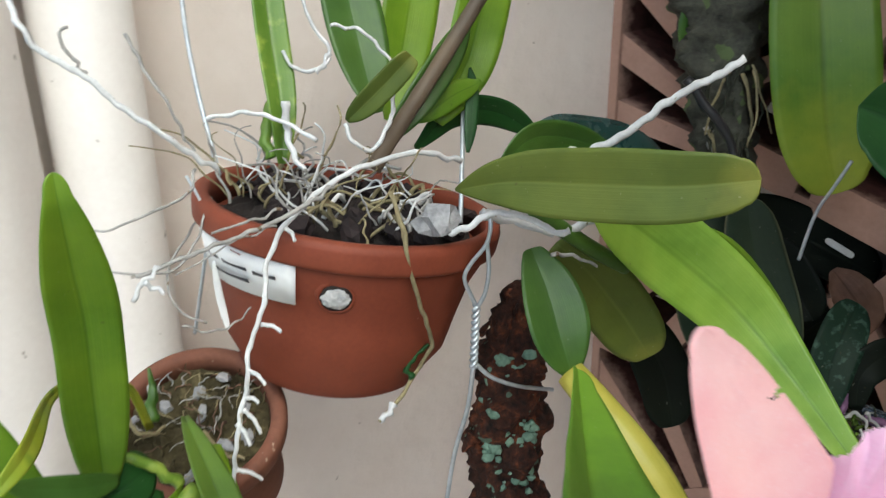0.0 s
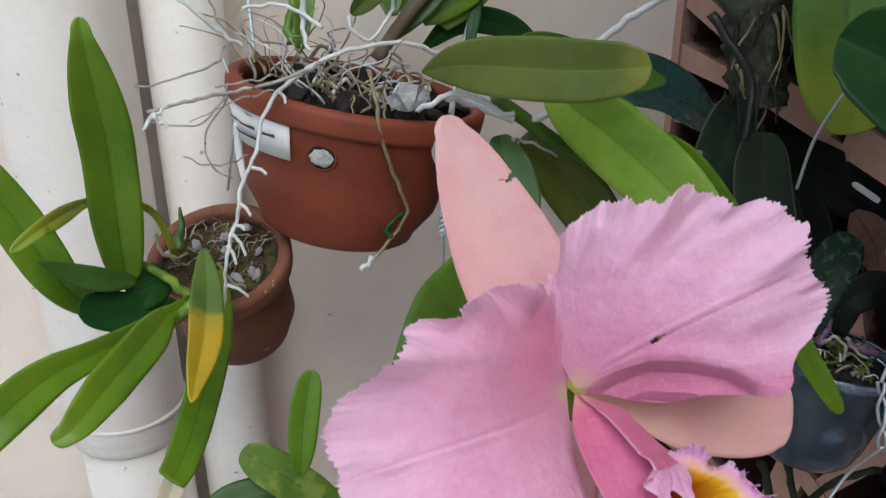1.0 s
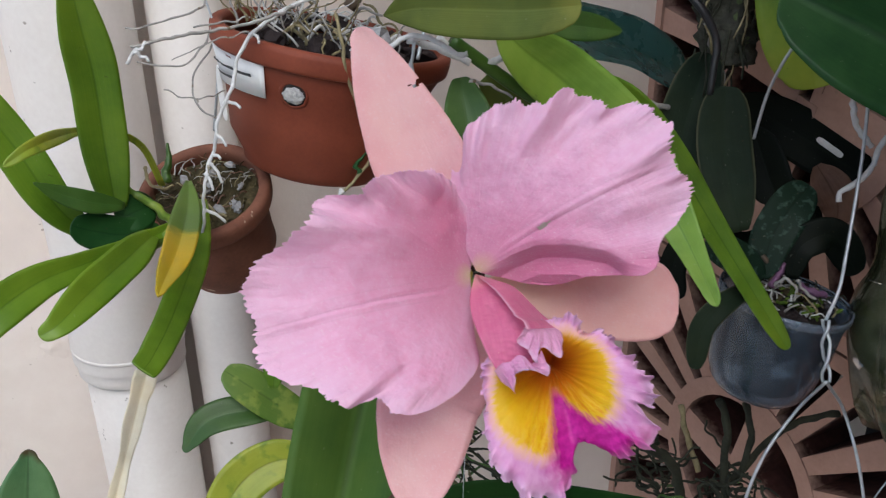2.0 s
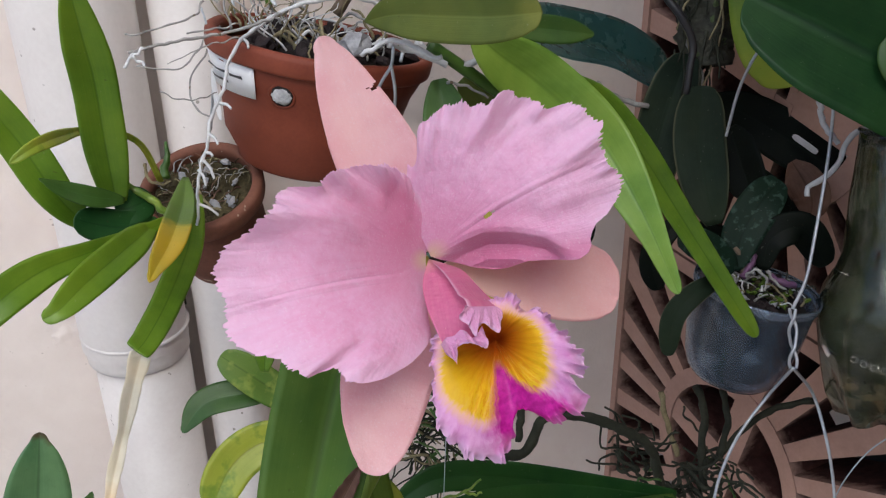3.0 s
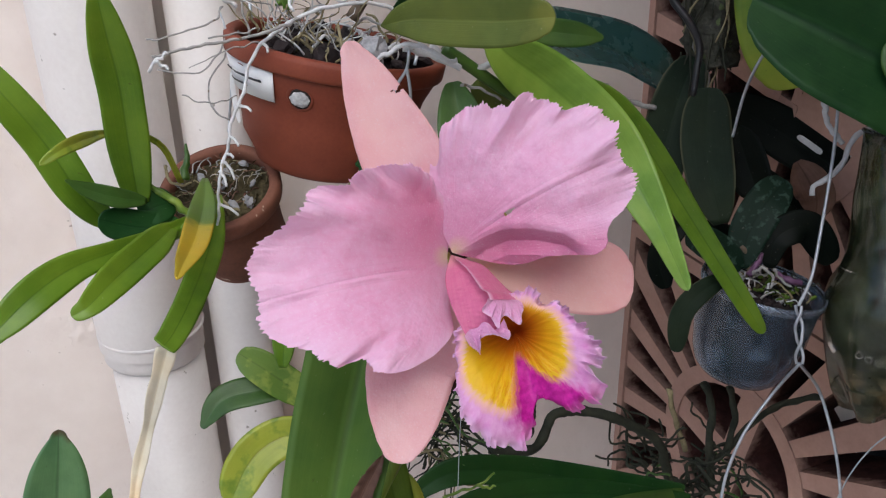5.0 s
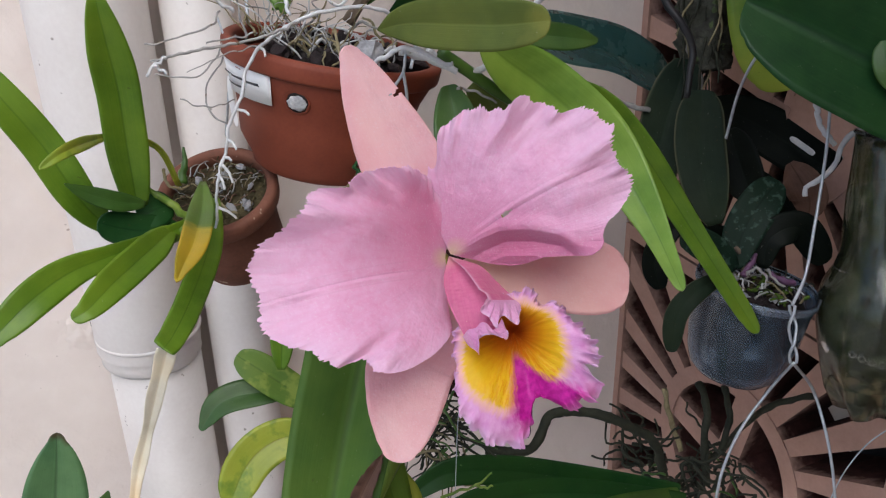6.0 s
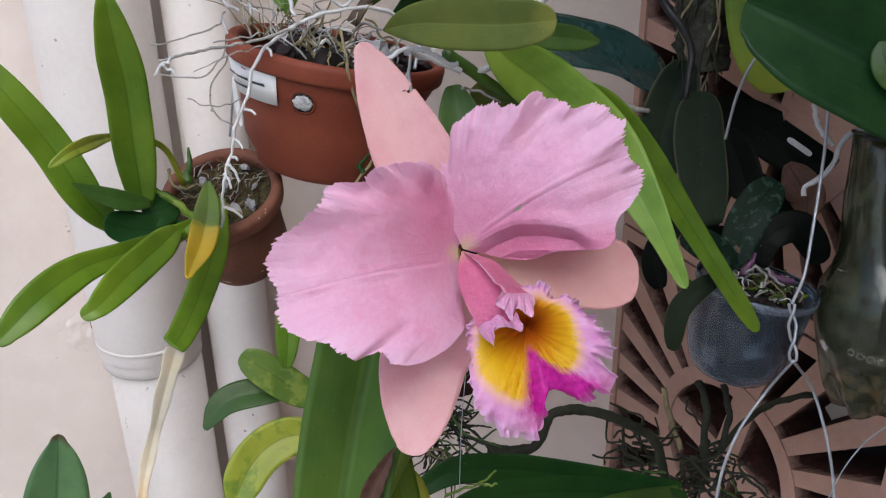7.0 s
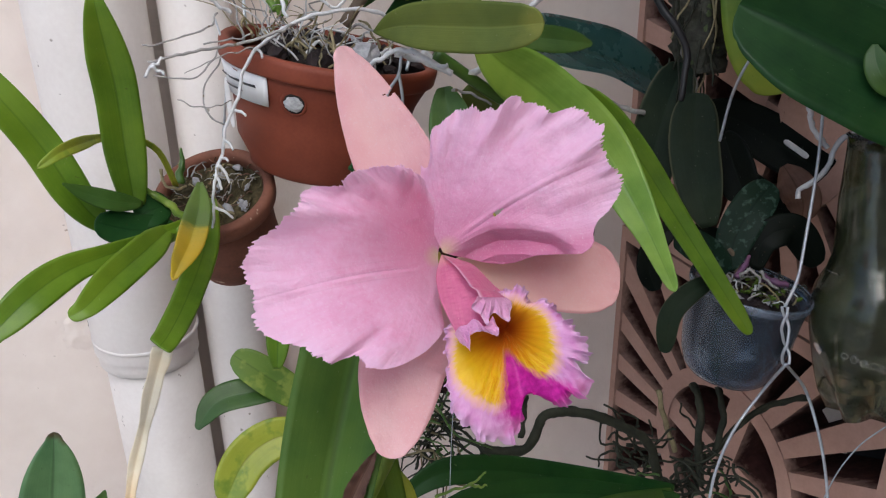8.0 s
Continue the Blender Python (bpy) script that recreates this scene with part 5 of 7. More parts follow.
def root(parent, points, r0, r1=None, material=root_white, label="", name="root", **more):
    more.setdefault("wobble", 0.0012)
    more.setdefault("knots", 0.25)
    return part(name, tube_mesh(points, r0, r1, **more), material, parent, label)


leaf(orchid, [(0.0020, 0.3397, 1.3428), (0.0234, 0.3314, 1.3496), (0.0552, 0.3183, 1.3541), (0.0844, 0.3070, 1.3580), (0.1116, 0.3006, 1.3634)], 0.0140, olive, (0.05, 0.32, 0.62, 0.9, 1, 0.98, 0.86, 0.62, 0.05), "olive green leaf reaching out over the rim", fold=0.22, curl=0.0, nu=14, nv=44, seed=2)
leaf(orchid, [(-0.0785, 0.3780, 1.3392), (-0.0797, 0.3885, 1.3624), (-0.0865, 0.4069, 1.3914), (-0.0947, 0.4310, 1.4331)], 0.0076, sallow_green, BLUNT, "reddish green young shoot", fold=0.5, seed=6)
leaf(orchid, [(-0.0430, 0.4291, 1.3481), (-0.0521, 0.4501, 1.3712), (-0.0625, 0.4739, 1.4007), (-0.0716, 0.4984, 1.4315)], 0.0154, mid_green, fold=0.25, seed=7)
leaf(orchid, [(-0.0373, 0.4375, 1.3413), (-0.0328, 0.4702, 1.3755), (-0.0293, 0.5020, 1.4080), (-0.0280, 0.5267, 1.4374)], 0.0154, green, fold=0.2, seed=8)
leaf(orchid, [(-0.0137, 0.4295, 1.3440), (0.0005, 0.4522, 1.3667), (0.0067, 0.4742, 1.3893), (0.0142, 0.5116, 1.4212)], 0.0145, green, BLUNT, fold=0.2, seed=9)
leaf(orchid, [(-0.0481, 0.3787, 1.3594), (-0.0362, 0.3792, 1.3705), (-0.0262, 0.3813, 1.3804), (-0.0194, 0.3829, 1.3875)], 0.0059, olive, (0.2, 0.5, 0.75, 0.95, 1, 1, 0.95, 0.8, 0.5), "olive leaf with a brown cut end", fold=0.4, seed=10)
leaf(orchid, [(-0.0357, 0.4041, 1.3405), (-0.0228, 0.4123, 1.3560), (-0.0080, 0.4334, 1.3753), (0.0019, 0.4523, 1.3906)], 0.0080, mid_green, fold=0.3, seed=11)
leaf(orchid, [(-0.0232, 0.4233, 1.3322), (-0.0061, 0.4416, 1.3448), (0.0163, 0.4581, 1.3407), (0.0389, 0.4690, 1.3246)], 0.0087, deep, fold=0.15, roll=25, seed=12)
leaf(orchid, [(0.0173, 0.4219, 1.3221), (0.0339, 0.4392, 1.3327), (0.0547, 0.4552, 1.3277), (0.0799, 0.4677, 1.3145)], 0.0093, mid_green, fold=0.15, roll=20, seed=13)
leaf(orchid, [(0.0027, 0.4243, 1.3298), (0.0040, 0.4334, 1.3444), (0.0040, 0.4434, 1.3589), (0.0026, 0.4498, 1.3659)], 0.0036, deep, seed=14)
leaf(orchid, [(-0.0210, 0.4193, 1.3470), (-0.0053, 0.4305, 1.3566), (0.0054, 0.4386, 1.3602), (0.0081, 0.4399, 1.3627)], 0.0061, green, seed=15)
root(orchid, [(-0.0393, 0.3893, 1.3330), (-0.0280, 0.3983, 1.3506), (-0.0121, 0.4154, 1.3728), (0.0081, 0.4364, 1.4028), (0.0209, 0.4521, 1.4226)], 0.0039, 0.0035, stalk_mat, "old grey brown cane", "cane", knots=0.1, wobble=0.0, sides=10)
root(orchid, [(-0.0836, 0.3787, 1.3416), (-0.0863, 0.3827, 1.3509), (-0.0846, 0.3892, 1.3647)], 0.0031, 0.0020, sallow_green, "", "cane", knots=0.1)

# long silver root arching over the rim, with short spurs
root(orchid, [(0.0011, 0.3892, 1.3377), (-0.0158, 0.3676, 1.3489), (-0.0319, 0.3513, 1.3498), (-0.0455, 0.3401, 1.3470), (-0.0567, 0.3295, 1.3404), (-0.0651, 0.3189, 1.3333), (-0.0703, 0.3097, 1.3215), (-0.0704, 0.3023, 1.3104), (-0.0728, 0.2971, 1.3019), (-0.0758, 0.2923, 1.2920), (-0.0763, 0.2872, 1.2810), (-0.0786, 0.2815, 1.2691), (-0.0805, 0.2780, 1.2586), (-0.0819, 0.2789, 1.2491), (-0.0846, 0.2796, 1.2368), (-0.0874, 0.2785, 1.2234)],
     0.0013, 0.0009, root_white, "long silvery aerial root", n=90, sides=9)
for a, b in (((-0.0712, 0.2973, 1.3019), (-0.0628, 0.2949, 1.3002)), ((-0.0764, 0.2895, 1.2860), (-0.0685, 0.2859, 1.2817)), ((-0.0770, 0.2849, 1.2761), (-0.0710, 0.2828, 1.2754)), ((-0.0801, 0.2805, 1.2672), (-0.0745, 0.2773, 1.2591)), ((-0.0640, 0.3189, 1.3333), (-0.0597, 0.3153, 1.3294)), ((-0.0776, 0.2830, 1.2721), (-0.0709, 0.2812, 1.2623)), ((-0.0826, 0.2793, 1.2459), (-0.0733, 0.2840, 1.2377))):
    root(orchid, [a, tuple(0.5 * (x + y) + 0.0006 for x, y in zip(a, b)), b], 0.0010, 0.0007, root_white, "", "root_spur", wobble=0.0002)
root(orchid, [(-0.0245, 0.3373, 1.3423), (-0.0190, 0.3301, 1.3305), (-0.0166, 0.3291, 1.3134), (-0.0128, 0.3353, 1.2905), (-0.0097, 0.3469, 1.2671), (-0.0143, 0.3498, 1.2549), (-0.0175, 0.3474, 1.2503), (-0.0222, 0.3415, 1.2433), (-0.0325, 0.3326, 1.2329)], 0.0010, 0.0010, root_tan, "thin tan root hanging down the pot", n=50)
root(orchid, [(-0.0191, 0.3453, 1.2485), (-0.0207, 0.3465, 1.2537), (-0.0162, 0.3495, 1.2595), (-0.0112, 0.3515, 1.2629)], 0.0016, 0.0009, deep, "dark green root tip", "root_tip")
root(orchid, [(-0.0257, 0.3374, 1.2398), (-0.0325, 0.3326, 1.2329)], 0.0018, 0.0014, root_white, "", "root_tip")
root(orchid, [(-0.0053, 0.3383, 1.3242), (0.0065, 0.3353, 1.3276), (0.0168, 0.3368, 1.3338), (0.0305, 0.3371, 1.3322), (0.0432, 0.3355, 1.3264), (0.0484, 0.3363, 1.3272)], 0.0015, 0.0014, root_white, "silvery root looping beside the pot", n=40)
root(orchid, [(0.0508, 0.4181, 1.3317), (0.0657, 0.4156, 1.3359), (0.0778, 0.4100, 1.3454), (0.0968, 0.4082, 1.3622), (0.1131, 0.4065, 1.3724), (0.1274, 0.4081, 1.3805)], 0.0022, 0.0018, root_white, "stiff white root pointing upward", n=44, wobble=0.002)
root(orchid, [(-0.1013, 0.3563, 1.3441), (-0.1112, 0.3492, 1.3545), (-0.1217, 0.3430, 1.3668), (-0.1324, 0.3407, 1.3757), (-0.1450, 0.3401, 1.3884), (-0.1606, 0.3382, 1.3989), (-0.1658, 0.3369, 1.4090), (-0.1720, 0.3424, 1.4220)], 0.0013, 0.0013, root_white, "long thin white root", n=60)
root(orchid, [(-0.1450, 0.3401, 1.3884), (-0.1494, 0.3441, 1.3931), (-0.1547, 0.3461, 1.3983), (-0.1564, 0.3488, 1.4044), (-0.1531, 0.3495, 1.4054)], 0.0009, 0.0007, root_grey)
root(orchid, [(-0.1093, 0.3534, 1.3513), (-0.1142, 0.3533, 1.3637), (-0.1192, 0.3532, 1.3765), (-0.1252, 0.3559, 1.3834), (-0.1312, 0.3599, 1.3930), (-0.1355, 0.3630, 1.4004)], 0.0006, 0.0008, root_grey)
root(orchid, [(-0.0473, 0.3350, 1.3449), (-0.0605, 0.3166, 1.3407), (-0.0734, 0.2997, 1.3395), (-0.0858, 0.2838, 1.3395), (-0.0975, 0.2730, 1.3376), (-0.1043, 0.2675, 1.3360)], 0.0010, 0.0008, root_grey, "grey forked root", n=50)
root(orchid, [(-0.0975, 0.2730, 1.3376), (-0.1023, 0.2673, 1.3343), (-0.1051, 0.2634, 1.3288)], 0.0011, 0.0009, root_white)
root(orchid, [(-0.1023, 0.2673, 1.3343), (-0.0958, 0.2694, 1.3297)], 0.0011, 0.0009, root_white)
root(orchid, [(-0.0639, 0.3164, 1.3426), (-0.0735, 0.3068, 1.3417), (-0.0859, 0.2963, 1.3408)], 0.0006, 0.0005, root_grey)
root(orchid, [(-0.0931, 0.2736, 1.3140), (-0.0844, 0.2796, 1.3085), (-0.0790, 0.2917, 1.3058), (-0.0768, 0.3042, 1.3056)], 0.0004, 0.0004, root_grey)
root(orchid, [(-0.0679, 0.3210, 1.3335), (-0.0820, 0.3130, 1.3307), (-0.0912, 0.3050, 1.3269), (-0.1034, 0.2993, 1.3214)], 0.0005, 0.0003, root_grey)
root(orchid, [(-0.1109, 0.3555, 1.3442), (-0.1108, 0.3416, 1.3379), (-0.1233, 0.3280, 1.3344), (-0.1370, 0.3196, 1.3308), (-0.1438, 0.3189, 1.3304)], 0.0007, 0.0005, root_grey)
root(orchid, [(-0.1099, 0.3692, 1.3258), (-0.1244, 0.3698, 1.3057), (-0.1319, 0.3638, 1.2940), (-0.1322, 0.3594, 1.2845), (-0.1263, 0.3553, 1.2745), (-0.1143, 0.3540, 1.2696)], 0.0006, 0.0006, root_grey)
root(orchid, [(-0.1045, 0.3489, 1.3287), (-0.1126, 0.3291, 1.3111), (-0.1271, 0.3221, 1.3103), (-0.1410, 0.3213, 1.3111)], 0.0006, 0.0005, root_grey)
root(orchid, [(-0.1131, 0.3837, 1.3577), (-0.0992, 0.3860, 1.3603), (-0.0838, 0.3769, 1.3618), (-0.0702, 0.3710, 1.3587), (-0.0592, 0.3645, 1.3545)], 0.0011, 0.0010, root_white)
root(orchid, [(-0.0640, 0.3961, 1.3760), (-0.0579, 0.4003, 1.3840), (-0.0670, 0.4055, 1.3969), (-0.0724, 0.4115, 1.4108)], 0.0010, 0.0008, root_white)
root(orchid, [(-0.0579, 0.4003, 1.3840), (-0.0641, 0.3966, 1.3772), (-0.0742, 0.3964, 1.3785), (-0.0795, 0.3992, 1.3855)], 0.0011, 0.0008, root_white)
root(orchid, [(-0.0621, 0.4256, 1.3916), (-0.0474, 0.4255, 1.3890), (-0.0366, 0.4219, 1.3792), (-0.0333, 0.4207, 1.3760)], 0.0009, 0.0008, root_white)
root(orchid, [(-0.0296, 0.3950, 1.3675), (-0.0295, 0.3853, 1.3586), (-0.0365, 0.3742, 1.3477), (-0.0444, 0.3704, 1.3528), (-0.0482, 0.3732, 1.3595)], 0.0011, 0.0010, root_white)
root(orchid, [(-0.0753, 0.3802, 1.3674), (-0.0738, 0.3740, 1.3538), (-0.0687, 0.3650, 1.3453), (-0.0638, 0.3591, 1.3436)], 0.0020, 0.0010, root_white)
rnd = random.Random(4)
for k in range(46):
    a, r = rnd.uniform(0, 6.28), 0.055 * math.sqrt(rnd.random())
    p = Vector((r * math.cos(a), r * math.sin(a), -0.006 + 0.006 * rnd.random()))
    d = Vector((rnd.uniform(-1, 1), rnd.uniform(-1, 1), rnd.uniform(0.1, 0.8))).normalized()
    far = rnd.uniform(0.014, 0.036)
    q1 = p + d * far * 0.5 + Vector((rnd.uniform(-1, 1), rnd.uniform(-1, 1), 0.6)) * 0.005
    q2 = p + d * far + Vector((rnd.uniform(-1, 1), rnd.uniform(-1, 1), -0.9)) * 0.009
    for q in (p, q1, q2):
        h = math.hypot(q.x, q.y)
        if h > 0.058:
            q.x, q.y = q.x * 0.058 / h, q.y * 0.058 / h
    thick_r = rnd.uniform(0.0005, 0.0014)
    root(orchid, [pm @ p, pm @ q1, pm @ q2], thick_r, thick_r * 0.7, rnd.choice((root_white, root_grey, root_tan, root_tan)), n=12, sides=6)


for k in range(34):
    a, r = rnd.uniform(1.6, 5.2), 0.06 * math.sqrt(rnd.random())
    p = Vector((r * math.cos(a) * 0.9 - 0.006, r * math.sin(a) * 0.8, -0.004))
    lean = Vector((rnd.uniform(-1.0, 0.5), rnd.uniform(-0.7, 0.5), rnd.uniform(0.5, 1.2))).normalized()
    far = rnd.uniform(0.02, 0.055)
    q1 = p + lean * far * 0.45 + Vector((rnd.uniform(-1, 1), rnd.uniform(-1, 1), 0.3)) * 0.006
    q2 = p + lean * far * 0.8 + Vector((rnd.uniform(-1, 1), rnd.uniform(-1, 1), 0)) * 0.008
    q3 = p + lean * far + Vector((rnd.uniform(-1, 1), rnd.uniform(-1, 1), -0.3)) * 0.012
    thick_r = rnd.uniform(0.0004, 0.0009)
    root(orchid, [pm @ q for q in (p, q1, q2, q3)], thick_r, thick_r * 0.5, rnd.choice((root_white, root_grey, root_tan)), n=14, sides=6)


# ---------------------------------------------------------------- the smaller pot
small_pot, qm = clay_pot((-0.1174, 0.3337, 1.2313), (0.0595, -0.3949, 0.9168), 0.0405, 0.029, 0.072, 0.013, "small weathered terracotta pot hanging tilted beside the pipes", "hanging clay pots", old_clay)
bed2 = tagged(part("moss", heap_mesh(qm @ Matrix.Translation((0, 0, -0.009)), 0.0345, 0.004, 2), moss_mat), "dry brown moss filling the small clay pot", "moss")
scatter_chips(qm @ Matrix.Translation((0, 0, -0.006)), 0.030, 14, 0.004, 31, stone_mat, bed2, "pebble")
rnd = random.Random(9)
for k in range(120):
    a, r = rnd.uniform(0, 6.28), 0.030 * math.sqrt(rnd.random())
    p = Vector((r * math.cos(a), r * math.sin(a), -0.006))
    d = Vector((rnd.uniform(-1, 1), rnd.uniform(-1, 1), rnd.uniform(0, 0.3))).normalized() * rnd.uniform(0.006, 0.016)
    q1, q2 = p + d * 0.5 + Vector((0, 0, 0.003)), p + d
    for q in (q1, q2):
        h = math.hypot(q.x, q.y)
        if h > 0.033:
            q.x, q.y = q.x * 0.033 / h, q.y * 0.033 / h
    root(bed2, [qm @ p, qm @ q1, qm @ q2], rnd.uniform(0.0003, 0.0007), 0.0002, rnd.choice((root_tan, moss_mat, moss_mat, root_grey, dry_brown)), name="fibre", n=8, sides=5)

small = thing("orchid_plant", qm.translation, "orchid with long strap leaves, one yellowing and one dry", "plant")
leaf(small, [(-0.1330, 0.2710, 1.2452), (-0.1267, 0.2634, 1.2825), (-0.1207, 0.2571, 1.3223), (-0.1180, 0.2512, 1.3475), (-0.1155, 0.2460, 1.3698), (-0.1158, 0.2466, 1.3824)], 0.0119, green, (0.5, 0.68, 0.85, 1, 1, 0.98, 0.72, 0.36, 0.02), "upright green strap leaf", fold=0.3, nu=12, nv=48, seed=21)
leaf(small, [(-0.1486, 0.2593, 1.2332), (-0.1536, 0.2468, 1.2571), (-0.1638, 0.2385, 1.2918), (-0.1755, 0.2278, 1.3232), (-0.1920, 0.2228, 1.3485)], 0.0112, green, (0.4, 0.62, 0.82, 1, 1, 0.95, 0.8, 0.55, 0.05), "green strap leaf", fold=0.3, nu=12, nv=44, seed=22)
leaf(small, [(-0.1298, 0.3112, 1.2411), (-0.1291, 0.2975, 1.2704), (-0.1329, 0.2800, 1.2844), (-0.1410, 0.2628, 1.2903), (-0.1230, 0.2108, 1.3035), (-0.1250, 0.1910, 1.3007)], 0.0038, sallow, (0.5, 0.5, 0.5, 0.5, 0.6, 1, 1, 0.7, 0.05), "narrow yellowish leaf", fold=0.3, seed=23)
leaf(small, [(-0.1254, 0.2686, 1.2472), (-0.1332, 0.2526, 1.2553), (-0.1431, 0.2419, 1.2636), (-0.1494, 0.2328, 1.2726)], 0.0059, mid_green, POINTED, fold=0.2, seed=24)
leaf(small, [(-0.1160, 0.2842, 1.2261), (-0.1270, 0.2654, 1.2310), (-0.1359, 0.2540, 1.2373), (-0.1418, 0.2441, 1.2447)], 0.0103, deep, BLUNT, "shaded dark green leaf", fold=0.1, seed=25)
leaf(small, [(-0.1212, 0.2895, 1.2395), (-0.1256, 0.2765, 1.2399), (-0.1313, 0.2677, 1.2381)], 0.0111, deep, BLUNT, fold=0.1, seed=26)
leaf(small, [(-0.1068, 0.2836, 1.2303), (-0.1113, 0.2488, 1.2344), (-0.1136, 0.2158, 1.2403), (-0.1202, 0.1909, 1.2421), (-0.1244, 0.1640, 1.2388), (-0.1325, 0.1370, 1.2264)], 0.0097, green, (0.35, 0.38, 0.42, 0.5, 0.7, 1, 0.95, 0.6, 0.1), "green strap leaf", fold=0.25, nv=44, seed=27)
leaf(small, [(-0.1107, 0.2712, 1.2316), (-0.1013, 0.2356, 1.2366), (-0.0966, 0.1964, 1.2377), (-0.0963, 0.1712, 1.2344), (-0.1014, 0.1644, 1.2317)], 0.0094, green, (0.3, 0.5, 0.72, 0.95, 1, 0.98, 0.8, 0.5, 0.05), fold=0.25, seed=28)
leaf(small, [(-0.1165, 0.3185, 1.2421), (-0.0954, 0.2825, 1.2434), (-0.0650, 0.2263, 1.2518), (-0.0452, 0.1851, 1.2596), (-0.0361, 0.1661, 1.2626)], 0.0080, dying, LEAF, "green leaf with a yellow dying end", fold=0.35, seed=29, nu=12)
leaf(small, [(-0.1000, 0.3026, 1.2396), (-0.0810, 0.2610, 1.2272), (-0.0632, 0.2114, 1.2226), (-0.0531, 0.1790, 1.2221), (-0.0511, 0.1666, 1.2219)], 0.0082, green, (0.5, 0.66, 0.85, 1, 1, 0.95, 0.9, 0.82, 0.7), "green leaf ending in a straight edge", fold=0.06, seed=30)
leaf(small, [(-0.0545, 0.1746, 1.2169), (-0.0662, 0.1740, 1.1875), (-0.0795, 0.1751, 1.1537), (-0.0844, 0.1673, 1.1310), (-0.0842, 0.1554, 1.1086)], 0.0054, dry_tan, (0.95, 1.0, 0.8, 0.86, 0.6, 0.7, 0.52, 0.58, 0.4), "dry straw coloured leaf remnant", "dry_leaf", fold=0.5, jag=0.15, seed=31)
root(small, [(-0.1018, 0.2852, 1.2302), (-0.1101, 0.2689, 1.2270), (-0.1122, 0.2462, 1.2300), (-0.1123, 0.2258, 1.2362)], 0.0044, 0.0026, sallow_green, "yellow green stem", "stem", knots=0.05, wobble=0)
root(small, [(-0.1314, 0.3164, 1.2408), (-0.1310, 0.3227, 1.2523), (-0.1330, 0.3269, 1.2616)], 0.0037, 0.0007, mid_green, "", "shoot", knots=0.05)
root(small, [(-0.1098, 0.2882, 1.2298), (-0.1183, 0.2853, 1.2408), (-0.1290, 0.2807, 1.2499), (-0.1304, 0.2770, 1.2550)], 0.0028, 0.0021, sallow_green, "", "stem", knots=0.05)
for pts in ([(-0.1377, 0.3089, 1.2530), (-0.1336, 0.3040, 1.2456), (-0.1267, 0.3065, 1.2415), (-0.1235, 0.3132, 1.2410)], [(-0.1098, 0.3199, 1.2339), (-0.0989, 0.3139, 1.2269), (-0.0892, 0.3113, 1.2269)]):
    root(small, pts, 0.0011, 0.0008, root_tan)

# leaves of low plants in front of the wall
low_a = thing("orchid_plant", (-0.0448, 0.3107, 1.0649), "small orchid with short glossy leaves low on the wall", "plant")
leaf(low_a, [(-0.0431, 0.3112, 1.0870), (-0.0610, 0.3057, 1.0990), (-0.0809, 0.3013, 1.1143), (-0.0966, 0.2985, 1.1256)], 0.0120, sallow_green, BLUNT, "yellow mottled green leaf", fold=0.25, seed=41)
leaf(low_a, [(-0.0594, 0.3106, 1.0960), (-0.0831, 0.2978, 1.0979), (-0.1039, 0.2834, 1.0950), (-0.1136, 0.2688, 1.0805)], 0.0105, mid_green, LEAF, fold=0.25, roll=15, seed=42)
leaf(low_a, [(-0.0327, 0.2874, 1.0802), (-0.0557, 0.2748, 1.0820), (-0.0713, 0.2584, 1.0721), (-0.0786, 0.2386, 1.0506)], 0.0146, sallow, BLUNT, "yellow green leaf", fold=0.25, seed=43)
leaf(low_a, [(-0.0466, 0.2699, 1.1424), (-0.0464, 0.2767, 1.1668), (-0.0457, 0.2833, 1.1837), (-0.0443, 0.2889, 1.1961)], 0.0079, green, BLUNT, fold=0.25, seed=44)
root(low_a, [(-0.0464, 0.3191, 1.0928), (-0.0438, 0.3073, 1.0578), (-0.0405, 0.2898, 1.0008)], 0.004, 0.005, fresh, "", "stem")
low_b = thing("orchid_plant", (-0.3010, 0.2999, 0.8950), "orchid leaf standing low beside the wide pipe", "plant")
leaf(low_b, [(-0.2945, 0.2851, 0.8852), (-0.2899, 0.2971, 0.9383), (-0.2868, 0.3077, 0.9783), (-0.2868, 0.3157, 1.0040)], 0.0261, cool_green, (0.22, 0.42, 0.68, 0.95, 1, 0.86, 0.58, 0.25, 0.01), "blue green leaf with a brown tip", fold=0.25, seed=45)
leaf(low_b, [(-0.2672, 0.2940, 0.8848), (-0.2586, 0.3047, 0.9216), (-0.2515, 0.3130, 0.9439), (-0.2469, 0.3142, 0.9544)], 0.0117, mid_green, POINTED, fold=0.25, seed=46)

# ---------------------------------------------------------------- bark mount behind the flower
def rough_log(points, radius, material, parent, name, seed, ends=1.0, n=60, sides=28, bite=0.3, broken=0.0):
    bm = tube_mesh(points, radius, radius * ends, n, sides)
    mid = spline(points, n)
    for v in bm.verts:
        c = min(mid, key=lambda q: (q - v.co).length_squared)
        d = v.co - c
        k = 1 + bite * noise.noise(v.co * 60 + Vector((seed, 0, 0))) + 0.5 * bite * noise.noise(v.co * 190) + 0.3 * bite * noise.noise(v.co * 420)
        if broken:
            f = mid.index(c) / (len(mid) - 1)
            k *= min(1.0, 0.3 + 0.7 * f / broken + 0.35 * noise.noise(v.co * 130))
        v.co = c + d * k
    return part(name, bm, material, parent)


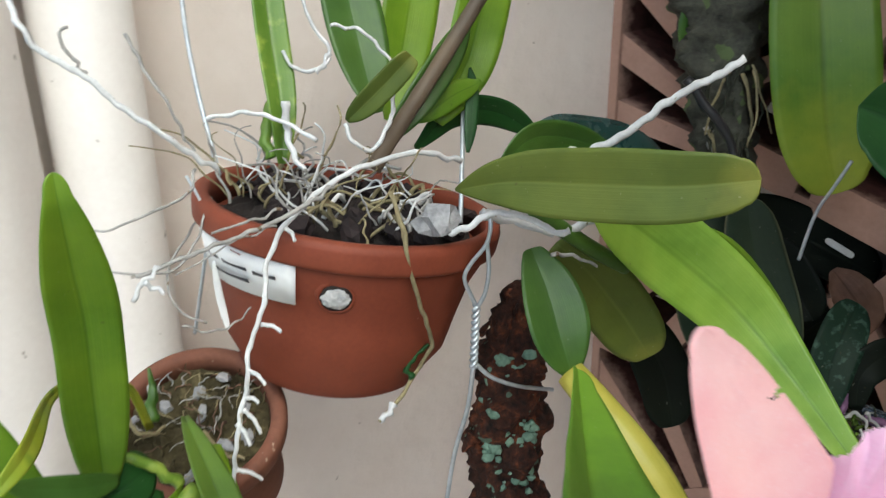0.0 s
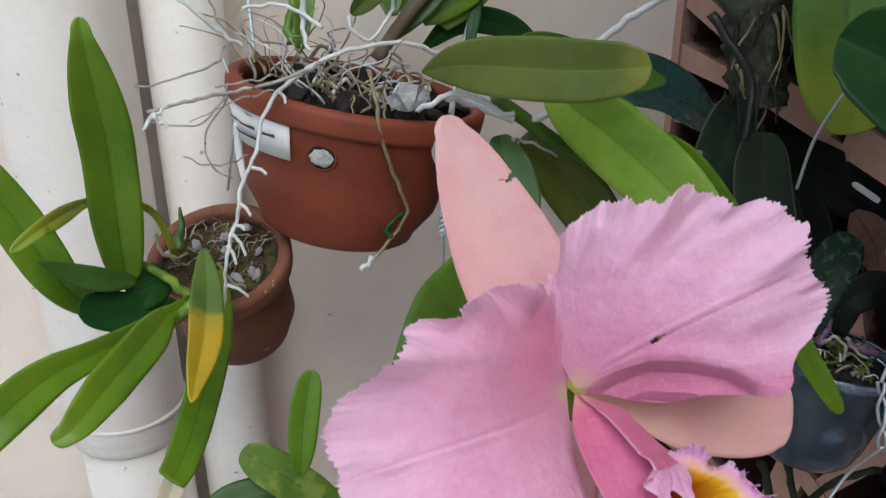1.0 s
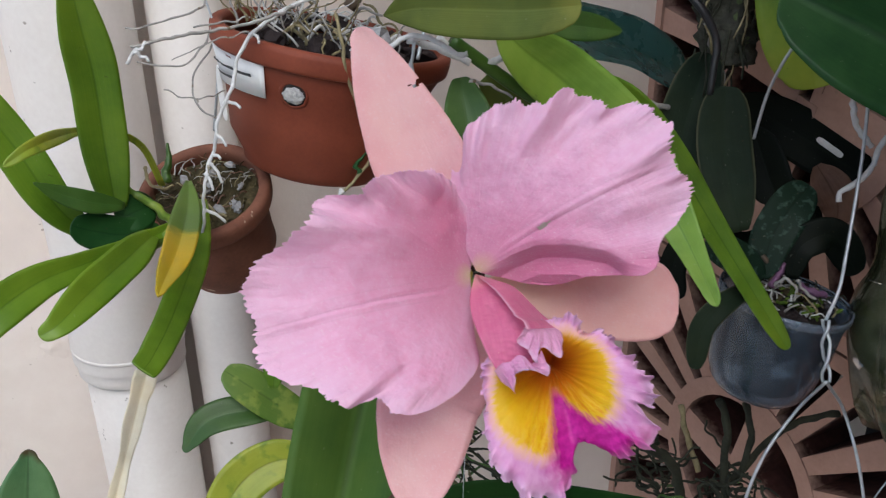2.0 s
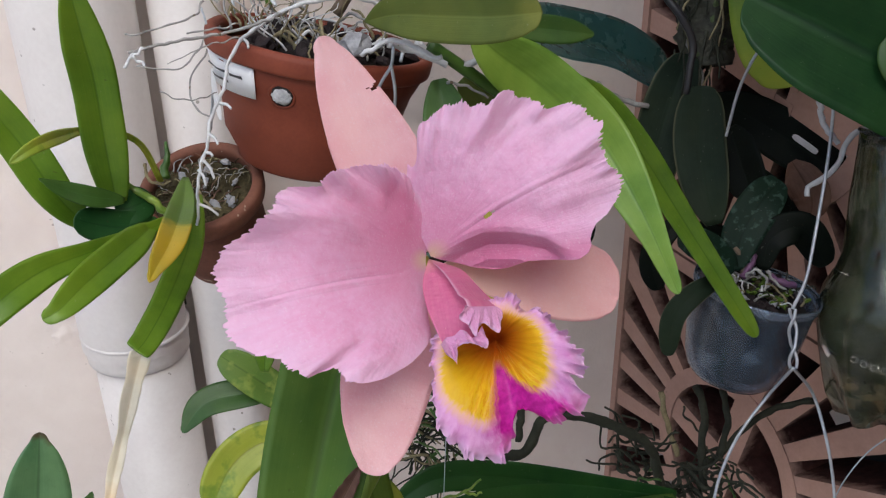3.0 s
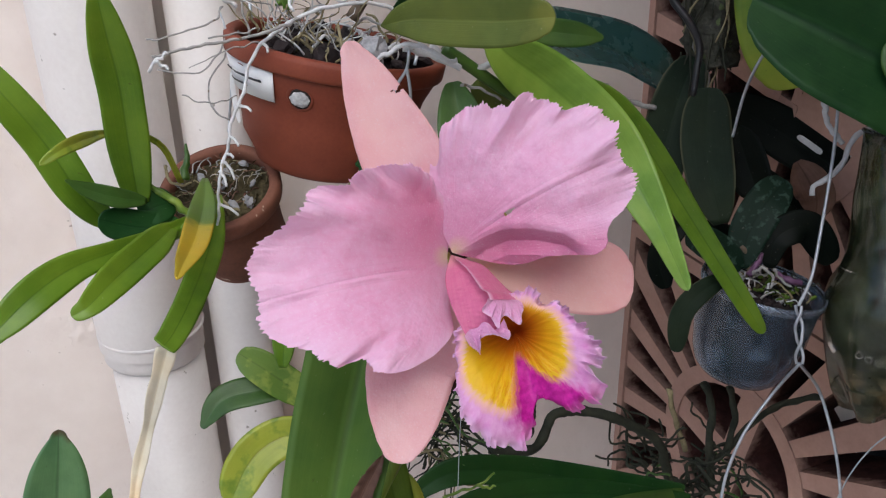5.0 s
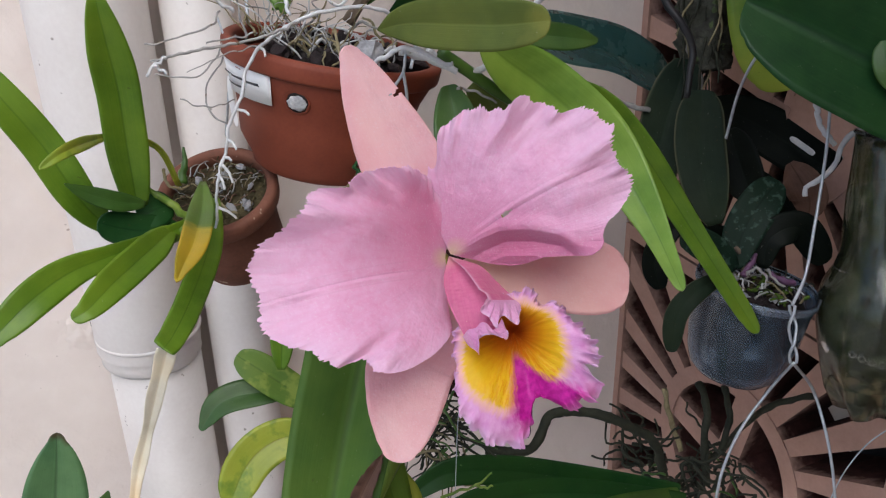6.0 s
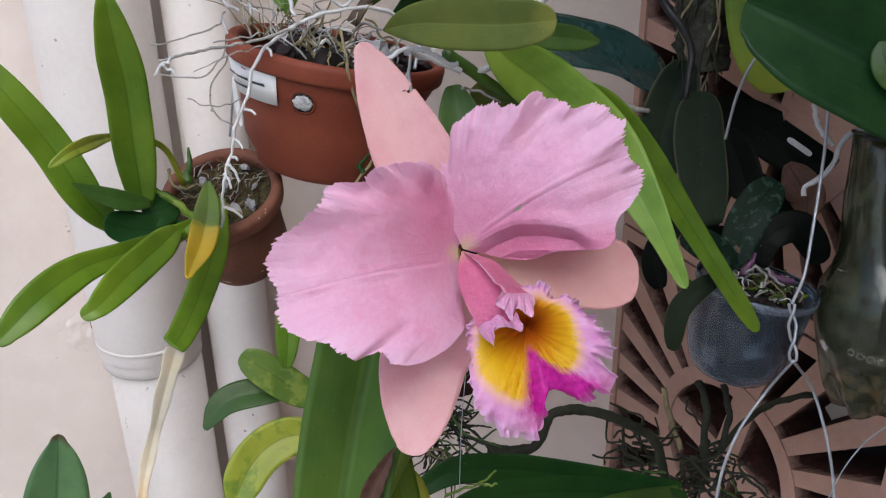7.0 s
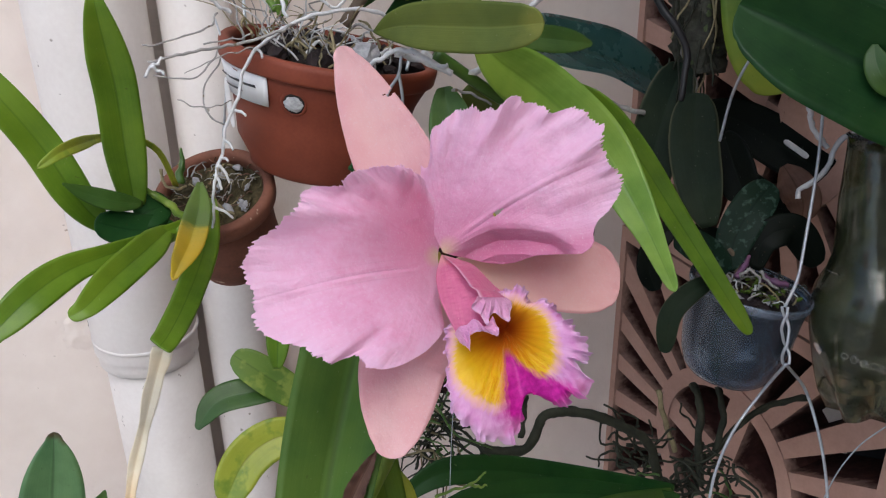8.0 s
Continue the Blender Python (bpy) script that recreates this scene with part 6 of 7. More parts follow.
mount = thing("bark_mount", (0.0286, 0.4056, 1.2489), "hanging piece of dark red bark with pale green lichen", "bark")
rough_log([(0.0331, 0.4132, 1.2645), (0.0295, 0.4083, 1.2474), (0.0265, 0.4044, 1.2227), (0.0254, 0.4020, 1.1818), (0.0263, 0.4002, 1.1299), (0.0291, 0.4019, 1.0613)], 0.0195, bark, mount, "bark", 3, 1.0, bite=0.4, broken=0.24, n=90, sides=40)
lich = random.Random(5)
for k in range(120):
    pick = lich.random()
    face = Vector((0.0256, 0.3838, 1.1807)).lerp(Vector((0.0245, 0.3909, 1.2440)), 0.85 * pick ** 1.7) if k % 3 else Vector((0.0242, 0.3837, 1.1807)).lerp(Vector((0.0265, 0.3832, 1.1288)), pick)
    side = (Vector((0.0434, 0.3901, 1.1767)) - Vector((0.0109, 0.3877, 1.1772))).normalized()
    off = lich.uniform(-0.0135, 0.0145)
    p = face + side * off + (face - Vector((0.0253, 0.3190, 1.2412))).normalized() * (0.0002 + 20 * off * off)
    size = 0.0008 + 0.0030 * lich.random() ** 2
    b = chip_shape((size, size * lich.uniform(0.6, 1.0), 0.0009), k * 2.3)
    b.transform(upright(p, EYE_START - p, (0, 0, 1)))
    part("lichen", b, lichen_mat, mount)
for a, b in (((0.0071, 0.3911, 1.1853), (0.0014, 0.3869, 1.1773)), ((0.0103, 0.3963, 1.2438), (0.0153, 0.3975, 1.2504))):
    part("bark_flake", tube_mesh([a, b], 0.006, 0.001, squash=0.4, knots=0.4), bark, mount)
rnd = random.Random(12)
for k in range(90):
    p = Vector((0.0324, 0.3443, 1.0574)) + Vector((rnd.uniform(-0.020, 0.020), rnd.uniform(-0.015, 0.015), rnd.uniform(-0.03, 0.03)))
    d = Vector((rnd.uniform(-1, 1), rnd.uniform(-0.6, 0.6), rnd.uniform(-1.4, 0.4))).normalized() * rnd.uniform(0.02, 0.05)
    root(mount, [p, p + d * 0.5 + Vector((rnd.uniform(-1, 1), rnd.uniform(-1, 1), rnd.uniform(-1, 1))) * 0.006, p + d], rnd.uniform(0.0006, 0.0013), 0.0005, rnd.choice((root_dark, root_dark, root_dark, root_tan, mid_green)), n=10, sides=6)

# ---------------------------------------------------------------- plants before the pierced wall
bright = thing("orchid_plant", (0.0646, 0.3691, 1.3276), "orchid with long bright green arching leaves", "plant")
leaf(bright, [(0.0570, 0.3613, 1.3399), (0.0691, 0.3685, 1.3236), (0.0934, 0.3871, 1.2990), (0.1303, 0.3882, 1.2669), (0.1625, 0.3634, 1.2333), (0.1889, 0.3276, 1.2050)], 0.0195, fresh, (0.15, 0.5, 0.85, 1, 0.94, 0.64, 0.38, 0.24, 0.04), "bright green arching leaf", fold=0.36, nu=12, nv=50, seed=51)
leaf(bright, [(0.0994, 0.3916, 1.3036), (0.1260, 0.4078, 1.2842), (0.1524, 0.4167, 1.2510), (0.1812, 0.4258, 1.2058), (0.2119, 0.4298, 1.1606), (0.2385, 0.4330, 1.1212)], 0.0115, green, (0.5, 0.7, 0.85, 0.88, 0.76, 0.64, 0.58, 0.44, 0.03), "long green leaf", fold=0.35, nv=50, seed=52)
leaf(bright, [(0.0458, 0.3815, 1.3012), (0.0611, 0.3862, 1.2848), (0.0798, 0.3968, 1.2568), (0.0964, 0.4023, 1.2297)], 0.0167, olive, BLUNT, "olive leaf in shade", fold=0.2, roll=20, seed=53)
root(bright, [(0.0332, 0.3584, 1.3272), (0.0479, 0.3678, 1.3136), (0.0633, 0.3773, 1.2995), (0.0791, 0.3875, 1.2866)], 0.0038, 0.0039, mid_green, "green cane", "cane", knots=0.05, wobble=0)
root(bright, [(0.0427, 0.3612, 1.3044), (0.0514, 0.3683, 1.3012), (0.0642, 0.3743, 1.2932)], 0.0010, 0.0007, root_grey)
for pts in ([(0.0251, 0.3558, 1.3274), (0.0390, 0.3622, 1.3197), (0.0512, 0.3689, 1.3135), (0.0601, 0.3755, 1.3159), (0.0662, 0.3797, 1.3134)], [(0.0124, 0.3464, 1.3289), (0.0239, 0.3538, 1.3244), (0.0429, 0.3611, 1.3151)]):
    root(bright, pts, 0.0024, 0.0021, root_white)

shade_a = thing("orchid_plant", (0.1525, 0.5426, 1.1547), "orchid with dark green leaves in the shade of the corner", "plant")
leaf(shade_a, [(0.0357, 0.5096, 1.2990), (0.0605, 0.5569, 1.2836), (0.1018, 0.6172, 1.2600), (0.1480, 0.6661, 1.2230)], 0.0274, bluish, (0.4, 0.6, 0.8, 1, 1, 0.98, 0.85, 0.55, 0.05), "glossy green leaf with sky sheen painted into its colour", fold=0.3, roll=-44, seed=61, nu=12)
leaf(shade_a, [(0.0570, 0.4133, 1.3268), (0.0768, 0.4243, 1.3239), (0.0970, 0.4351, 1.3203), (0.1134, 0.4446, 1.3168)], 0.0089, mid_green, LEAF, fold=0.2, seed=62)
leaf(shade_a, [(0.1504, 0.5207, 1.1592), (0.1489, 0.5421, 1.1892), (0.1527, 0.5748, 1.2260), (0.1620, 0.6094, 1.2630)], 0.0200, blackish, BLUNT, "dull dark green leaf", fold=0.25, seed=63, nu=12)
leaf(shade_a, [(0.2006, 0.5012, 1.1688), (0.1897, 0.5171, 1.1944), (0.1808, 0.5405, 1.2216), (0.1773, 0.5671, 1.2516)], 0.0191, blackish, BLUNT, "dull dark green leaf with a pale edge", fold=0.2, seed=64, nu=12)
leaf(shade_a, [(0.1816, 0.6340, 1.2193), (0.2131, 0.6385, 1.2080), (0.2523, 0.6306, 1.1906), (0.2933, 0.6215, 1.1700)], 0.0211, shade_leaf, BLUNT, "dark leaf with a pale narrow patch", fold=0.15, seed=65, nu=12)
part("pale_slit", blade_mesh([(0.2498, 0.6168, 1.2018), (0.2595, 0.6159, 1.1962), (0.2700, 0.6128, 1.1905)], 0.0024, (0.4, 0.8, 1, 1, 1, 1, 1, 0.8, 0.3), thick=0.0006), root_white, shade_a, "pale narrow patch on the dark leaf")
leaf(bright, [(0.0906, 0.4342, 1.2401), (0.0985, 0.4278, 1.2249), (0.1088, 0.4239, 1.2028), (0.1147, 0.4176, 1.1761)], 0.0153, shade_leaf, BLUNT, "shaded dark leaf", fold=0.15, seed=66)
leaf(shade_a, [(0.1778, 0.5387, 1.1536), (0.1624, 0.5266, 1.1405), (0.1573, 0.5199, 1.1201), (0.1648, 0.5171, 1.0992)], 0.0100, shade_leaf, BLUNT, "near-black leaf with the corner's shade in its colour", fold=0.2, seed=67)
leaf(shade_a, [(0.1885, 0.5552, 1.1446), (0.2074, 0.5565, 1.1352), (0.2331, 0.5729, 1.1388), (0.2558, 0.5924, 1.1500)], 0.0093, shade_leaf, LEAF, fold=0.2, seed=68)
leaf(shade_a, [(0.2068, 0.6169, 1.1714), (0.2293, 0.6174, 1.1581), (0.2503, 0.6146, 1.1396), (0.2634, 0.6078, 1.1187)], 0.0126, shade_leaf, BLUNT, fold=0.2, seed=69)
# added dark leaf that covers pale blocks to paint in the shade there
leaf(shade_a, [(0.2013, 0.5838, 1.2154), (0.2086, 0.5713, 1.2033), (0.2169, 0.5590, 1.1887), (0.2261, 0.5468, 1.1736)], 0.0165, shade_leaf, BLUNT, "shaded dark leaf", fold=0.2, roll=15, seed=91)
# added brown leaf, stands in for the shaded openings at this spot
leaf(shade_a, [(0.2514, 0.5975, 1.1870), (0.2617, 0.5908, 1.1749), (0.2698, 0.5823, 1.1629), (0.2703, 0.5709, 1.1484)], 0.0150, dry_brown, LEAF, "added brown leaf in place of shaded openings", fold=0.3, curl=0.2, ruffle=0.002, seed=92)
for pts in ([(0.0990, 0.5529, 1.2518), (0.1108, 0.5524, 1.2436), (0.1281, 0.5599, 1.2357), (0.1387, 0.5673, 1.2319)],):
    root(shade_a, pts, 0.0022, 0.0022, root_grey)
root(shade_a, [(0.1336, 0.5810, 1.3272), (0.1535, 0.5750, 1.3036), (0.1663, 0.5740, 1.2826), (0.1668, 0.5605, 1.2459)], 0.0035, 0.0026, black_plastic, "dark dry flower spike", "spike", knots=0.1)

hang = thing("tree_fern_mount", (0.1857, 0.6776, 1.3440), "hanging dark tree fern log with roots", "plant mount")
rough_log([(0.1643, 0.6909, 1.4194), (0.1666, 0.6677, 1.3689), (0.1689, 0.6446, 1.3185), (0.1735, 0.6282, 1.2700), (0.1768, 0.6219, 1.2511)], 0.0370, fern_wood, hang, "log", 8, 0.52, bite=0.4)
rnd = random.Random(21)
for k in range(34):
    p = Vector((0.1700, 0.6180, 1.2817)) + Vector((rnd.uniform(-0.02, 0.02), rnd.uniform(-0.012, 0.01), rnd.uniform(-0.02, 0.05)))
    d = Vector((rnd.uniform(-0.5, 0.5), rnd.uniform(-0.6, 0.2), -1)).normalized() * rnd.uniform(0.02, 0.06)
    root(hang, [p, p + d * 0.5 + Vector((rnd.uniform(-1, 1), rnd.uniform(-1, 0), 0)) * 0.005, p + d], rnd.uniform(0.0007, 0.0016), 0.0006, rnd.choice((root_dark, root_dark, root_dark, root_tan)), n=10, sides=6)
leaf(hang, [(0.2131, 0.6268, 1.4445), (0.2147, 0.6115, 1.3991), (0.2185, 0.5930, 1.3465), (0.2253, 0.5822, 1.2980), (0.2386, 0.5787, 1.2521)], 0.0342, yellow_end, BLUNT, "broad green leaf with a yellow end", fold=0.2, nu=12, seed=71)
leaf(hang, [(0.1546, 0.6611, 1.3856), (0.1512, 0.6511, 1.3645), (0.1468, 0.6461, 1.3424), (0.1469, 0.6429, 1.3235)], 0.0116, mid_green, LEAF, fold=0.2, seed=72)
root(hang, [(0.1571, 0.6140, 1.2857), (0.1650, 0.6108, 1.2637), (0.1737, 0.6100, 1.2456), (0.1749, 0.6066, 1.2274)], 0.0028, 0.0023, root_grey)

broad = thing("orchid_plant", (0.3254, 0.4787, 1.2810), "orchid with very broad dark green leaves", "plant")
leaf(broad, [(0.3540, 0.4845, 1.2740), (0.3089, 0.4751, 1.2957), (0.2687, 0.4714, 1.3140), (0.2323, 0.4702, 1.3301), (0.2024, 0.4700, 1.3419)], 0.0378, deep, (0.4, 0.62, 0.85, 1, 1, 0.96, 0.8, 0.55, 0.05), "broad dark green leaf", fold=0.55, curl=0.05, nu=14, nv=44, seed=81)
leaf(broad, [(0.3082, 0.4613, 1.2924), (0.2946, 0.4588, 1.3029), (0.2880, 0.4625, 1.3140), (0.2863, 0.4675, 1.3223)], 0.0085, mid_green, LEAF, fold=0.2, seed=82)
for pts in ([(0.2576, 0.5246, 1.2656), (0.2622, 0.5171, 1.2486), (0.2748, 0.5171, 1.2341)], [(0.3224, 0.5193, 1.2482), (0.3011, 0.5231, 1.2465), (0.2868, 0.5222, 1.2428), (0.2798, 0.5187, 1.2340), (0.2766, 0.5133, 1.2214), (0.2686, 0.5075, 1.2110), (0.2596, 0.5030, 1.2060), (0.2593, 0.4996, 1.1999)]):
    root(broad, pts, 0.0022, 0.0019, root_white, "pale grey root", n=30)


# ---------------------------------------------------------------- clear cup with a small orchid
cup_place = Vector((0.2361, 0.4820, 1.1334))
cm = upright(cup_place, (0.15, 0.13, 1.0))
cup = thing("plastic_cup", cup_place, "clear plastic cup with damp roots, hung on wire", "plant pot")
part("body", lathe_mesh([(0.002, -0.076), (0.022, -0.076), (0.0285, -0.0735), (0.0335, -0.068), (0.0372, -0.058), (0.0415, -0.036), (0.0428, -0.010), (0.0440, -0.006), (0.0446, -0.002), (0.0440, 0.001), (0.0428, 0.001), (0.0424, -0.003), (0.0416, -0.010), (0.0402, -0.036), (0.0360, -0.057), (0.0323, -0.067), (0.0278, -0.072), (0.022, -0.0745), (0.002, -0.0745)], cm, 56), cup_plastic, cup)
part("rim", lathe_mesh([(0.0444, -0.0050), (0.0454, -0.004), (0.0457, 0.0), (0.0452, 0.0016), (0.0444, 0.001)], cm, 56), clear_plastic("rim_plastic", (0.50, 0.60, 0.74), 0.1, 0.8, (0.30, 0.38, 0.46)), cup, "pale blue plastic rim")
fill = tagged(part("potting_mix", lathe_mesh([(0.001, -0.070), (0.021, -0.070), (0.0290, -0.064), (0.0340, -0.050), (0.0370, -0.022), (0.0385, -0.010), (0.026, -0.006), (0.001, -0.004)], cm, 40, lambda a, i: 1 - 0.05 * abs(noise.noise((3 * math.cos(a), 3 * math.sin(a), i * 0.7)))), mix_dark), "dark bark mix inside the clear cup", "potting mix")
scatter_chips(cm @ Matrix.Translation((0, 0, -0.005)), 0.036, 34, 0.006, 51, chip_mat, fill, "bark_chip")
scatter_chips(cm @ Matrix.Translation((0, 0, -0.003)), 0.034, 16, 0.004, 71, moss_mat, fill, "moss_clump")
scatter_chips(cm @ Matrix.Translation((0, 0, -0.003)), 0.034, 8, 0.004, 91, stone_mat, fill, "pebble")
scatter_chips(cm @ Matrix.Translation((0.012, -0.010, 0.002)), 0.024, 26, 0.0026, 131, green_moss, fill, "moss_clump", "bright green moss")
rnd = random.Random(61)
for k in range(60):
    a, r = rnd.uniform(0, 6.28), 0.034 * math.sqrt(rnd.random())
    p = Vector((r * math.cos(a), r * math.sin(a), 0.0))
    d = Vector((rnd.uniform(-1, 1), rnd.uniform(-1, 1), rnd.uniform(-0.1, 0.5))).normalized() * rnd.uniform(0.008, 0.02)
    pts = [p, p + d * 0.5 + Vector((0, 0, 0.004)), p + d]
    for q in pts:
        h = math.hypot(q.x, q.y)
        if h > 0.039:
            q.x, q.y = q.x * 0.039 / h, q.y * 0.039 / h
    root(fill, [cm @ q for q in pts], rnd.uniform(0.0006, 0.0013), 0.0005, rnd.choice((root_grey, root_white, root_tan, root_dark)), name="fibre", n=8, sides=5)
potted = thing("orchid_plant", cup_place, "small orchid with mottled dark leaves in a clear cup", "plant")
leaf(potted, [(0.2179, 0.4776, 1.1467), (0.2204, 0.4899, 1.1683), (0.2289, 0.5026, 1.1867), (0.2411, 0.5203, 1.2013)], 0.0150, mottled, BLUNT, "dark leaf mottled with pale green", fold=0.15, seed=91)
leaf(potted, [(0.2188, 0.4775, 1.1460), (0.2034, 0.4737, 1.1597), (0.1887, 0.4682, 1.1696), (0.1775, 0.4655, 1.1716)], 0.0116, mottled, BLUNT, "dark leaf mottled with pale green", fold=0.15, seed=92)
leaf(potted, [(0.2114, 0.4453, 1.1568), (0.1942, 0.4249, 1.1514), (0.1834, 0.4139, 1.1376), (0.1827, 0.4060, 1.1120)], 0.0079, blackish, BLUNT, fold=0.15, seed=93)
leaf(potted, [(0.2378, 0.4840, 1.1464), (0.2404, 0.4907, 1.1683), (0.2604, 0.5005, 1.1743), (0.2821, 0.5094, 1.1440)], 0.0121, shade_leaf, BLUNT, "curled blackish leaf", fold=0.1, seed=94)
root(potted, [(0.2234, 0.4766, 1.1414), (0.2246, 0.4817, 1.1504), (0.2167, 0.4847, 1.1609)], 0.0021, 0.0017, stalk_mat, "", "stem")
root(potted, [(0.2242, 0.4750, 1.1424), (0.2294, 0.4810, 1.1505), (0.2317, 0.4872, 1.1562)], 0.0025, 0.0017, plum, "short plum coloured stem", "stem")
root(potted, [(0.2433, 0.4831, 1.1411), (0.2522, 0.4797, 1.1404), (0.2615, 0.4818, 1.1384)], 0.0033, 0.0021, plum, "", "stem")
for pts in ([(0.2272, 0.4736, 1.1445), (0.2323, 0.4730, 1.1513), (0.2410, 0.4725, 1.1449), (0.2401, 0.4683, 1.1376)], [(0.2403, 0.4752, 1.1504), (0.2472, 0.4735, 1.1429), (0.2558, 0.4734, 1.1373)]):
    root(potted, pts, 0.0013, 0.0009, root_grey)

# ---------------------------------------------------------------- bottle
bottle_top, bottle_low = Vector((0.3050, 0.5190, 1.2474)), Vector((0.3295, 0.4785, 1.0564))
axis = (bottle_top - bottle_low).normalized()
bmx = upright(bottle_low, axis)
long_b = (bottle_top - bottle_low).length
bottle = thing("plastic_bottle", bottle_low, "dark green plastic bottle with algae, hung as a planter", "bottle")
feet = lambda a, i: 1.0 if i > 5 else 1 - (0.6, 0.55, 0.45, 0.28, 0.14, 0.05)[i] * (0.5 + 0.5 * math.cos(5 * a + 0.6))
part("body", lathe_mesh([(0.010, 0.000), (0.022, -0.013), (0.0300, -0.012), (0.0360, 0.002), (0.0392, 0.020), (0.0414, 0.040), (0.0428, 0.058), (0.0422, 0.074), (0.0384, 0.087), (0.0310, 0.099), (0.0270, 0.110), (0.0254, 0.128), (0.0240, 0.150), (0.0214, 0.168), (0.0196, 0.184), (0.0186, long_b),
                         (0.0172, long_b), (0.0182, 0.184), (0.0200, 0.168), (0.0226, 0.150), (0.0240, 0.128), (0.0256, 0.110), (0.0370, 0.087), (0.0408, 0.074), (0.0402, 0.042), (0.03, 0.012), (0.01, 0.010)], bmx, 72, feet), bottle_plastic, bottle)
part("contents", lathe_mesh([(0.002, 0.014), (0.024, 0.016), (0.033, 0.03), (0.0375, 0.05), (0.0380, 0.068), (0.034, 0.084), (0.0240, 0.104), (0.0218, 0.13), (0.0195, 0.155), (0.002, 0.162)], bmx, 36, lambda a, i: 1 - 0.10 * abs(noise.noise((3 * math.cos(a), 3 * math.sin(a), i * 0.9)))), wet_moss, bottle, "mossy dark planting mix")
part("seam", lathe_mesh([(0.0188, long_b - 0.0015), (0.0200, long_b - 0.0005), (0.0200, long_b + 0.0008), (0.0175, long_b + 0.0015), (0.0160, long_b + 0.0005)], bmx, 40), cup_plastic, bottle, "cut upper edge")
for k in range(6):
    a = radians(-112 + 9 * k)
    z = 0.044 - 0.002 * k
    p = bmx @ Vector((0.0419 * math.cos(a), 0.0419 * math.sin(a), z))
    o = (bmx.to_3x3() @ Vector((math.cos(a), math.sin(a), 0))).normalized()
    part("dimple", lathe_mesh([(0.0014, 0.0), (0.0020, 0.0007), (0.0027, 0.0004), (0.003, -0.0004)], upright(p, o, (0, 0, -1)), 14), bottle_plastic, bottle)


# ---------------------------------------------------------------- wires
def wire(points, r=0.0012, n=None, label="thin galvanised wire that carries the hanging pots", cat="wire", w=0.0):
    ob = part("wire", tube_mesh(points, r, r, n or 10 * len(points), 7, w), wire_metal)
    return tagged(ob, label, cat, "hanging wires")


def twisted(a, b, turns, gap, r=0.0011):
    """Two strands wound round each other from a to b."""
    a, b = Vector(a), Vector(b)
    t = (b - a).normalized()
    x = t.cross(Vector((0.3, 0.9, 0.1))).normalized()
    y = t.cross(x)
    bm = bmesh.new()
    for s in (0, math.pi):
        pts = []
        for k in range(8 * turns + 1):
            f = k / (8 * turns)
            g = gap * (0.6 + 0.4 * math.sin(f * turns * math.pi * 2) ** 2)
            ang = s + f * turns * 2 * math.pi
            pts.append(a.lerp(b, f) + (x * math.cos(ang) + y * math.sin(ang)) * g)
        tube_mesh(pts, r, r, 10 * turns * 3, 7, bm=bm)
    return tagged(part("twisted_wire", bm, wire_metal), "two strands of galvanised wire twisted together", "wire", "hanging wires")


wire([(-0.1462, 0.4673, 1.4131), (-0.1401, 0.4468, 1.3914), (-0.1305, 0.4246, 1.3657), (-0.1205, 0.4061, 1.3430), (-0.1130, 0.3921, 1.3281)])
wire([(-0.1180, 0.3632, 1.3381), (-0.1107, 0.3552, 1.3313), (-0.1040, 0.3467, 1.3238)], 0.0007)
wire([(-0.1104, 0.3649, 1.3166), (-0.1163, 0.3639, 1.2914), (-0.1264, 0.3686, 1.2555)], 0.0009)
wire([(-0.0024, 0.5040, 1.4077), (-0.0013, 0.4701, 1.3698), (-0.0001, 0.4253, 1.3324), (0.0006, 0.3958, 1.3041)])
wire([(0.0128, 0.3593, 1.3260), (0.0161, 0.3457, 1.3271), (0.0148, 0.3444, 1.3173), (0.0081, 0.3458, 1.3070), (0.0051, 0.3465, 1.2996), (0.0074, 0.3492, 1.2906), (0.0100, 0.3524, 1.2828)], 0.0010)
wire([(0.0148, 0.3444, 1.3173), (0.0156, 0.3467, 1.3030), (0.0138, 0.3497, 1.2905), (0.0105, 0.3521, 1.2821)], 0.0010)
twisted((0.0100, 0.3526, 1.2832), (0.0089, 0.3495, 1.2528), 5, 0.0014)
wire([(0.0089, 0.3495, 1.2528), (0.0058, 0.3594, 1.2245), (-0.0013, 0.3703, 1.1896), (-0.0064, 0.3752, 1.1531)])
wire([(0.0089, 0.3506, 1.2552), (0.0171, 0.3550, 1.2442), (0.0304, 0.3653, 1.2330), (0.0471, 0.3871, 1.2175)], 0.0010, label="galvanised wire tied round the bark mount")
wire([(0.2671, 0.5226, 1.2670), (0.2691, 0.5070, 1.2253), (0.2672, 0.4765, 1.1785), (0.2649, 0.4578, 1.1563), (0.2587, 0.4420, 1.1418)])
twisted((0.2587, 0.4420, 1.1418), (0.2648, 0.4284, 1.1040), 1, 0.0034)
wire([(0.2648, 0.4284, 1.1040), (0.2539, 0.4469, 1.0665), (0.2376, 0.4281, 1.0415), (0.2286, 0.4113, 1.0156), (0.2259, 0.3965, 0.9896)])
wire([(0.2648, 0.4284, 1.1040), (0.2846, 0.4659, 1.0609), (0.2972, 0.4560, 1.0342), (0.3062, 0.4448, 1.0077), (0.3124, 0.4327, 0.9811)])
wire([(0.2150, 0.5001, 1.3017), (0.2087, 0.5015, 1.2861), (0.2040, 0.5118, 1.2641), (0.2003, 0.5170, 1.2319)], 0.0011)
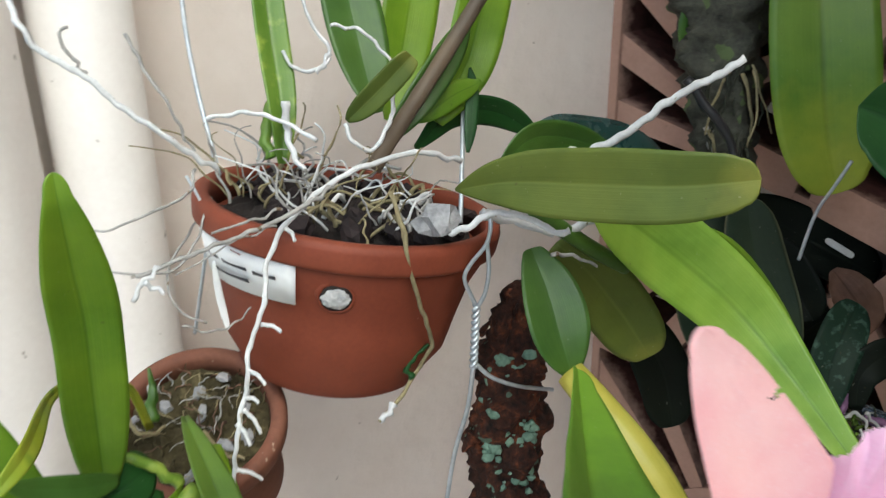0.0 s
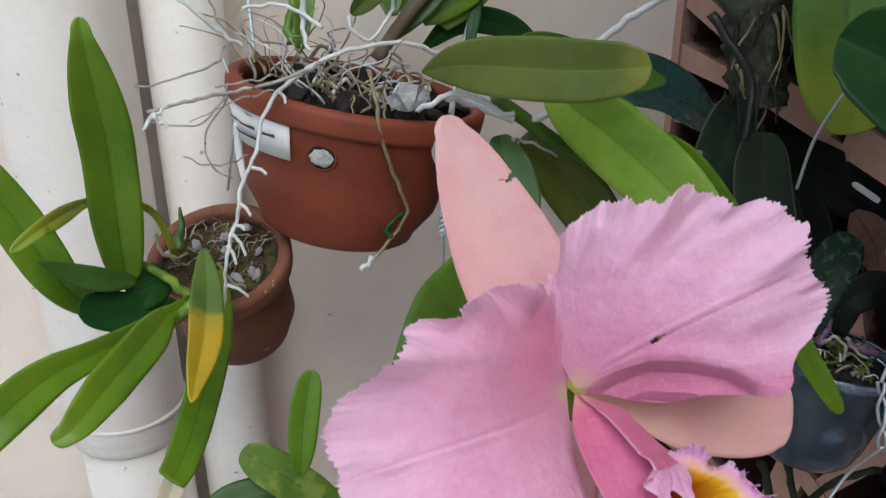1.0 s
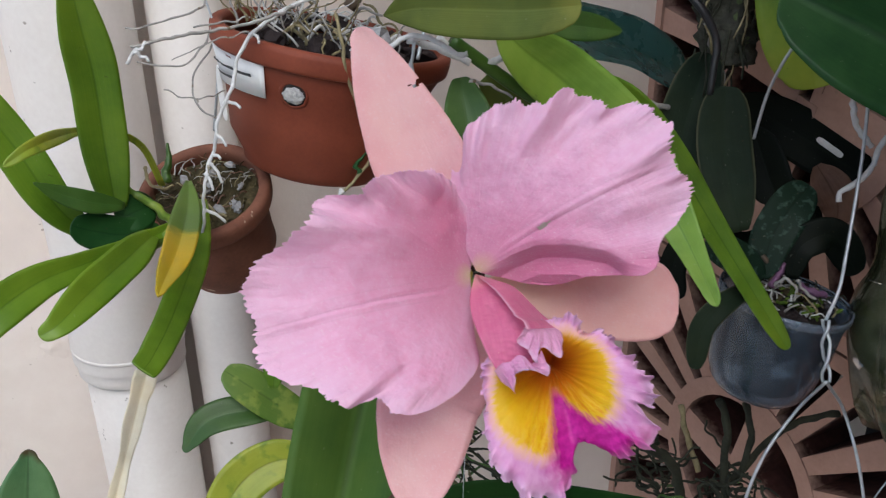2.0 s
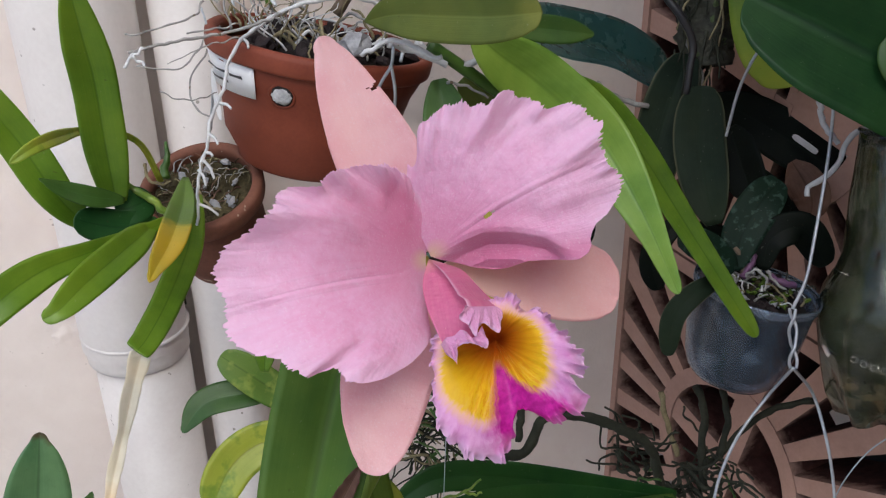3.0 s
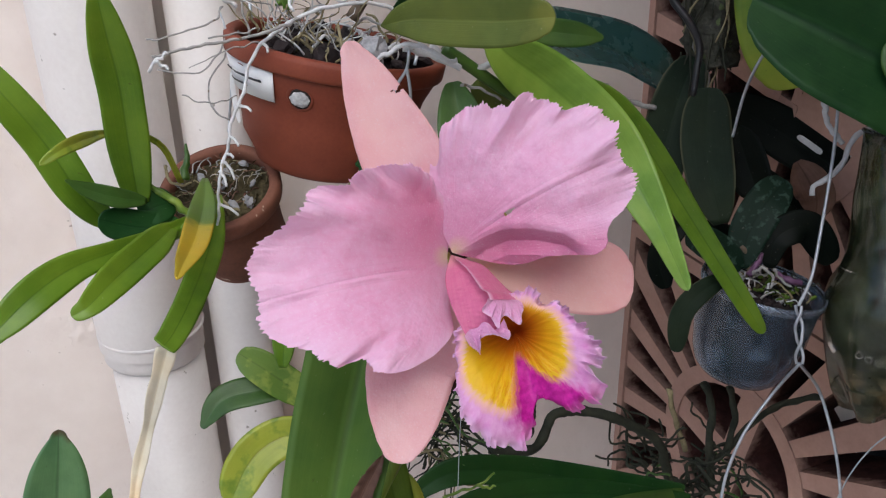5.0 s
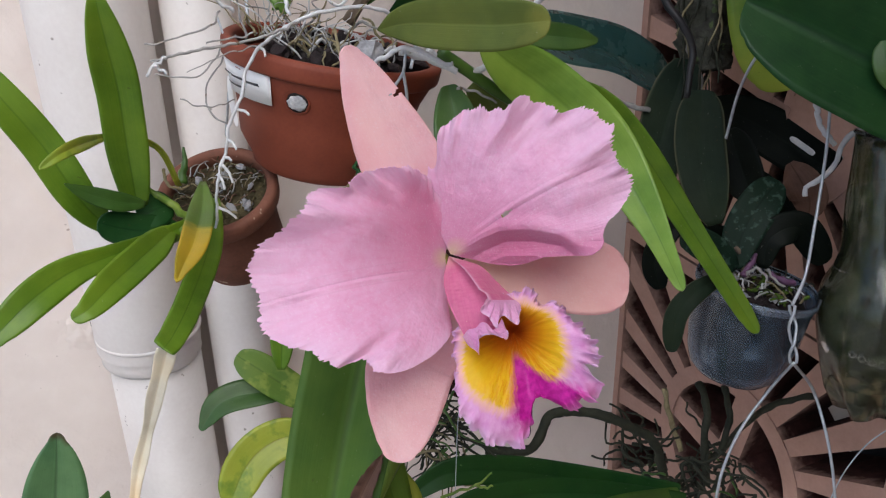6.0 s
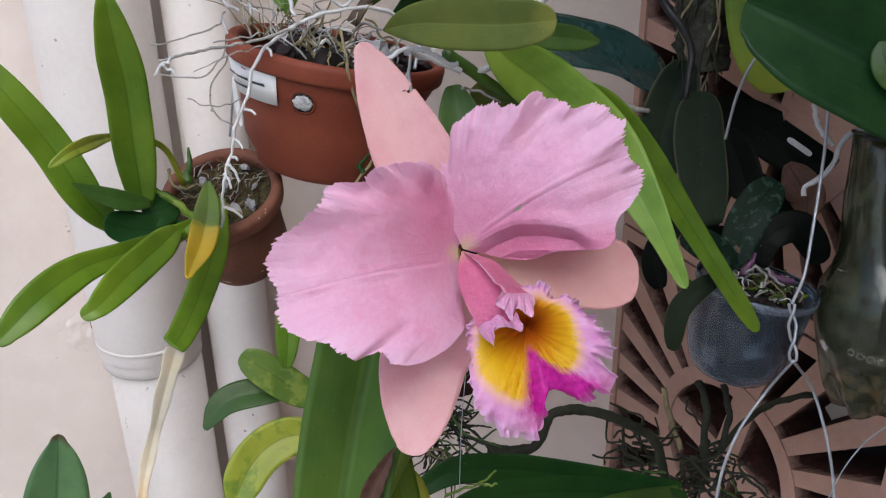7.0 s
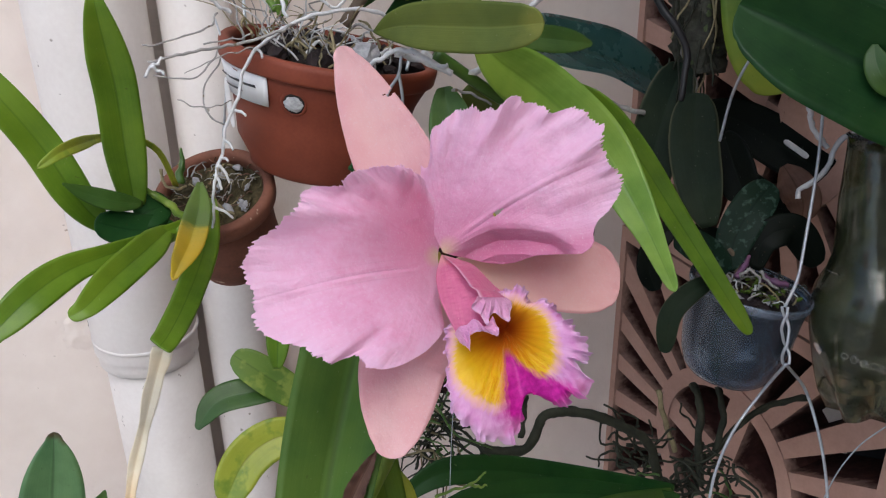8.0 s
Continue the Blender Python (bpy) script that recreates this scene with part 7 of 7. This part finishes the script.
wire([(0.3419, 0.4545, 1.0479), (0.3283, 0.4600, 1.0224), (0.3163, 0.4543, 0.9970), (0.3087, 0.4477, 0.9671)], 0.0006)
wire([(0.0543, 0.3305, 1.1286), (0.0564, 0.3098, 1.0884), (0.0613, 0.2864, 1.0415)], 0.00028)

# ---------------------------------------------------------------- strap leaves and dark roots at the foot
vanda = thing("orchid_plant", (0.1942, 0.4492, 0.9532), "orchid with dark strap leaves and a tangle of thick roots", "plant")
leaf(vanda, [(0.0269, 0.2770, 1.0454), (0.0504, 0.3022, 1.0557), (0.0824, 0.3302, 1.0439), (0.1242, 0.3661, 1.0185), (0.1993, 0.4179, 0.9798)], 0.0102, deep, (0.3, 0.6, 0.9, 1, 1, 0.9, 0.8, 0.7, 0.5), "dark green strap leaf", fold=0.4, nv=40, seed=101)
leaf(vanda, [(0.0485, 0.2610, 1.0461), (0.0802, 0.2953, 1.0462), (0.1281, 0.3458, 1.0223), (0.2044, 0.4162, 0.9735)], 0.0101, deep, (0.3, 0.6, 0.9, 1, 1, 0.9, 0.8, 0.7, 0.5), "dark green strap leaf", fold=0.4, nv=40, seed=102)
leaf(vanda, [(0.1290, 0.3022, 1.0287), (0.1602, 0.3500, 1.0100), (0.1998, 0.4163, 0.9767)], 0.0104, mid_green, (0.3, 0.6, 0.9, 1, 1, 0.9, 0.8, 0.7, 0.5), fold=0.4, seed=103)
root(vanda, [(0.0585, 0.3712, 1.0249), (0.0809, 0.3775, 1.0227), (0.0942, 0.3848, 1.0281), (0.1006, 0.3963, 1.0458), (0.1167, 0.4079, 1.0462), (0.1391, 0.4174, 1.0390), (0.1622, 0.4285, 1.0231), (0.1778, 0.4362, 1.0056), (0.1888, 0.4374, 0.9676)], 0.0039, 0.0040, root_dark, "thick dark green root", n=60)
root(vanda, [(0.0848, 0.3989, 1.0604), (0.0858, 0.3911, 1.0453), (0.0864, 0.3843, 1.0320)], 0.0034, 0.0025, root_dark)
root(vanda, [(0.2030, 0.4762, 1.0426), (0.2117, 0.4748, 1.0235), (0.2136, 0.4646, 0.9921), (0.2198, 0.4556, 0.9603)], 0.0031, 0.0032, root_dark)
root(vanda, [(0.2227, 0.4902, 1.0344), (0.2301, 0.4808, 1.0120), (0.2272, 0.4711, 0.9846)], 0.0027, 0.0027, root_dark)
root(vanda, [(0.2962, 0.5357, 1.0072), (0.2698, 0.5249, 1.0034), (0.2445, 0.5003, 0.9953), (0.2274, 0.4795, 0.9781), (0.2094, 0.4629, 0.9693)], 0.0028, 0.0028, root_dark)
root(vanda, [(0.1767, 0.4915, 1.0213), (0.1841, 0.4828, 1.0005), (0.1965, 0.4736, 0.9753)], 0.0023, 0.0023, root_tan)
rnd = random.Random(77)
base_v = Vector((0.2040, 0.4568, 0.9612))
for k in range(84):
    p = base_v + Vector((rnd.uniform(-0.05, 0.045), rnd.uniform(-0.035, 0.03), rnd.uniform(-0.03, 0.03)))
    d = Vector((rnd.uniform(-1, 1), rnd.uniform(-1, 0.5), rnd.uniform(-0.6, 0.9))).normalized() * rnd.uniform(0.018, 0.05)
    bends = [Vector((rnd.uniform(-1, 1), rnd.uniform(-1, 1), rnd.uniform(-1, 1))) * 0.008 for _ in range(2)]
    root(vanda, [p, p + d * 0.35 + bends[0], p + d * 0.7 + bends[1], p + d], rnd.uniform(0.0009, 0.0020), 0.0008, rnd.choice((root_dark, root_dark, root_dark, mid_green, root_tan)) if k % 4 == 0 else root_dark, n=14, sides=6)
root(vanda, [(0.0565, 0.2722, 1.0621), (0.0663, 0.2775, 1.0658), (0.0769, 0.2826, 1.0689), (0.0856, 0.2893, 1.0759)], 0.0011, 0.0007, sallow_green, "thin yellow green shoot", "shoot")
root(vanda, [(0.0769, 0.2826, 1.0689), (0.0833, 0.2840, 1.0675), (0.0873, 0.2860, 1.0687)], 0.0011, 0.0007, sallow_green, "", "shoot")
